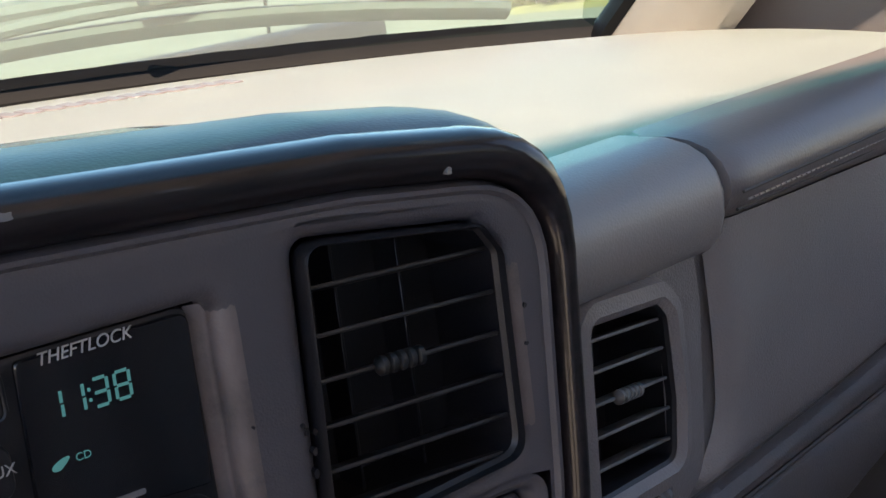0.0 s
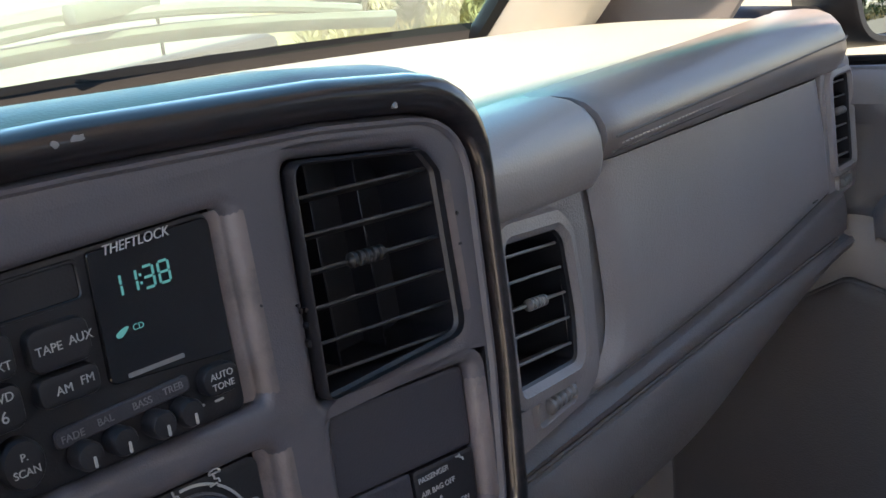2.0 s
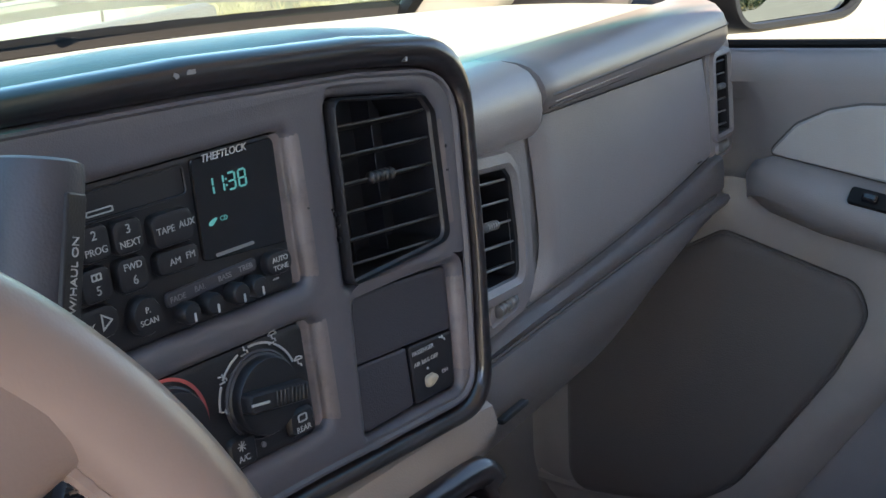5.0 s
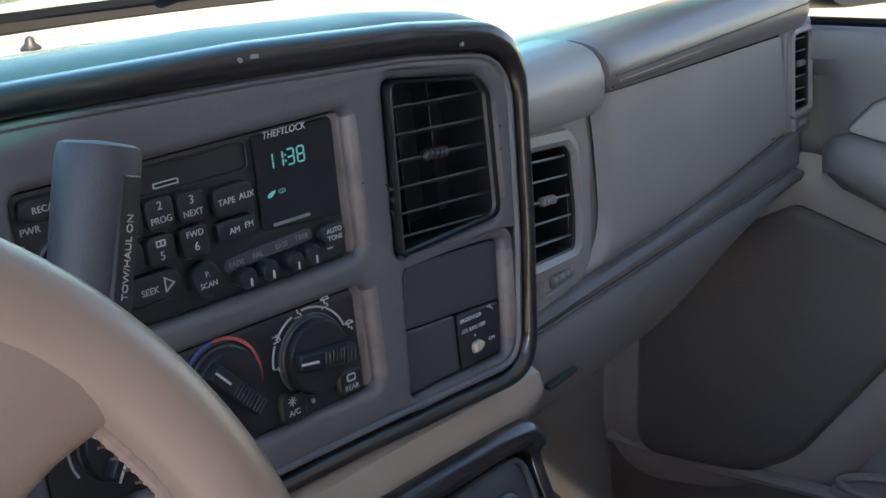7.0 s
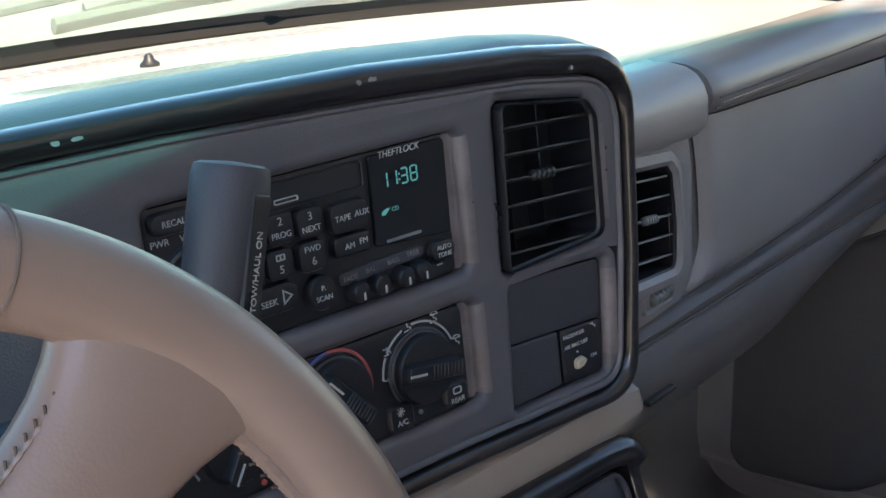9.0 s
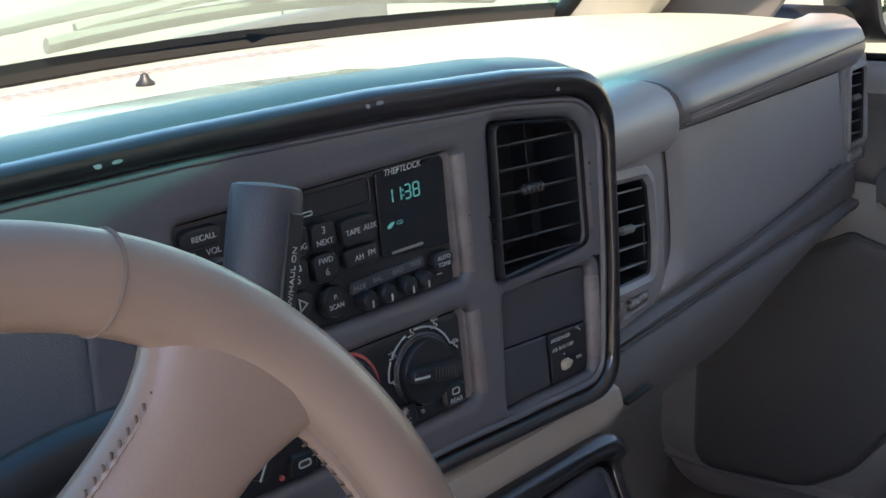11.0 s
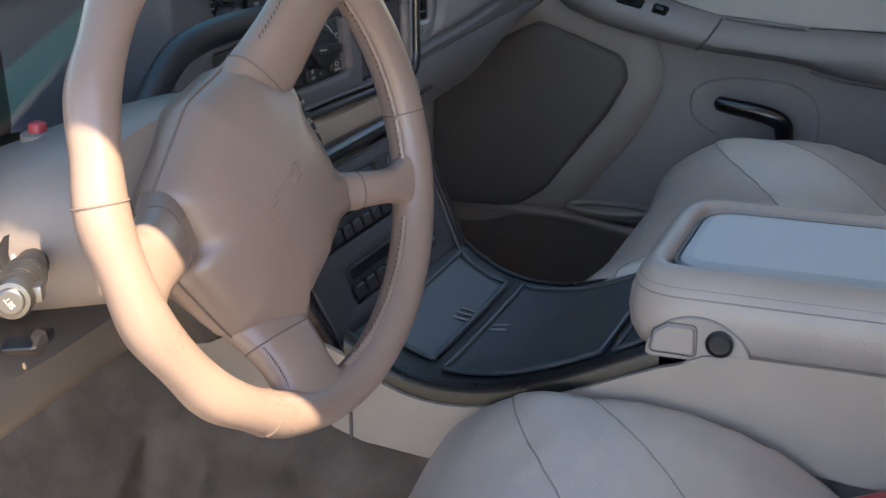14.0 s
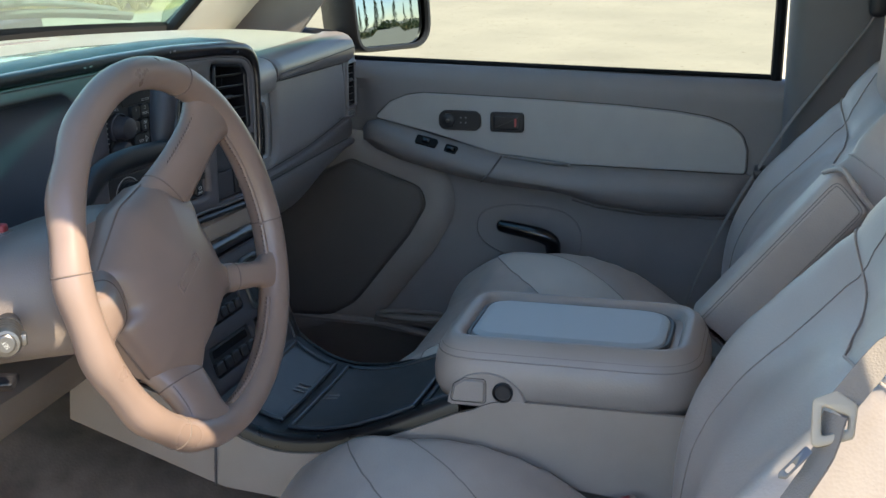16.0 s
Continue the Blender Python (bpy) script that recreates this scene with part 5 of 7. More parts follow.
def back_at(s, f, up=0.0):
    """A point of the backrest's front: s across, f from foot to top."""
    p = along(BACK_LINE, f)
    d = (along(BACK_LINE, min(1.0, f + 0.03)) - along(BACK_LINE, max(0.0, f - 0.03))).normalized()
    n = Vector((d.y, -d.x))
    if n.x < 0:
        n = -n
    a = abs(s)
    w = 0.262 * (1 - 0.05 * f)
    if f > 0.72:
        w *= math.sqrt(max(0.03, 1 - ((f - 0.72) / 0.28) ** 2 * 0.30))
    out = -0.040 + 0.040 * math.exp(-(((a - 0.84) / 0.28) ** 2))
    out -= 0.10 * max(0.0, (a - 0.86) / 0.14) ** 2
    out += 0.018 * math.exp(-((s / 0.5) ** 2)) * math.sin(math.pi * min(1.0, f * 1.1))
    out -= 0.06 * max(0.0, (f - 0.92) / 0.08) ** 2
    out -= 0.005 * math.exp(-(((f - 0.80 + 0.10 * (1 - a)) / 0.018) ** 2))
    out += 0.0022 * noise.noise((w * s * 9, f * 7, 7.7)) + 0.0010 * noise.noise((w * s * 30, f * 24, 2.2)) + up
    return Vector((w * s, p.x + n.x * out, p.y + n.y * out))


def build_seat(name, x0, label, pale):
    seat = thing("bucket_seat", label, "car seat", (x0, -0.5, 0.45), "front seats")
    T = Matrix.Translation((x0, 0, 0))
    N = 84
    svals = [-1 + 2 * k / N for k in range(N + 1)]
    rows = [[T @ cushion_at(s, k / 110) for k in range(111)] + [T @ Vector((0.24 * s, -0.68, 0.52)), T @ Vector((0.24 * s, -0.24, 0.52))] for s in svals]
    part("cushion", loft(rows), SEAT, seat, "creased grey taupe leather cushion", angle=80)
    part("seat_base", box(x0, -0.47, 0.49, 0.47, 0.42, 0.12, 0.03), DOORDARK, seat)
    # two curved seams bound a bow shaped centre panel
    def seam_a(s):
        return 0.565 - 0.165 * abs(s) ** 1.3
    def seam_b(s):
        if not pale:
            return 0.80 - 0.275 * min(1.0, abs(s) / 0.9) ** 0.75
        return 0.92 - 0.395 * min(1.0, abs(s) / 0.9) ** 0.85
    ss = [-0.95 + 1.9 * k / 70 for k in range(71)]
    rows = []
    for k in range(19):
        f = k / 18
        soft = 0.0020 * math.sin(math.pi * f) ** 0.5 + 0.0003
        rows.append([T @ cushion_at(s, seam_a(s) + (seam_b(s) - seam_a(s)) * f, soft) for s in ss])
    part("centre_panel", loft(rows, False, False), SEATLIGHT if pale else SEAT, seat, "pale centre panel" if pale else "creased centre panel", angle=80)
    for fn in (seam_a, seam_b):
        part("seam", tube([T @ cushion_at(s, fn(s), 0.0004) for s in ss], 0.0008, 6), SEATSEAM, seat)
    # backrest: front skin closed by a flat rear
    rows = []
    for s in svals:
        ring = [T @ back_at(s, k / 48) for k in range(49)]
        rows.append(ring + [T @ Vector((0.225 * s, -0.955, 1.13)), T @ Vector((0.235 * s, -0.80, 0.66))])
    part("backrest", loft(rows), SEAT, seat, "grey taupe leather backrest", angle=80)
    for sg in (-1, 1):
        ln = smooth_line([(0.70, 0.90, 0), (0.60, 0.78, 0), (0.555, 0.66, 0), (0.56, 0.54, 0), (0.60, 0.42, 0), (0.66, 0.28, 0), (0.74, 0.16, 0), (0.80, 0.04, 0)], 40)
        part("seam", tube([T @ back_at(sg * p.x, p.y, 0.0004) for p in ln], 0.0008, 6), SEATSEAM, seat)
        if sg > 0 or x0 > 0:
            continue
        bm = bmesh.new()
        for k in range(60):
            a, b = T @ back_at(sg * 0.965, 0.10 + 0.72 * k / 60, 0.0006), T @ back_at(sg * 0.965, 0.10 + 0.72 * (k + 0.55) / 60, 0.0006)
            tube([a, b], 0.0011, 5, bm=bm)
        part("stitching", bm, THREAD, seat)
    part("piping", tube([T @ back_at(s, 0.80 - 0.10 * (1 - abs(s)), 0.002) for s in [-0.97 + 1.94 * k / 60 for k in range(61)]], 0.0014, 8), SEAT, seat)
    # headrest on two posts
    hb = Vector((0, -0.845, 1.075))
    rows = []
    for f, w, d in ((0.0, 0.05, 0.03), (0.03, 0.10, 0.045), (0.10, 0.128, 0.055), (0.5, 0.135, 0.058), (0.85, 0.125, 0.052), (0.97, 0.10, 0.04), (1.0, 0.05, 0.02)):
        c = hb + Vector((0, -0.057 - 0.02 * f, 0.02 + 0.19 * f))
        rows.append([T @ (c + Vector((w * math.copysign(abs(math.cos(b)) ** 0.6, math.cos(b)), d * math.copysign(abs(math.sin(b)) ** 0.7, math.sin(b)), 0))) for b in [2 * math.pi * q / 24 for q in range(24)]])
    part("headrest", loft(rows), SEAT, seat, "padded leather headrest", angle=80)
    for sx in (-0.06, 0.06):
        part("headrest_post", tube([T @ (hb + Vector((sx, -0.05, -0.05))), T @ (hb + Vector((sx, -0.06, 0.075)))], 0.006, 8), CHROME, seat)
    if x0 > 0:
        # inboard armrest folded up against the side of the back
        am = frame_of((0.168, -0.628, 0.866), (0, -0.631, 0.776), (0, 0.776, 0.631))
        out = rounded([(0.0, -0.066), (0.250, -0.066), (0.260, 0.0), (0.0, 0.0)], [0.01, 0.020, 0.020, 0.01], 5)
        arm = part("folded_armrest", dome(out, [(0, 0.0), (0, 0.046), (0.002, 0.054), (0.006, 0.059), (0.014, 0.062)], am), SEAT, seat, "folded up leather armrest", angle=80)
        for d, h in ((0.008, 0.0602), (0.0115, 0.0612)):
            part("seam", tube([am @ Vector((x, y, h)) for x, y in inset(out, d)], 0.0007, 6, loop=True), SEATSEAM, arm)
        part("armrest_welt", tube(smooth_line([am @ Vector((0.240, 0.002, 0.012)), am @ Vector((0.262, -0.006, 0.050)), am @ Vector((0.257, -0.030, 0.061)), am @ Vector((0.250, -0.066, 0.056))], 16), 0.0032, 8), SEAT, arm)
    return seat


driver_seat = build_seat("driver_seat", -0.385, "creased grey taupe leather driver seat beside the console", False)
passenger_seat = build_seat("passenger_seat", 0.425, "grey leather passenger seat with pale centre panel", True)
driver_seat.location += Vector((0.012, 0.008, 0.014))
passenger_seat.location += Vector((0.0, 0.0, 0.013))


def ribbon(points, width, across, thick=0.0016):
    rows = []
    pts = [Vector(p) for p in points]
    for i, p in enumerate(pts):
        d = (pts[min(i + 1, len(pts) - 1)] - pts[max(i - 1, 0)]).normalized()
        a = Vector(across)
        a = (a - d * a.dot(d)).normalized() * width / 2
        n = d.cross(a).normalized() * thick / 2
        rows.append([p - a - n, p + a - n, p + a + n, p - a + n])
    return loft(rows)


def build_belts():
    pb = thing("passenger_seat_belt", "grey woven seat belt hanging by the door pillar", "seat belt", (0.74, -0.7, 0.7))
    part("webbing", ribbon(smooth_line([(0.775, -0.86, 1.24), (0.77, -0.852, 1.184), (0.745, -0.745, 1.031), (0.735, -0.690, 0.940), (0.725, -0.64, 0.845), (0.715, -0.59, 0.715), (0.71, -0.575, 0.62)], 26), 0.030, (1.0, 0.10, -0.08)), BELT, pb)
    part("belt_guide", box(0.742, -0.694, 0.935, 0.05, 0.02, 0.018, 0.005, m=None), BLACK, pb, "black plastic belt guide")
    part("anchor_cover", box(0.772, -0.862, 1.225, 0.05, 0.03, 0.07, 0.012, 3), BLACK, pb)
    db = thing("driver_seat_belt", "grey seat belt with cream latch over the seat side", "seat belt", (-0.63, -0.80, 0.9))
    facing = Vector((-0.879, 0.038, 0.344)).normalized()
    part("webbing", ribbon(smooth_line([(-0.600, -0.900, 1.20), (-0.612, -0.845, 1.150), (-0.620, -0.806, 1.118), (-0.633, -0.773, 1.074)], 14), 0.019, facing.cross(Vector((0, 0.6, 0.75)))), BELT, db, "grey woven strap")
    part("webbing", ribbon(smooth_line([(-0.633, -0.773, 1.072), (-0.642, -0.766, 1.045), (-0.650, -0.752, 1.020), (-0.655, -0.728, 0.975), (-0.655, -0.700, 0.90)], 14), 0.022, (0.55, 0.60, -0.40)), BELT, db, "twisted lower strap")
    m = frame_of((-0.6345, -0.7725, 1.067), (0.02, -0.995, 0.06), facing.cross(Vector((0.02, -0.995, 0.06))))
    part("latch", plate([rounded([(-0.0155, -0.0185), (0.0125, -0.011), (0.0155, 0.012), (0.0020, 0.0215), (-0.0140, 0.0150)], [0.005, 0.005, 0.004, 0.004, 0.004], 4), rounded([(-0.0085, -0.0095), (0.0085, -0.0045), (0.0090, 0.004), (-0.0075, 0.0105)], 0.0020, 4)], -0.0045, 0.0045, m, 0.0022), CREAM, db, "cream plastic belt latch")
    m2 = frame_of((-0.6455, -0.7490, 1.0395), (-0.20, 0.64, -0.74), facing.cross(Vector((-0.20, 0.64, -0.74)))) @ Matrix.Diagonal((0.85, 0.5, 1, 1))
    part("tongue", plate([rounded([(-0.016, -0.0065), (0.014, -0.0065), (0.018, -0.002), (0.014, 0.0065), (-0.016, 0.0065)], 0.002, 3), rrect(0.001, -0.003, 0.010, 0.003, 0.0012)], -0.0012, 0.0012, m2, 0.0004), SILVER, db, "metal latch tongue")
    bk = thing("belt_buckle", "tan seat belt buckle with red release button", "buckle", (-0.14, -0.60, 0.68))
    mb = frame_of((-0.140, -0.597, 0.687), (0, -0.905, 0.425), (1, 0, 0))
    part("body", dome(rrect(-0.027, -0.014, 0.027, 0.014, 0.008), [(0, 0), (0, 0.05), (0.001, 0.06), (0.003, 0.063)], mb), TAN, bk, "tan plastic body")
    part("release_button", dome(rrect(-0.022, -0.009, 0.022, 0.006, 0.004), [(0, 0.058), (0, 0.064), (0.001, 0.0655)], mb), RED, bk, "red release button")


build_belts()

# ---- centre console ----
console = thing("centre_console", "dark slate console tray edged with glossy dark wood", "console", (0.04, -0.3, 0.45))
TRAY = smooth_line([(-0.080, 0.789, 0), (-0.105, 0.772, 0), (-0.14, 0.757, 0), (-0.18, 0.752, 0), (-0.23, 0.758, 0), (-0.28, 0.775, 0), (-0.33, 0.797, 0), (-0.38, 0.820, 0), (-0.44, 0.846, 0)], 60)


def tray_z(y):
    for a, b in zip(TRAY, TRAY[1:]):
        if a.x >= y >= b.x:
            return a.y + (b.y - a.y) * (a.x - y) / (a.x - b.x)
    return TRAY[-1].y if y < TRAY[-1].x else TRAY[0].y


def tray_at(f, y, up=0.0):
    left = -0.100 + 0.006 * max(0, (-0.27 - y) / 0.12) ** 2
    right = 0.197 - 0.018 * math.sin(math.pi * min(1, max(0, (-0.06 - y) / 0.34)))
    return Vector((left + (right - left) * f, y, tray_z(y) + 0.011 * (1 - f) ** 2 + 0.004 * f + up))


CPM = frame_of((0.050, -0.027, 0.930), (1, -0.06, 0), (0.0, 0.33, 0.944))


def build_console():
    ys = [-0.080 - 0.355 * k / 32 for k in range(33)]
    rows = [[tray_at(k / 16, y) for k in range(17)] for y in ys]
    bm = loft(rows, False, False)
    bmesh.ops.solidify(bm, geom=bm.faces[:], thickness=0.015)
    part("tray", bm, CONSOLE, console, "dark slate rubber tray")
    # wood along both edges: a leaning band with a rounded top
    for f, sgn in ((0.0, -1), (1.0, 1)):
        rr = []
        for y in [-0.080 - 0.306 * k / 30 for k in range(31)]:
            p = tray_at(f, y)
            w, h = (0.020, 0.046) if sgn < 0 else (0.012, 0.020)
            rr.append([p + Vector((sgn * dx * w, 0, dz * h)) for dx, dz in ((-0.35, 0.0), (-0.28, 0.12), (-0.05, 0.17), (0.20, 0.12), (0.34, -0.05), (0.42, -0.35), (0.50, -0.66), (0.2, -0.66), (-0.2, -0.3))])
        part("wood_edge", loft(rr), EDGEWOOD, console, "dark glossy tray edge", angle=60)
    # ridged mats in the tray
    def mat(f0, f1, y0, y1, name):
        edge = []
        for a, b in (((f0, y0), (f1, y0)), ((f1, y0), (f1, y1)), ((f1, y1), (f0, y1)), ((f0, y1), (f0, y0))):
            for k in range(14):
                t = k / 14
                edge.append(tray_at(a[0] + (b[0] - a[0]) * t, a[1] + (b[1] - a[1]) * t, 0.0035))
        ring = part(name, tube(edge, 0.0030, 8, loop=True), CONSOLE, console, "raised rim of a tray mat")
        mrows = [[tray_at(f0 + (f1 - f0) * i / 10, y0 + (y1 - y0) * j / 10, 0.0018) for i in range(11)] for j in range(11)]
        part("mat", loft(mrows, False, False), CONSOLE, console, "slate rubber tray mat")
        return ring
    mat(0.17, 0.90, -0.090, -0.149, "mat_rim")
    mat(0.12, 0.92, -0.166, -0.322, "mat_rim")
    mat(0.10, 0.94, -0.337, -0.41, "mat_rim")
    for f, y in ((0.50, -0.138), (0.54, -0.138), (0.58, -0.138), (0.50, -0.180), (0.54, -0.180)):
        part("tray_rib", tube([tray_at(f, y + 0.008, 0.003), tray_at(f + 0.02, y - 0.008, 0.003)], 0.0012, 6), GREYINK, console)
    # tan sides
    for f, sgn in ((0.0, -1), (1.0, 1)):
        rr = []
        side = -0.1125 if sgn < 0 else 0.207
        for y in [0.10 - 0.89 * k / 44 for k in range(45)]:
            p = tray_at(f, max(-0.395, min(-0.081, y)))
            low = 0.703 + 0.34 * max(0.0, y + 0.10) - 0.08 * max(0.0, -0.10 - y) + 0.075 * max(0.0, min(1.0, (-0.35 - y) / 0.10))
            top = p.z - 0.012 + 0.014 * max(0.0, min(1.0, (-0.40 - y) / 0.03)) if y < -0.081 else p.z - 0.012 + 0.36 * (y + 0.081)
            s = side if y > -0.40 else side - (0.085 if sgn > 0 else -0.008) * min(1.0, (-0.40 - y) / 0.06)
            rr.append([Vector((s, y, top)), Vector((s + sgn * 0.005, y, (top + low) / 2)), Vector((s + sgn * 0.010, y, low)), Vector((s + sgn * 0.004, y, low)), Vector((s - sgn * 0.005, y, (top + low) / 2)), Vector((s - sgn * 0.006, y, top))])
        bm = loft(rr)
        part("side_wall", bm, TAN, console, "tan side panel")
    part("side_seam", tube([(-0.1195, -0.090, 0.752), (-0.1240, -0.090, 0.704)], 0.0016, 6), SEAM, console)
    # control panel
    face = rounded([(-0.137, -0.152), (0.128, -0.152), (0.124, -0.06), (0.122, 0.004), (-0.125, 0.004), (-0.152, -0.080)], [0.006, 0.006, 0.05, 0.014, 0.02, 0.03])
    disp = rrect(-0.116, -0.070, 0.030, -0.012, 0.008)
    pock = rrect(0.051, -0.079, 0.106, -0.014, 0.011)
    low = rrect(-0.090, -0.130, 0.028, -0.092, 0.007)
    btn = rrect(0.040, -0.129, 0.090, -0.092, 0.005)
    part("front_panel", plate([face, disp, pock, low, btn], -0.05, 0.0, CPM, 0.0025), DARKBIN, console, "dark slate control panel")
    part("panel_back", plate([inset(face, 0.004)], -0.075, -0.050, CPM), BLACK, console)
    edge = [CPM @ Vector((x, y, 0.0005)) for x, y in face]
    part("panel_edge", tube(edge, 0.0022, 6, loop=True), DARKBIN, console)
    # wood hood above and down the sides of the panel
    ws = [(-0.146, -0.155), (-0.163, -0.085), (-0.152, -0.03), (-0.138, 0.008), (-0.12, 0.016), (-0.06, 0.018), (0.0, 0.018), (0.08, 0.017), (0.122, 0.015), (0.136, 0.008), (0.134, -0.012), (0.136, -0.06), (0.139, -0.11), (0.141, -0.155)]
    pts = smooth_line([(x, y, 0) for x, y in ws], 50)
    rr = []
    for i, p in enumerate(pts):
        d = (pts[min(i + 1, 49)] - pts[max(i - 1, 0)]).normalized()
        o = Vector((-d.y, d.x, 0))
        w, tall = (0.010, 1.0) if p.y > 0.004 else (0.005, 0.3)
        rr.append([CPM @ (p + o * a * w + Vector((0, 0, b * tall if b > 0 else b))) for a, b in ((-0.9, -0.03), (-0.95, 0.001), (-0.7, 0.006), (0.0, 0.010), (0.7, 0.008), (1.0, 0.0), (1.0, -0.03))])
    part("wood_hood", loft(rr), WOOD, console, "glossy dark wood hood", angle=60)
    # rear sound unit: display, row of keys
    unit = thing("rear_sound_unit", "black rear sound control with dim display", "car radio", tuple(CPM @ Vector((-0.05, -0.04, 0))))
    part("face", plate([inset(disp, 0.0008)], -0.03, -0.004, CPM, 0.002), BLACK, unit)
    part("display", plate([rrect(-0.100, -0.046, 0.016, -0.018, 0.002)], -0.0045, -0.003, CPM), BLACKGLOSS, unit)
    bm = bmesh.new()
    for r in range(2):
        for k in range(5):
            plate([rrect(-0.062 + 0.0065 * k, -0.028 - 0.009 * r, -0.0575 + 0.0065 * k, -0.022 - 0.009 * r, 0.0005, 2)], -0.0031, -0.0026, CPM, bm=bm)
    part("display_marks", bm, FAINT, unit)
    for k in range(7):
        part("key", dome(rrect(-0.110 + 0.0196 * k, -0.067, -0.0935 + 0.0196 * k, -0.053, 0.004), [(0, -0.006), (0.0005, 0.001), (0.0025, 0.0025)], CPM), BLACK, unit)
    unit2 = thing("lower_sound_unit", "black lower sound unit with slot and keys", "car radio", tuple(CPM @ Vector((-0.05, -0.11, 0))))
    part("face", plate([inset(low, 0.0008)], -0.03, -0.004, CPM, 0.002), BLACK, unit2)
    part("slot", plate([rrect(-0.078, -0.106, 0.016, -0.096, 0.003)], -0.0042, -0.0030, CPM), BLACKGLOSS, unit2)
    for k in range(5):
        part("key", dome(rrect(-0.086 + 0.0222 * k, -0.127, -0.067 + 0.0222 * k, -0.111, 0.004), [(0, -0.006), (0.0005, 0.001), (0.0025, 0.0025)], CPM), BLACK, unit2)
    # open pocket and a block of four switches
    part("pocket_lining", dome(pock, [(0, -0.001), (0.001, -0.018), (0.006, -0.022)], CPM), CONSOLE, console, "slate open pocket")
    part("pocket_rim", tube([CPM @ Vector((x, y, 0.0005)) for x, y in pock], 0.0036, 8, loop=True), CONSOLE, console)
    sb = thing("switch_block", "black block of console switches", "switches", tuple(CPM @ Vector((0.088, -0.11, 0))))
    part("plate", plate([inset(btn, 0.0006)], -0.02, -0.003, CPM, 0.002), BLACK, sb)
    for i in range(2):
        for j in range(2):
            x0, y0 = 0.0425 + 0.0235 * i, -0.1275 + 0.0178 * j
            key = part("key", dome(rrect(x0, y0, x0 + 0.0215, y0 + 0.0165, 0.004), [(0, -0.004), (0.0005, 0.003), (0.003, 0.0045)], CPM), BLACK, sb)
            part("key_mark", plate([rrect(x0 + 0.007, y0 + 0.006, x0 + 0.014, y0 + 0.010, 0.001, 2)], 0.0044, 0.0050, CPM), GREYINK, key)
    # box below the armrest
    part("console_box", box(0.010, -0.615, 0.795, 0.205, 0.36, 0.056, 0.010, 3), TAN, console, "tan lower console box")
    # black slab paints the shade line under the armrest
    part("lid_gap", box(0.010, -0.530, 0.826, 0.200, 0.320, 0.012, 0.004), BLACK, console)
    part("box_foot", box(0.008, -0.58, 0.60, 0.205, 0.40, 0.30, 0.01), DOORDARK, console)


build_console()
armrest = thing("armrest", "padded taupe console armrest with stitched rim", "armrest", (0, -0.53, 0.82))


def build_armrest():
    out = rounded([(-0.112, -0.668), (0.112, -0.668), (0.112, -0.352), (-0.112, -0.352)], [0.07, 0.07, 0.06, 0.06], 10)
    lev = [(0.020, 0.818), (0.007, 0.823), (0.001, 0.836), (0.0, 0.850), (0.002, 0.864), (0.007, 0.878), (0.0140, 0.889), (0.0215, 0.8945), (0.028, 0.895), (0.0335, 0.890), (0.0360, 0.880)]
    part("shell", dome(out, lev), ARMLEATHER, armrest, "padded taupe leather shell", angle=80)
    ins = rounded([(-0.0730, -0.6200), (0.0730, -0.6200), (0.0735, -0.3910), (-0.0735, -0.3910)], [0.048, 0.048, 0.034, 0.034], 8)
    part("top_inset", dome(ins, [(0, 0.875), (0.0, 0.884), (0.003, 0.889), (0.012, 0.892)]), ARMTOP, armrest, "smooth inset pad with blue sky sheen in its colour")
    part("inset_groove", tube([(x, y, 0.8845) for x, y in inset(ins, -0.0015)], 0.0032, 6, loop=True), BLACK, armrest)
    for d, h in ((0.0058, 0.8742), (0.0098, 0.8812)):
        part("seam", tube([(x, y, h) for x, y in inset(out, d)], 0.0008, 6, loop=True), SEATSEAM, armrest)
    m = frame_of((-0.1125, 0, 0), (0, -1, 0), (0, 0, 1))
    sock = [(0.474, 0.8205)] + [(0.424 + (0.047 if math.cos(a) > 0 else 0.044) * math.cos(a), 0.823 + 0.038 * math.sin(a)) for a in [math.pi * k / 24 for k in range(25)]] + [(0.385, 0.8205)]
    pl = part("socket_plate", dome(sock, [(0, -0.004), (0, 0.0015), (0.001, 0.0025)], m), ARMLEATHER, armrest, "taupe plastic side plate")
    part("latch_button", dome(rounded([(0.384, 0.826), (0.424, 0.826), (0.424, 0.853), (0.400, 0.853), (0.388, 0.845)], 0.005, 5), [(0, 0.001), (0.0005, 0.004), (0.002, 0.0055)], m), ARMLEATHER, pl)
    part("button_gap", tube([m @ Vector((x, y, 0.0025)) for x, y in rounded([(0.383, 0.825), (0.425, 0.825), (0.425, 0.854), (0.400, 0.854), (0.387, 0.846)], 0.005, 5)], 0.0008, 5, loop=True), SEAM, pl)
    part("power_socket", lathe([(0.0128, 0.0), (0.0132, 0.005), (0.0110, 0.007), (0.0100, 0.004), (0.006, 0.0035), (0.001, 0.0045)], 28, at(m, 0.445, 0.841, 0.0022) @ Matrix.Diagonal((0.9, 0.9, 1, 1))), BLACK, pl, "black power socket cap")
    # folding hinge behind
    hinge = part("hinge_bracket", box(0.118, -0.700, 0.80, 0.024, 0.035, 0.13, 0.010, 3), PANEL, armrest, "grey hinge bracket")


build_armrest()
armrest.location += Vector((0.010, 0.006, 0.010))

# ---- things in the centre stack ----
FACE = STACK
STACK = STACK @ Matrix.Translation((0, 0, -0.003))


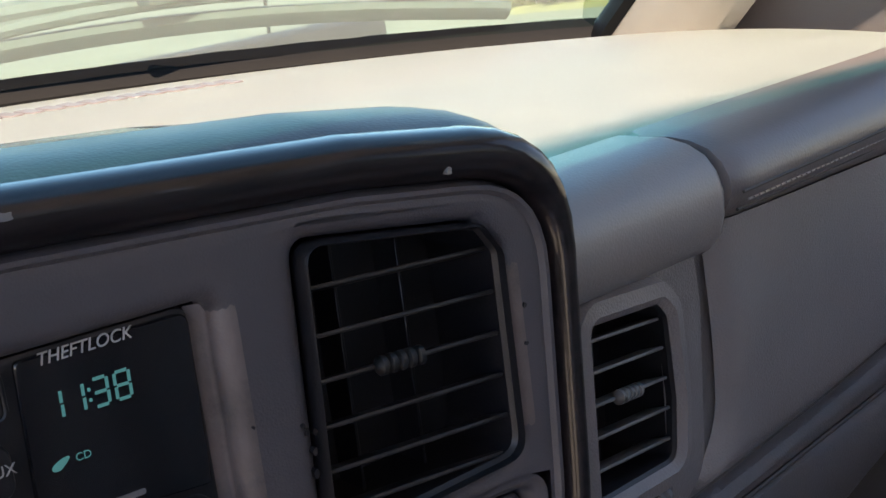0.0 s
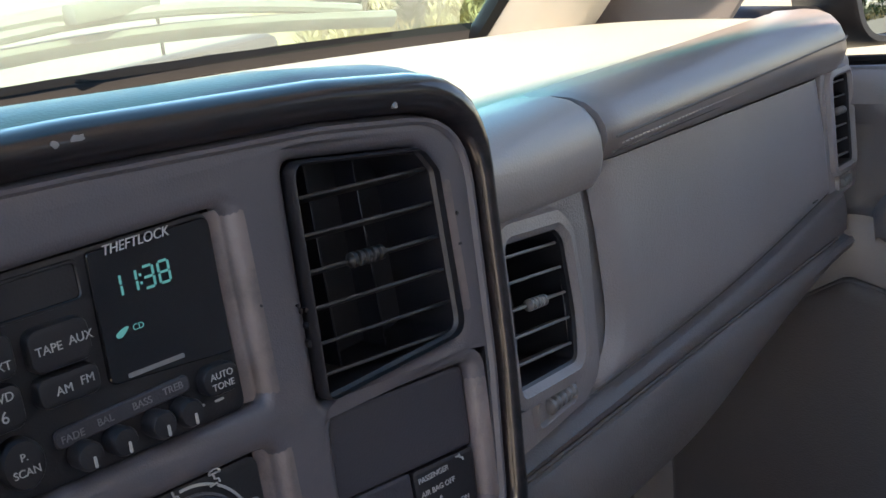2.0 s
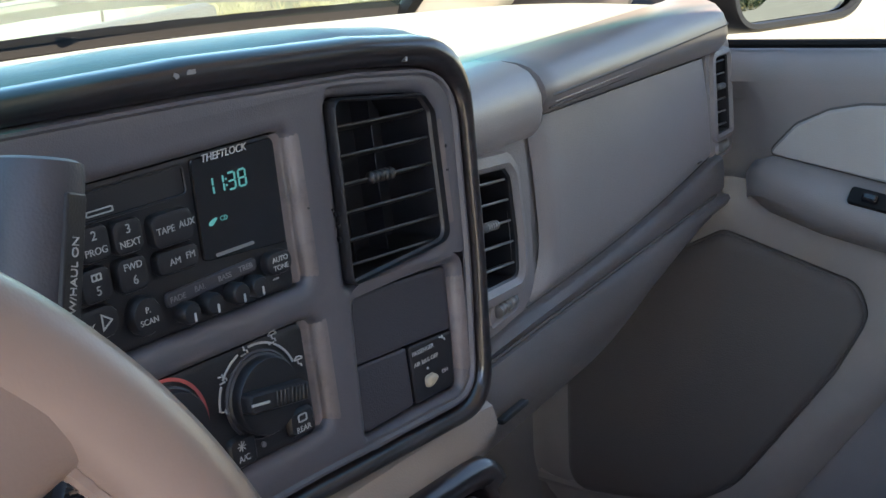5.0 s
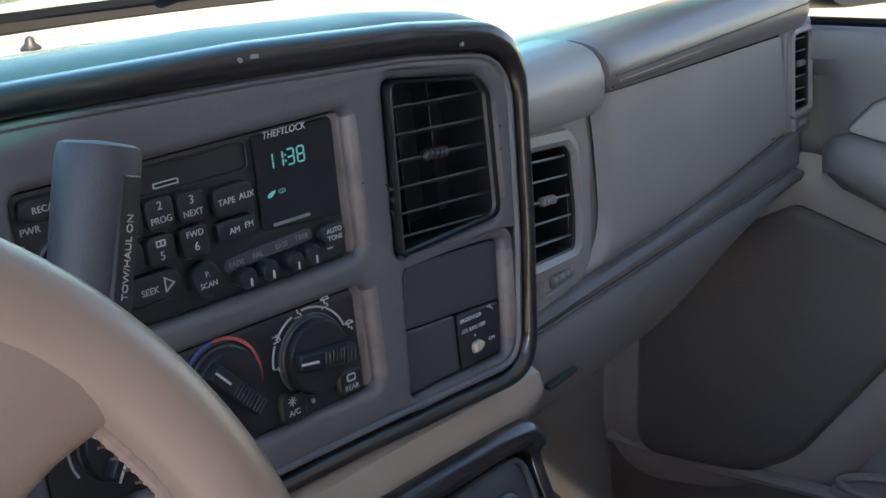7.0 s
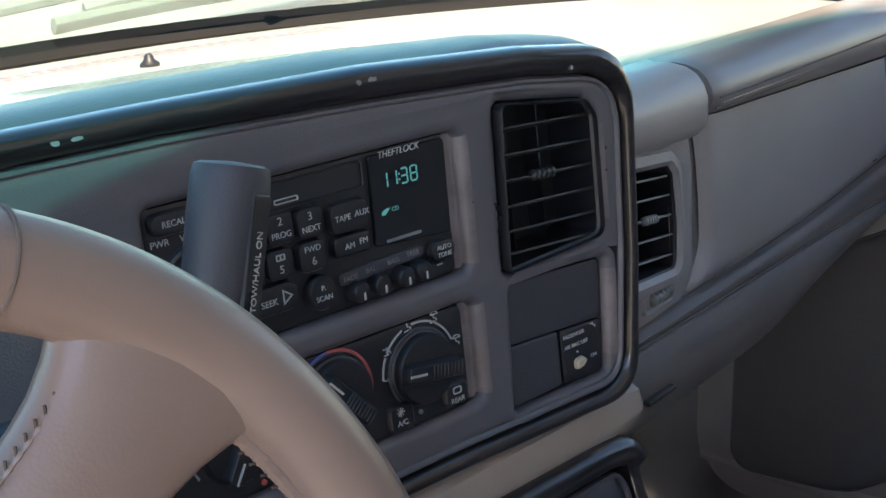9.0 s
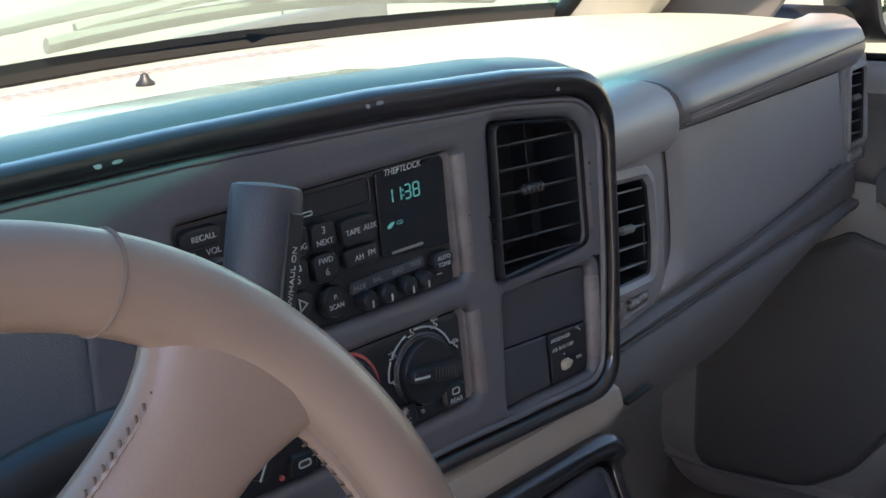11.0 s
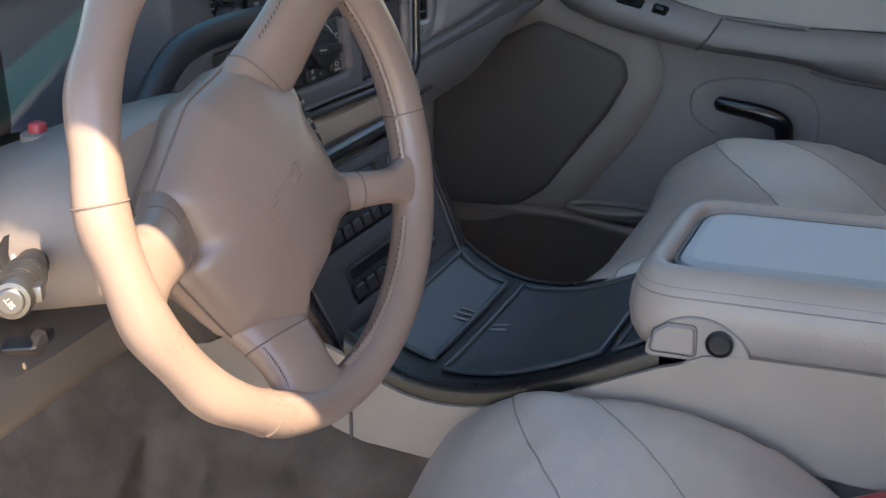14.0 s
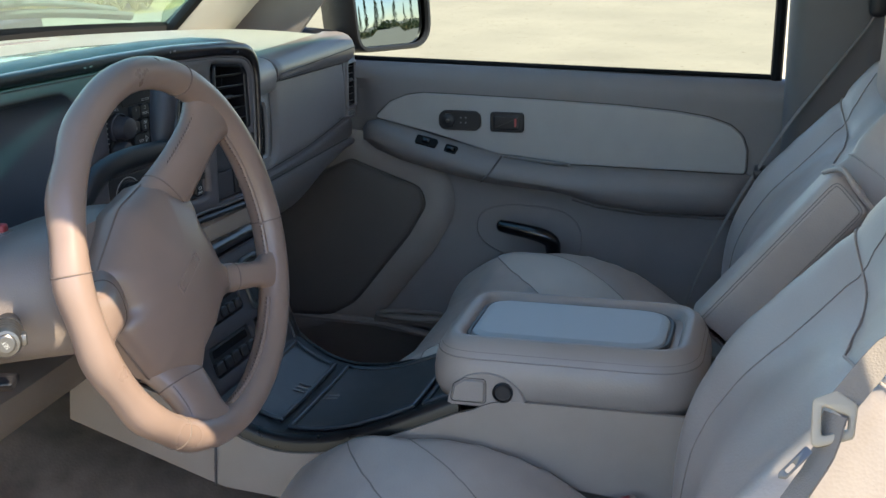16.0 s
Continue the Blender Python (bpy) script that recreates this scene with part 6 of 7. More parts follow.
def mm_rect(u0, v0, u1, v1, r, n=4):
    return rrect(u0 / 1000, v0 / 1000, u1 / 1000, v1 / 1000, r / 1000, n)


def key(name, parent, u0, v0, u1, v1, r, words, base=-0.002, high=0.0035, mat=None, size=6.0):
    k = part(name, dome(mm_rect(u0, v0, u1, v1, r), [(0, base - 0.004), (0.0, base + high * 0.6), (0.0006, base + high * 0.9), (0.0020, base + high)], STACK), mat or BLACK, parent)
    for text, u, v, s in words:
        part("marking", lettering(text, s / 1000 * 1.25, at(STACK, u / 1000, v / 1000, base + high + 0.0001), 0.0002), WHITEINK, k)
    return k


def build_radio():
    rd = thing("car_radio", "black car radio with teal clock display", "car radio", tuple(STACK @ Vector((-0.02, 0.03, 0))))
    part("face", plate([mm_rect(-112.3, -7.2, 68.8, 69.9, 4)], -0.05, -0.004, STACK, 0.0015), BLACK, rd, "black matt radio face")
    # display window
    disp = part("display", dome([(x / 1000, y / 1000) for x, y in rounded([(15.5, 20.5), (66.5, 16.5), (67.8, 68.3), (17.0, 68.3)], [3, 2, 4, 2])], [(0, -0.006), (0, -0.0025), (0.0005, -0.0020)], STACK), BLACKGLOSS, rd, "glossy black display window")
    part("theft_marking", lettering("THEFTLOCK", 0.0063, at(STACK, 0.0365, 0.0672, -0.0019, 0.5), 0.0002, shear=0.25, width=0.98), WHITEINK, disp)
    # seven segment clock
    seg = {"1": "bc", "3": "abgcd", "8": "abcdefg", "9": "abcdfg"}
    w, h = 0.0042, 0.0078
    places = {"a": (0, h, w, 0), "d": (0, 0, w, 0), "g": (0, h / 2, w, 0), "b": (w, h * 0.75, 0, h / 2), "c": (w, h * 0.25, 0, h / 2), "e": (0, h * 0.25, 0, h / 2), "f": (0, h * 0.75, 0, h / 2)}
    for ch, u in (("1", 0.0232), ("1", 0.0295), ("3", 0.0365), ("8", 0.0430)):
        for s in seg[ch]:
            x, y, lx, ly = places[s]
            cx, cy = (x + lx / 2, y) if lx else (x, y)
            hw, hh = (w * 0.40, 0.00045) if lx else (0.00045, h * 0.21)
            part("digit_segment", plate([[(cx - hw, cy - hh), (cx + hw, cy - hh), (cx + hw + 0.0001, cy + hh), (cx - hw + 0.0001, cy + hh)]], -0.0020, -0.0017, at(STACK, u, 0.0498, 0)), DIGITS, disp)
    for v in (0.0522, 0.0552):
        part("colon_dot", plate([mm_rect(35.0, v * 1000 - 0.5, 35.9, v * 1000 + 0.5, 0.2, 1)], -0.0020, -0.0017, STACK), DIGITS, disp)
    bm = plate([[(0.0240 + 0.0026 * math.cos(a) * (1 + 0.3 * math.sin(a)), 0.0375 + 0.0013 * math.sin(a) + 0.0011 * math.cos(a)) for a in [2 * math.pi * k / 14 for k in range(14)]]], -0.0020, -0.0017, STACK)
    lettering("CD", 0.0040, at(STACK, 0.0305, 0.0378, -0.0018), 0.0001, bm=bm)
    part("disc_symbol", bm, DIGITS, disp)
    part("maker_bar", plate([mm_rect(22.5, 21.0, 46, 22.7, 0.6, 2)], -0.0021, -0.0017, STACK), GREYINK, disp, "plain pale bar in place of writing")
    # tape slot
    slot = part("tape_slot", dome(mm_rect(-78, 53.5, 13.2, 67.0, 2.5), [(0, -0.0035), (0.0008, -0.0035), (0.0012, -0.010)], STACK), BLACKGLOSS, rd, "glossy black tape slot")
    part("slot_lip", tube([STACK @ Vector((x, y, -0.0035)) for x, y in mm_rect(-78, 53.5, 13.2, 67.0, 2.5)], 0.0007, 6, loop=True), BLACK, slot)
    part("slot_mark", plate([mm_rect(-41, 55.8, -27, 58.4, 0.6, 2), mm_rect(-40.5, 56.3, -27.5, 57.9, 0.4, 2)], -0.0040, -0.0030, STACK), WHITEINK, slot)
    key("key", rd, -110, 56.5, -86.8, 67.3, 4.5, (("RECALL", -97.5, 62, 4.2),))
    part("power_marking", lettering("PWR", 0.0058, at(STACK, -0.1045, 0.0525, -0.0038), 0.0002), WHITEINK, rd)
    part("volume_marking", lettering("VOL", 0.0058, at(STACK, -0.0895, 0.0525, -0.0038), 0.0002), WHITEINK, rd)
    part("volume_ring", lathe([(0.0172, -0.005), (0.0172, 0.001), (0.0160, 0.0018), (0.0150, -0.002)], 32, at(STACK, -0.091, 0.032, 0)), DARKBIN, rd)
    part("volume_knob", lathe([(0.0132, -0.004), (0.0135, 0.010), (0.0122, 0.0150), (0.009, 0.0162), (0.001, 0.0165)], 30, at(STACK, -0.091, 0.032, 0)), DARKBIN, rd, "round black volume knob")
    part("tuning_ring", lathe([(0.0138, -0.005), (0.0138, 0.0), (0.0128, 0.0008), (0.0120, -0.002)], 32, at(STACK, -0.0965, 0.0055, 0)), BLACK, rd)
    part("tuning_knob", lathe([(0.0108, -0.004), (0.0110, 0.010), (0.0100, 0.0138), (0.007, 0.0150), (0.001, 0.0152)], 30, at(STACK, -0.0965, 0.0055, 0)), DARKBIN, rd, "round black tuning knob")
    for k, v in enumerate((0.045, 0.039, 0.033, 0.027, 0.021, 0.015, 0.009)):
        part("edge_mark", plate([rrect(-0.1112, v, -0.1085 + 0.0008 * (k % 3), v + 0.0018, 0.0005, 2)], -0.0041, -0.0036, STACK), WHITEINK, rd)
    key("key", rd, -68, 37.0, -51.5, 53.2, 4, (("1", -59.7, 48.5, 5.6),))
    key("key", rd, -50.0, 37.2, -34.4, 53.0, 4, (("2", -42.4, 48.8, 5.8), ("PROG", -42.4, 42.0, 4.4)))
    key("key", rd, -32.6, 36.4, -17.0, 51.8, 4, (("3", -24.8, 47.4, 5.8), ("NEXT", -24.8, 41.0, 4.4)))
    key("key", rd, -70, 20.0, -54.0, 35.0, 4, (("4", -62, 26, 5.8),))
    k5 = key("key", rd, -52.6, 20.2, -37.2, 35.4, 4, (("5", -44.8, 25.2, 5.8),))
    part("tape_mark", plate([mm_rect(-47.5, 29.8, -42.3, 33.0, 0.3, 1), mm_rect(-46.9, 30.4, -45.3, 32.4, 0.6, 2), mm_rect(-44.6, 30.4, -43.0, 32.4, 0.6, 2)], 0.0013, 0.0019, STACK), WHITEINK, k5)
    key("key", rd, -33.8, 19.2, -17.8, 34.9, 4, (("FWD", -25.8, 31.0, 4.4), ("6", -25.6, 24.6, 5.8)))
    k = key("key", rd, -12.4, 33.6, 10.7, 49.4, 4.5, (("TAPE", -5.4, 41.5, 4.4), ("AUX", 6.6, 42.0, 4.4)))
    key("key", rd, -12.6, 21.3, 10.8, 32.4, 3.5, (("AM", -3.2, 26.6, 4.4), ("FM", 5.6, 27.4, 4.4)))
    sk = key("key", rd, -68, 4.0, -36.8, 18.6, 6.5, (("SEEK", -54.5, 10.4, 4.6),))
    tri = [(-46.5, 7.6), (-40.6, 11.6), (-46.5, 15.6)]
    part("arrow_mark", plate([[(x / 1000, y / 1000) for x, y in tri], [(x / 1000, y / 1000) for x, y in ((-45.8, 8.9), (-41.9, 11.6), (-45.8, 14.3))]], 0.0013, 0.0019, STACK), WHITEINK, sk)
    ps = part("key", lathe([(0.0082, -0.004), (0.0082, 0.0005), (0.0072, 0.0022), (0.001, 0.0026)], 26, at(STACK, -0.0231, 0.0072, 0) @ Matrix.Diagonal((1.0, 1.12, 1, 1))), BLACK, rd)
    part("marking", lettering("P.", 0.0048, at(STACK, -0.0231, 0.0100, 0.0027), 0.0002), WHITEINK, ps)
    part("marking", lettering("SCAN", 0.0048, at(STACK, -0.0231, 0.0048, 0.0027), 0.0002), WHITEINK, ps)
    strip = part("label_strip", dome([(x / 1000, y / 1000) for x, y in rounded([(-9, 5.5), (46, 8.2), (46, 14.5), (-9, 12.5)], 2.5)], [(0, -0.006), (0, -0.0028), (0.0006, -0.0022)], STACK), DARKBIN, rd)
    for text, u, v in (("FADE", -2.6, 8.9), ("BAL", 10.4, 9.9), ("BASS", 25.5, 10.6), ("TREB", 38.6, 11.4)):
        part("marking", lettering(text, 0.0048, at(STACK, u / 1000, v / 1000, -0.0021, 1.5), 0.0002), GREYINK, strip)
    for u, v in ((-0.6, 0.8), (13.2, 0.9), (29.2, 0.9), (41.0, 1.0)):
        kn = part("tone_knob", lathe([(0.0052, -0.005), (0.0055, 0.0025), (0.0045, 0.0042), (0.0008, 0.0045)], 20, at(STACK, u / 1000, v / 1000 + 0.0008, 0)), BLACK, rd, "small black tone knob")
        part("pointer", plate([mm_rect(u + 0.2, v - 3.4, u + 1.3, v + 0.8, 0.3, 1)], 0.0043, 0.0048, STACK), WHITEINK, kn)
        part("bracket_mark", plate([arc(0.0072, -40, 20, 6, u / 1000, v / 1000) + arc(0.0064, 20, -40, 6, u / 1000, v / 1000)], -0.0041, -0.0036, STACK), WHITEINK, rd)
    part("marking", plate([mm_rect(47.5, 0.0, 51.0, 0.9, 0.3, 1)], -0.0041, -0.0036, STACK), WHITEINK, rd)
    part("marking", plate([mm_rect(55.5, -0.4, 59.5, 0.5, 0.3, 1)], -0.0041, -0.0036, STACK), WHITEINK, rd)
    key("key", rd, 49.4, 3.0, 65.4, 14.6, 5.0, (("AUTO", 57.4, 10.6, 3.6), ("TONE", 57.4, 6.6, 3.6)))


build_radio()


def person_mark(u, v, s, bm, kind):
    """A small airflow pictogram made of plain strokes."""
    m = at(STACK, u / 1000, v / 1000, -0.0016)
    s /= 1000
    tube([m @ Vector(p) for p in ((-0.2 * s, 0.5 * s, 0), (-0.1 * s, -0.1 * s, 0), (0.35 * s, -0.2 * s, 0), (0.45 * s, -0.6 * s, 0))], 0.00045, 4, bm=bm)
    if kind in (0, 1):
        tube([m @ Vector(p) for p in ((-0.9 * s, 0.3 * s, 0), (-0.4 * s, 0.2 * s, 0))], 0.00045, 4, bm=bm)
    if kind in (1, 2, 3):
        tube([m @ Vector(p) for p in ((-0.8 * s, -0.7 * s, 0), (0.1 * s, -0.6 * s, 0))], 0.00045, 4, bm=bm)
    if kind in (3, 4):
        tube([m @ Vector((0.7 * s * math.cos(a), 0.5 * s + 0.45 * s * math.sin(a), 0)) for a in [math.pi * k / 7 for k in range(8)]], 0.00045, 4, bm=bm)
        tube([m @ Vector(p) for p in ((-0.7 * s, 0.5 * s, 0), (0.7 * s, 0.5 * s, 0))], 0.00045, 4, bm=bm)
    return bm


def dial(parent, u, v, r, angle, name="dial"):
    kn = part(name, lathe([(r * 1.06, -0.006), (r * 1.06, -0.001), (r, 0.0), (r, 0.004), (r * 0.95, 0.0055), (0.001, 0.006)], 40, at(STACK, u, v, 0)), BLACK, parent, "round black climate dial")
    m = at(STACK, u, v, 0.0055, angle)
    part("grip", dome(rrect(-r * 0.95, -r * 0.27, r * 1.04, r * 0.27, r * 0.14, 4), [(0, 0), (0.0004, 0.0050), (0.0014, 0.0066)], m), BLACK, kn)
    for k in range(9):
        part("grip_rib", box(-r * 0.10 + r * 0.125 * k, 0, 0.0068, r * 0.05, r * 0.42, 0.0012, 0.0004, 1, m=m), SLAT, kn)
    part("pointer", box(-r * 0.64, 0, 0.0070, r * 0.58, 0.0013, 0.0008, 0.0002, 1, m=m), WHITEINK, kn)
    return kn


def build_climate():
    cl = thing("climate_control", "black climate control panel with round dials", "climate control", tuple(STACK @ Vector((-0.02, -0.05, 0))))
    part("face", plate([mm_rect(-119.6, -83.2, 67.5, -24.8, 5)], -0.05, -0.0025, STACK, 0.0015), BLACK, cl, "black matt panel face")
    mu, mv = 0.0348, -0.0513
    dial(cl, mu, mv, 0.0195, -8)
    part("dial_ring", lathe([(0.0218, -0.004), (0.0222, -0.0015), (0.0212, -0.0008), (0.0206, -0.002)], 40, at(STACK, mu, mv, 0)), DARKBIN, cl)
    bm = bmesh.new()
    for a0, a1 in ((152, 180), (112, 146), (62, 96), (20, 58)):
        band(0.0245, 0.0256, a0, a1, STACK, -0.0026, -0.0020, 10, mu, mv, bm=bm)
    part("scale", bm, WHITEINK, cl)
    for kind, (u, v) in enumerate(((13.0, -52.5), (14.5, -35.5), (29.5, -24.6 - 2), (47.5, -26.8), (61.5, -44.5))):
        part("airflow_mark", person_mark(u, v, 3.6, bmesh.new(), kind), WHITEINK, cl)
    tu, tv = -0.0215, -0.0485
    dial(cl, tu, tv, 0.0195, -48)
    part("warm_scale", band(0.0226, 0.0243, -15, 95, STACK, -0.0026, -0.0019, 20, tu, tv), REDINK, cl, "red warm scale")
    part("cool_scale", band(0.0226, 0.0243, 95, 205, STACK, -0.0026, -0.0019, 20, tu, tv), BLUEINK, cl, "blue cool scale")
    dial(cl, -0.0840, -0.0525, 0.0195, 60)
    part("scale", band(0.0235, 0.0247, 30, 210, STACK, -0.0026, -0.0020, 20, -0.084, -0.0525), WHITEINK, cl)
    rear = part("key", dome(mm_rect(47.5, -80.5, 65.5, -66.5, 4), [(0, -0.004), (0.0004, -0.001), (0.0018, 0.0004)], STACK), BLACK, cl)
    part("marking", lettering("REAR", 0.0052, at(STACK, 0.0565, -0.0770, 0.0005), 0.0002), WHITEINK, rear)
    part("defrost_mark", plate([mm_rect(53.5, -73.4, 59.5, -69.2, 1, 2), mm_rect(54.2, -72.7, 58.8, -69.9, 0.7, 2)], 0.0003, 0.0009, STACK), WHITEINK, rear)
    ac = part("key", dome(mm_rect(8.5, -82.5, 26.5, -66.0, 4), [(0, -0.004), (0.0004, -0.001), (0.0018, 0.0004)], STACK), BLACK, cl)
    part("marking", lettering("A/C", 0.0055, at(STACK, 0.0172, -0.0772, 0.0005), 0.0002), WHITEINK, ac)
    bm = bmesh.new()
    for k in range(4):
        a = math.pi * k / 4
        tube([STACK @ Vector((0.0165 + 0.0026 * math.cos(a) * s, -0.0708 + 0.0026 * math.sin(a) * s, 0.0006)) for s in (-1, 1)], 0.0003, 4, bm=bm)
    part("snow_mark", bm, WHITEINK, ac)
    part("indicator", lathe([(0.0014, -0.003), (0.0014, -0.0012), (0.0004, -0.0008)], 12, at(STACK, 0.0316, -0.0762, 0)), GREYINK, cl)
    rc = part("key", dome(mm_rect(-66.5, -82.5, -46.5, -68.0, 5), [(0, -0.004), (0.0004, -0.001), (0.0018, 0.0004)], STACK), BLACK, cl)
    part("recirculate_mark", plate([mm_rect(-60.5, -77.0, -52.0, -72.6, 1.6, 3), mm_rect(-59.6, -76.2, -52.9, -73.4, 1.2, 3)], 0.0003, 0.0009, STACK), WHITEINK, rc)
    part("indicator", lathe([(0.0016, -0.003), (0.0016, -0.0012), (0.0004, -0.0008)], 12, at(STACK, -0.0705, -0.0785, 0)), REDINK, cl)


build_climate()


def build_vent(name, label, m, outline, slats, vanes, knob, frame_w, mat, slat_mat, lever=None, deep=0.035, lean=0.0, knob_at=0.004):
    """An air outlet: rim, dark well, slats across, upright vanes behind, and a ribbed finger knob."""
    v = thing(name, label, "air vent", tuple(m.translation))
    rows = [(-frame_w, -0.002), (-frame_w * 0.8, 0.004), (-frame_w * 0.3, 0.0052), (0.0, 0.002), (0.0012, -deep)]
    part("rim", dome(outline, rows[:-1], m, top=False), mat, v)
    part("well_wall", dome(outline, [(-0.0004, 0.0015), (0.0010, 0.0), (0.0012, -deep)], m, top=False), BLACK, v)
    part("well", plate([inset(outline, -0.001)], -deep - 0.004, -deep, m), BLACK, v)
    us, vs = [p[0] for p in outline], [p[1] for p in outline]

    def span(y):
        xs = []
        n = len(outline)
        for i in range(n):
            a, b = outline[i], outline[(i + 1) % n]
            if (a[1] - y) * (b[1] - y) <= 0 and a[1] != b[1]:
                xs.append(a[0] + (b[0] - a[0]) * (y - a[1]) / (b[1] - a[1]))
        return min(xs), max(xs)

    y0, y1 = min(vs), max(vs)
    for k in range(vanes):
        x = min(us) + (max(us) - min(us)) * (k + 1) / (vanes + 1)
        part("vane", box(x, (y0 + y1) / 2, -deep * 0.72, 0.0012, (y1 - y0) * 0.94, deep * 0.4, 0.0003, 1, m=m), BLACK, v)
    for k, y in enumerate(slats):
        a, b = span(y)
        L = (b - a) - 0.002
        tilt = Matrix.Translation(((a + b) / 2, y, -0.007)) @ Matrix.Rotation(radians(lean), 4, "Z") @ Matrix.Rotation(radians(-17), 4, "X")
        s = part("slat", box(0, 0, 0, L, 0.0016, 0.013, 0.0006, 2, m=m @ tilt), slat_mat, v)
        if k == knob:
            prof = []
            for q in range(5):
                c = -0.0078 + 0.0036 * q
                prof += [(0.0020, c - 0.0017), (0.0033, c - 0.0009), (0.0033, c + 0.0009), (0.0020, c + 0.0017)]
            kn = lathe([(0.001, -0.0102)] + prof + [(0.001, 0.0090)], 14, m @ tilt @ Matrix.Translation((knob_at, 0, 0.0068)) @ Matrix.Rotation(radians(90), 4, "Y"))
            part("finger_knob", kn, slat_mat, s, "ribbed finger knob")
    if lever is not None:
        u0, v0, u1, v1 = lever
        well = part("dial_slot", dome(rrect(u0, v0, u1, v1, min(u1 - u0, v1 - v0) * 0.3), [(-0.002, 0.0), (-0.001, 0.003), (0, 0.002), (0.001, -0.006)], m), mat, v)
        w = u1 - u0
        kn = []
        for q in range(5):
            c = u0 + w * (0.35 + 0.14 * q)
            kn += [((v1 - v0) * 0.20, c - w * 0.06), ((v1 - v0) * 0.36, c - w * 0.03), ((v1 - v0) * 0.36, c + w * 0.03), ((v1 - v0) * 0.20, c + w * 0.06)]
        part("thumb_wheel", lathe(kn, 14, m @ Matrix.Translation((0, (v0 + v1) / 2, 0.001)) @ Matrix.Rotation(radians(90), 4, "Y")), AUXSLAT, well)
    return v


vent = rounded([(0.1012, -0.0155), (0.1775, -0.0116), (0.1775, 0.0592), (0.1708, 0.0690), (0.1050, 0.0785)], [0.004, 0.008, 0.006, 0.006, 0.006])
build_vent("centre_vent", "dark centre air vent with thin slats", STACK, vent, (-0.0105, 0.0022, 0.0166, 0.0312, 0.0456, 0.0606), 2, 3, 0.0012, BLACK, SLAT, lean=-3.4, knob_at=-0.004)
build_vent("side_vent", "grey air vent beside the glove box", AUXF, AUX_OUT, (-0.0210, -0.0065, 0.0080, 0.0225, 0.0365), 1, 2, 0.0125, PANEL, AUXSLAT, (-0.030, -0.0525, 0.012, -0.0405), lean=-8.0, knob_at=-0.002)
build_vent("side_vent", "narrow grey air vent by the passenger door", RVF, RV_OUT, (-0.033, -0.0205, -0.008, 0.0045, 0.017, 0.0295), 1, 3, 0.008, PANEL, AUXSLAT, (-0.013, -0.059, 0.017, -0.0475), lean=-4.0)


def build_bin():
    b = thing("storage_cover", "charcoal stack cover panels beside a switch", "cover", tuple(STACK @ Vector((0.14, -0.06, 0))))
    out = [(x / 1000, y / 1000) for x, y in rounded([(101.0, -61.0), (178.0, -64.8), (180.0, -28.8), (104.8, -24.8)], [2.2, 2.2, 4, 8])]
    part("upper_panel", dome(out, [(0, -0.012), (0, -0.005), (0.0012, -0.0042)], STACK), DARKBIN, b)
    out = [(x / 1000, y / 1000) for x, y in rounded([(100.8, -99.0), (141.2, -97.4), (141.0, -64.0), (101.0, -62.0)], [4, 2.2, 2.2, 2.2])]
    part("lower_panel", dome(out, [(0, -0.012), (0, -0.005), (0.0012, -0.0042)], STACK), DARKBIN, b)
    sw = thing("airbag_switch", "black passenger air bag switch with cream key slot", "switch", tuple(STACK @ Vector((0.157, -0.078, 0))))
    out = [(x / 1000, y / 1000) for x, y in rounded([(142.4, -97.4), (175.2, -97.8), (177.8, -65.8), (142.0, -64.2)], [2.2, 4, 2.2, 2.2])]
    part("plate", dome(out, [(0, -0.012), (0, -0.004), (0.0012, -0.0032)], STACK), BLACK, sw)
    part("marking", lettering("PASSENGER", 0.0043, at(STACK, 0.1525, -0.0690, -0.0031, 0), 0.0002), WHITEINK, sw)
    part("marking", lettering("AIR BAG OFF", 0.0043, at(STACK, 0.1540, -0.0755, -0.0031, 0), 0.0002), WHITEINK, sw)
    bm = bmesh.new()
    person_mark(168, -66.5, 3.0, bm, 0)
    part("airbag_mark", bm, WHITEINK, sw)
    part("lamp_dot", lathe([(0.0007, -0.004), (0.0007, -0.0028), (0.0002, -0.0027)], 8, at(STACK, 0.1545, -0.0802, 0)), WHITEINK, sw)
    part("key_slot", dome([(x / 1000, y / 1000) for x, y in rounded([(150.8, -91.5), (157.5, -90.0), (161.5, -86.5), (157.5, -83.4), (150.8, -84.0)], [3, 2, 2, 2, 3])], [(0, -0.004), (0.0004, -0.0012), (0.0018, 0.0)], STACK), CREAM, sw, "cream key slot")
    part("marking", lettering("ON", 0.0040, at(STACK, 0.1680, -0.0862, -0.0031, 0), 0.0002), WHITEINK, sw)


build_bin()


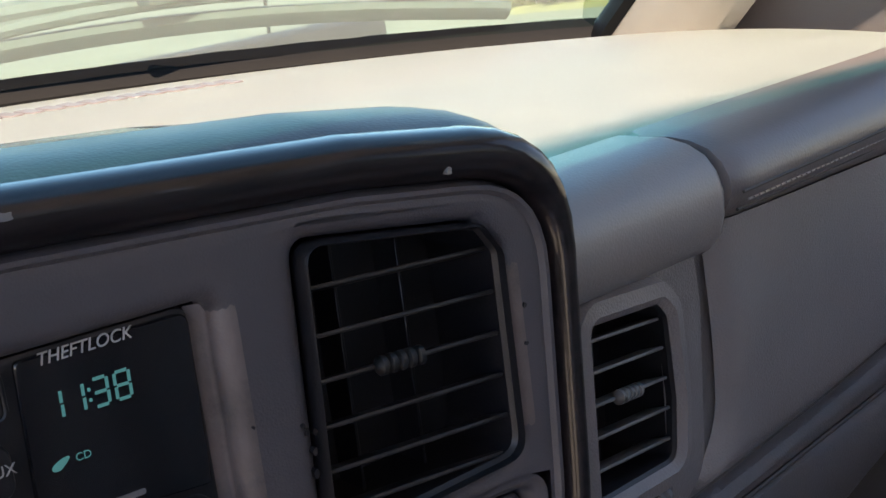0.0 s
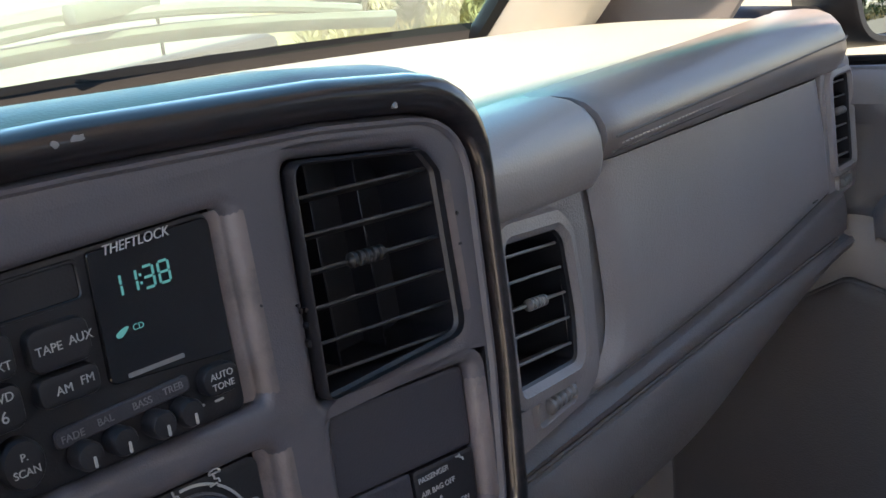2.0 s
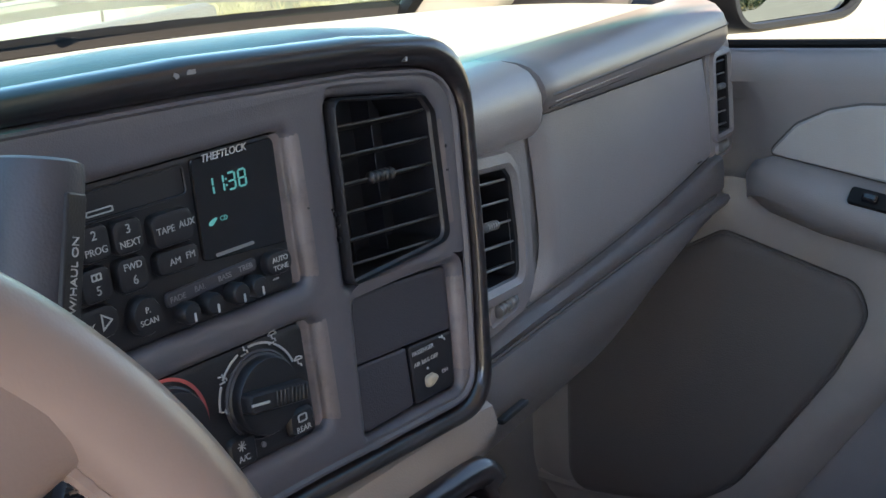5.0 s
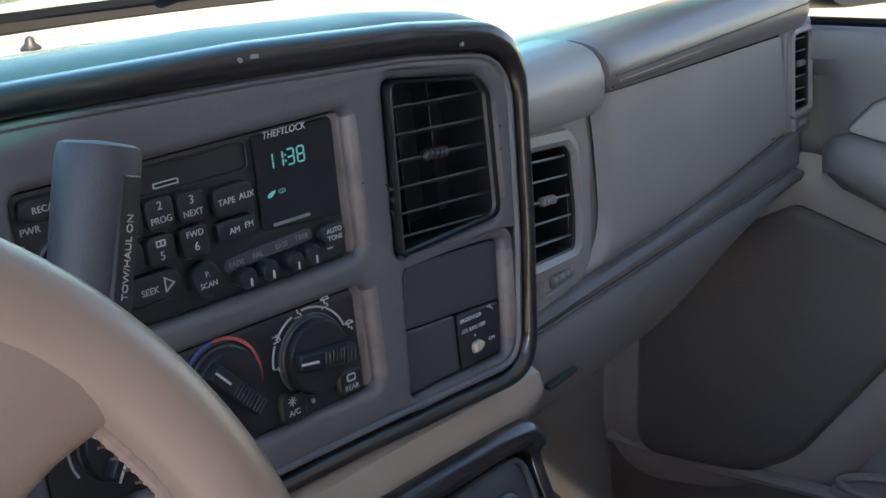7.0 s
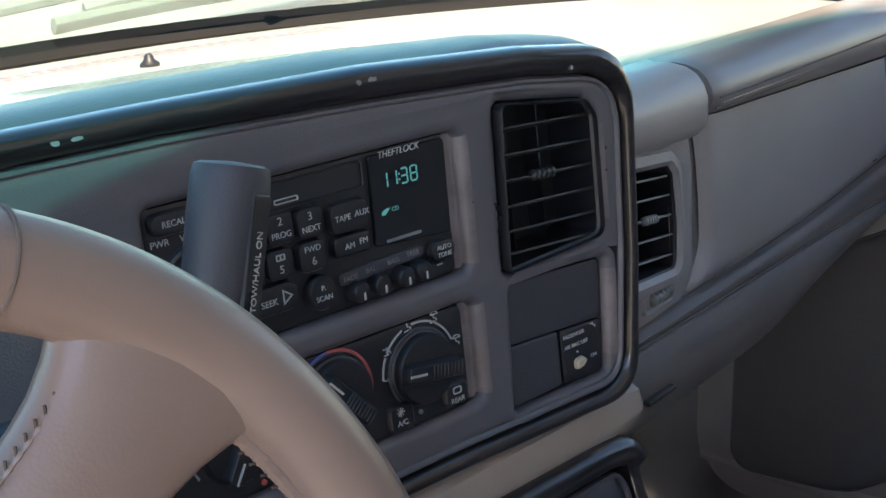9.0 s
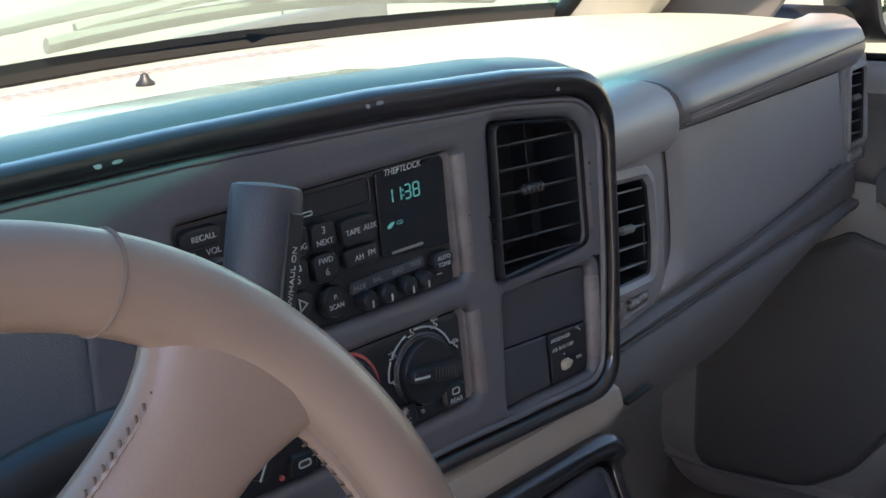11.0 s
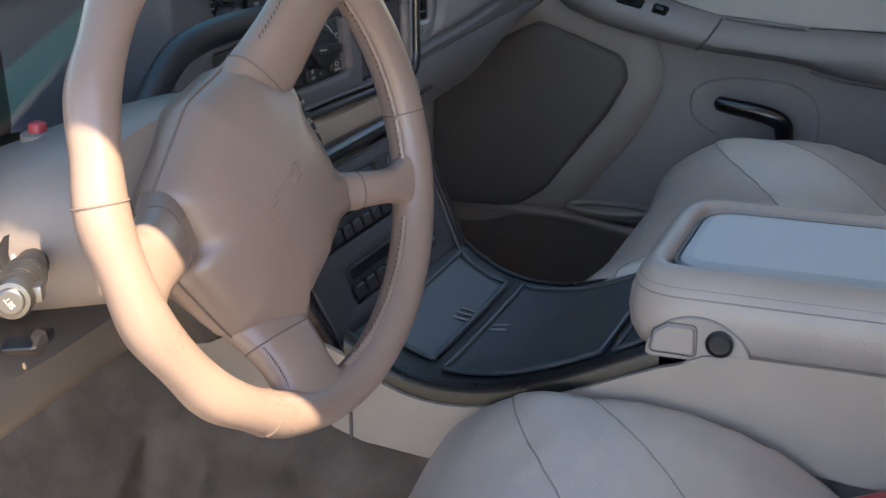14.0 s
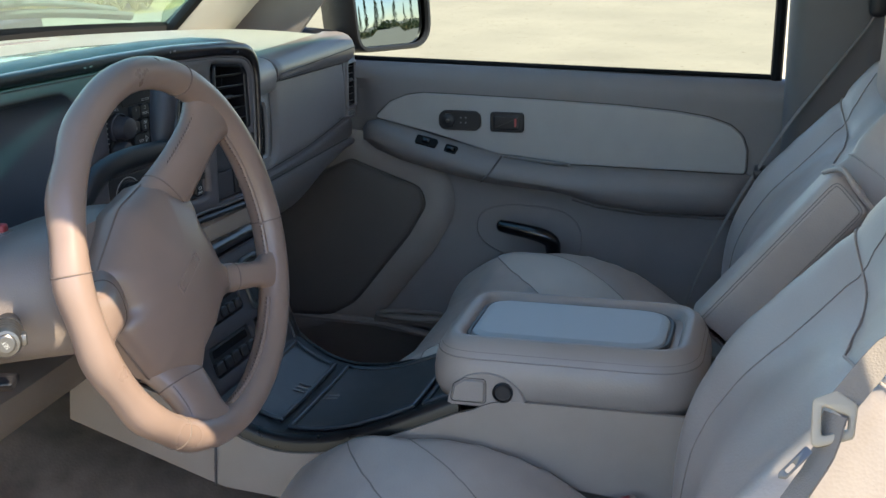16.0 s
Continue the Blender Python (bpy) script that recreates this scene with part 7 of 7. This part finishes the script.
def build_cluster():
    cl = thing("instrument_cluster", "dark instrument cluster with white needles", "instrument cluster", tuple(STACK @ Vector((-0.37, 0, -0.06))))
    m = STACK
    part("face", plate([rounded([(-0.59, -0.095), (-0.17, -0.105), (-0.16, 0.10), (-0.59, 0.10)], 0.02)], -0.085, -0.078, m), BLACK, cl, "black cluster face")
    rows = []
    hole = rounded([(-0.585, -0.075), (-0.175, -0.090), (-0.165, 0.085), (-0.585, 0.085)], 0.03)
    deep = rounded([(-0.580, -0.070), (-0.290, -0.070), (-0.285, 0.070), (-0.580, 0.070)], 0.03)
    mid = [((a[0] * 0.45 + b[0] * 0.55), a[1] * 0.6 + b[1] * 0.4) for a, b in zip(hole, deep)]
    part("hood_well", loft([[m @ Vector((x, y, h)) for x, y in ln] for ln, h in ((inset(hole, -0.001), 0.0), (inset(hole, 0.003), -0.008), (mid, -0.045), (deep, -0.078))], True, False), SLATEWELL, cl, "dark slate well walls", angle=70)
    for u, v, r, a in ((-0.318, 0.020, 0.020, 130), (-0.322, -0.030, 0.022, 160), (-0.375, -0.008, 0.045, 200), (-0.470, -0.008, 0.045, 210), (-0.535, 0.01, 0.018, 80)):
        g = part("gauge", band(r * 0.97, r, 0, 359, m, -0.079, -0.0765, 40, u, v), GREYINK, cl, "thin gauge ring")
        bm = bmesh.new()
        n = 11 if r > 0.025 else 7
        for k in range(n):
            an = radians(220 - 260 * k / (n - 1))
            tube([m @ Vector((u + r * f * math.cos(an), v + r * f * math.sin(an), -0.0770)) for f in (0.80, 0.93)], 0.0006, 4, bm=bm)
        part("scale_marks", bm, WHITEINK, g)
        an = radians(a)
        part("needle", tube([m @ Vector((u + r * f * math.cos(an), v + r * f * math.sin(an), -0.0745)) for f in (-0.12, 0.72)], [0.0014, 0.0006], 6), WHITEINK, g, "white needle")
        part("legend_bar", plate([rrect(u - r * 0.25, v - r * 0.55, u + r * 0.25, v - r * 0.40, 0.0005, 2)], -0.0778, -0.0768, m), WHITEINK, g)
    part("message_window", dome(rrect(-0.40, 0.048, -0.34, 0.060, 0.005), [(0, -0.079), (0.001, -0.075), (0.002, -0.0765)], m), BLACKGLOSS, cl)


build_cluster()

# ---- outside ----
SAND = material("pale sunlit gravel lot", (0.35, 0.315, 0.24), 0.95, grain=0.9, grain_scale=45, mottle=0.10, mottle_scale=1.1, wear=(0.27, 0.24, 0.185), wear_amount=0.55, wear_scale=9)
DRYGRASS = material("dry straw grass", (0.42, 0.34, 0.16), 0.9, mottle=0.25, mottle_scale=3)
LEAF = material("dusty green leaves", (0.10, 0.13, 0.045), 0.8, mottle=0.3, mottle_scale=4)
BARK = material("grey brown bark", (0.12, 0.09, 0.07), 0.9, mottle=0.2)


def build_ground():
    rows = []
    for j in range(81):
        y = -300 + 7.5 * j
        rows.append([Vector((-300 + 7.5 * k, y, GROUND)) for k in range(81)])
    tagged(part("ground", loft(rows, False, False), SAND), "pale sunlit gravel ground", "ground", kind="structure")


build_ground()


def build_hood():
    hood = thing("truck_hood", "sunlit pewter truck hood beyond the windscreen", "hood", (0, 1.2, 0.9))
    rows = []
    for j in range(14):
        y = 0.74 + 1.15 * j / 13
        rows.append([Vector((-0.80 + 1.6 * k / 20, y, 1.075 - 0.09 * (j / 13) ** 2 - 0.10 * abs(-1 + k / 10) ** 3)) for k in range(21)])
    bm = loft(rows, False, False)
    bmesh.ops.solidify(bm, geom=bm.faces[:], thickness=0.02)
    part("panel", bm, PAINT, hood)
    for s in (-1, 1):
        part("fender", box(s * 0.86, 1.15, 0.78, 0.12, 1.25, 0.36, 0.05, 3), PAINT, hood)
    part("front_end", box(0, 1.88, 0.72, 1.7, 0.08, 0.45, 0.03), PAINT, hood)
    cowl = [[Vector((-0.80 + 1.6 * k / 20, screen_base(-0.80 + 1.6 * k / 20).y + dy, 1.145 + dz - 0.03 * abs(-1 + k / 10) ** 2)) for dy, dz in ((0.015, 0.0), (0.06, -0.028), (0.17, -0.045), (0.19, -0.07))] for k in range(21)]
    part("cowl", loft(cowl, False, False), DARKBIN, hood, "dark plastic cowl panel")
    part("antenna", tube([(0.84, 0.86, 1.02), (0.835, 0.84, 1.85)], 0.0025, 6), BLACK, hood, "thin whip aerial")


build_hood()


def build_wiper(name, x0, turn):
    wp = thing(name, "grey wiper arm resting low on the windscreen", "wiper", (x0, 0.62, 1.17), "windscreen wipers")

    def on_screen(x, h, up):
        f = h
        p = screen_base(x).lerp(screen_head(x), f) + Vector((0, 0.03, 0.035)) * math.sin(math.pi * f)
        return p + Vector((0, 0.55, 0.83)) * up

    blade = [on_screen(x0 + 0.50 * k / 14, 0.030 + 0.020 * math.sin(math.pi * k / 14) + turn * k / 14, 0.012) for k in range(15)]
    part("blade", tube(blade, 0.006, 8, 1.6), SILVERGREY, wp, "grey rubber wiper blade")
    bow = [on_screen(x0 + 0.03 + 0.44 * k / 14, 0.038 + 0.030 * math.sin(math.pi * k / 14) + turn * k / 14, 0.020) for k in range(15)]
    part("bow", tube(bow, 0.0055, 8), SILVERGREY, wp)
    arm = [on_screen(x0 - 0.27, 0.0, 0.0) + Vector((0, 0.05, -0.01)), on_screen(x0 - 0.15, 0.018, 0.030), on_screen(x0 + 0.05, 0.045, 0.034), on_screen(x0 + 0.24, 0.075, 0.026)]
    part("arm", tube(smooth_line(arm, 16), 0.0075, 8), SILVERGREY, wp)
    c = on_screen(x0 + 0.24, 0.072 + turn * 0.5, 0.026)
    part("clip", box(c.x, c.y, c.z, 0.09, 0.018, 0.018, 0.005), SILVERGREY, wp)


SILVERGREY = material("weathered grey wiper metal", (0.20, 0.20, 0.18), 0.55, mottle=0.1)
build_wiper("wiper", 0.22, 0.0)
build_wiper("wiper", -0.52, 0.0)


def bank(x, y):
    """A low rise at the edge of the lot."""
    a = math.degrees(math.atan2(x, y))
    far = math.hypot(x, y)
    side = max(0.0, min(1.0, (a - 46) / 5.0)) * max(0.0, min(1.0, (66 - a) / 5.0))
    return 0.7 * side * max(0.0, min(1.0, (far - 14.0) / 6.0))


def build_bank():
    rows = []
    for j in range(33):
        far = 13.5 + 22 * j / 32
        row = []
        for k in range(41):
            a = radians(45.5 + 21 * k / 40)
            x, y = far * math.sin(a), far * math.cos(a)
            row.append(Vector((x, y, GROUND - 0.03 + bank(x, y) * (1 + 0.15 * noise.noise((x, y, 0))))))
        rows.append(row)
    tagged(part("bank", loft(rows, False, False), DRYGRASS), "low bank of dry straw coloured grass", "bank", kind="structure")


build_bank()


def scatter_on_bank(name, n, high, mat, seed, label, wide, long=1.0):
    rng = random.Random(seed)
    bm = bmesh.new()
    for _ in range(n):
        ang, far = radians(rng.uniform(48.5, 63.5)), rng.uniform(14.5, 30)
        x, y = far * math.sin(ang), far * math.cos(ang)
        z = GROUND + bank(x, y)
        h = high * rng.uniform(0.5, 1.4)
        for _ in range(wide):
            a = rng.uniform(0, 2 * math.pi)
            r = h * rng.uniform(0.1, 0.6)
            b = Vector((x + r * 0.4 * math.cos(a), y + r * 0.4 * math.sin(a), z - 0.02 + h * rng.uniform(0, 0.5) * (2.0 - long)))
            t = b + Vector((r * math.cos(a), r * math.sin(a), h * rng.uniform(0.3, 0.6))) * long
            s = Vector((-math.sin(a), math.cos(a), rng.uniform(-0.4, 0.4))) * h * 0.045
            bm.faces.new([bm.verts.new(p) for p in (b, b + s + (t - b) * 0.5, t, b - s + (t - b) * 0.5)])
    tagged(part(name, bm, mat, smooth=False), label, "plants", kind="stuff")


scatter_on_bank("dry_grass", 5200, 0.26, DRYGRASS, 3, "tufts of dry straw grass on the bank", 16)
scatter_on_bank("bushes", 70, 0.60, LEAF, 5, "dusty green bushes on the bank", 700, 0.30)


def build_tree(x, y, h, seed, slim):
    rng = random.Random(seed)
    tr = thing("tree", "tall dark green conifer behind the truck", "tree", (x, y, GROUND), "trees along the lot")
    part("trunk", tube([(x, y, GROUND), (x + 0.1, y, GROUND + h * 0.5), (x, y + 0.05, GROUND + h * 0.97)], [h * 0.018, h * 0.012, h * 0.003], 8), BARK, tr)
    bm = bmesh.new()
    for k in range(700):
        f = rng.uniform(0.12, 1.0) ** 0.9
        rad = h * slim * (1 - f) * rng.uniform(0.3, 1.15) + 0.05
        a = rng.uniform(0, 2 * math.pi)
        c = Vector((x + rad * math.cos(a), y + rad * math.sin(a), GROUND + h * f - rad * 0.25))
        s = h * 0.030 * rng.uniform(0.6, 1.4)
        d = Vector((math.cos(a), math.sin(a), rng.uniform(-0.6, 0.2))) * s * 1.6
        w = Vector((-math.sin(a), math.cos(a), rng.uniform(-0.5, 0.5))) * s * 0.6
        bm.faces.new([bm.verts.new(p) for p in (c - d * 0.4, c + w, c + d, c - w)])
    part("crown", bm, LEAF, tr, smooth=False)
    return tr


rng = random.Random(21)
for k in range(36):
    ang = rng.uniform(-0.5, 0.75)
    far = rng.uniform(60, 110)
    build_tree(3 + far * math.sin(ang + 0.15), -far * math.cos(ang), rng.uniform(3.0, 7.5), 100 + k, rng.uniform(0.16, 0.24))


def scatter_rear(name, n, high, mat, seed, label):
    rng = random.Random(seed)
    bm = bmesh.new()
    for _ in range(n):
        ang = rng.uniform(-0.6, 0.9)
        far = rng.uniform(36, 60)
        x, y = 3 + far * math.sin(ang + 0.15), -far * math.cos(ang)
        h = high * rng.uniform(0.5, 1.5)
        for _ in range(60):
            v = Vector((rng.gauss(0, 1), rng.gauss(0, 1), abs(rng.gauss(0, 0.7)))) * h * 0.4
            c = Vector((x, y, GROUND)) + v
            d = Vector((rng.uniform(-1, 1), rng.uniform(-1, 1), rng.uniform(-1, 1))) * h * 0.16
            w = Vector((rng.uniform(-1, 1), rng.uniform(-1, 1), rng.uniform(-1, 1))) * h * 0.12
            bm.faces.new([bm.verts.new(p) for p in (c - d, c + w, c + d, c - w)])
    tagged(part(name, bm, mat, smooth=False), label, "plants", kind="stuff")


scatter_rear("rear_bushes", 220, 1.3, LEAF, 6, "green and straw bushes under the trees")
scatter_rear("rear_grass", 260, 0.7, DRYGRASS, 9, "dry straw grass under the trees")


def build_stones():
    """Loose stones on the lot, seen through the side window."""
    rng = random.Random(17)
    bm = bmesh.new()
    for _ in range(3500):
        x, y = rng.uniform(3.5, 20), rng.uniform(-9, 9)
        r = rng.uniform(0.006, 0.015) * (0.6 + 0.06 * x)
        c = Vector((x, y, GROUND))
        v = [bm.verts.new(c + Vector((r * rng.uniform(0.6, 1.2) * dx, r * rng.uniform(0.6, 1.2) * dy, r * dz))) for dx, dy, dz in ((1, 0, 0), (0, 1, 0), (-1, 0, 0), (0, -1, 0), (0.1, 0.1, 0.3))]
        for k in range(4):
            bm.faces.new((v[k], v[(k + 1) % 4], v[4]))
    tagged(part("gravel_stones", bm, STONE, smooth=False), "loose pale stones on the gravel", "gravel", kind="stuff")


STONE = material("pale stone", (0.30, 0.27, 0.205), 0.95, mottle=0.35, mottle_scale=3.0)
build_stones()
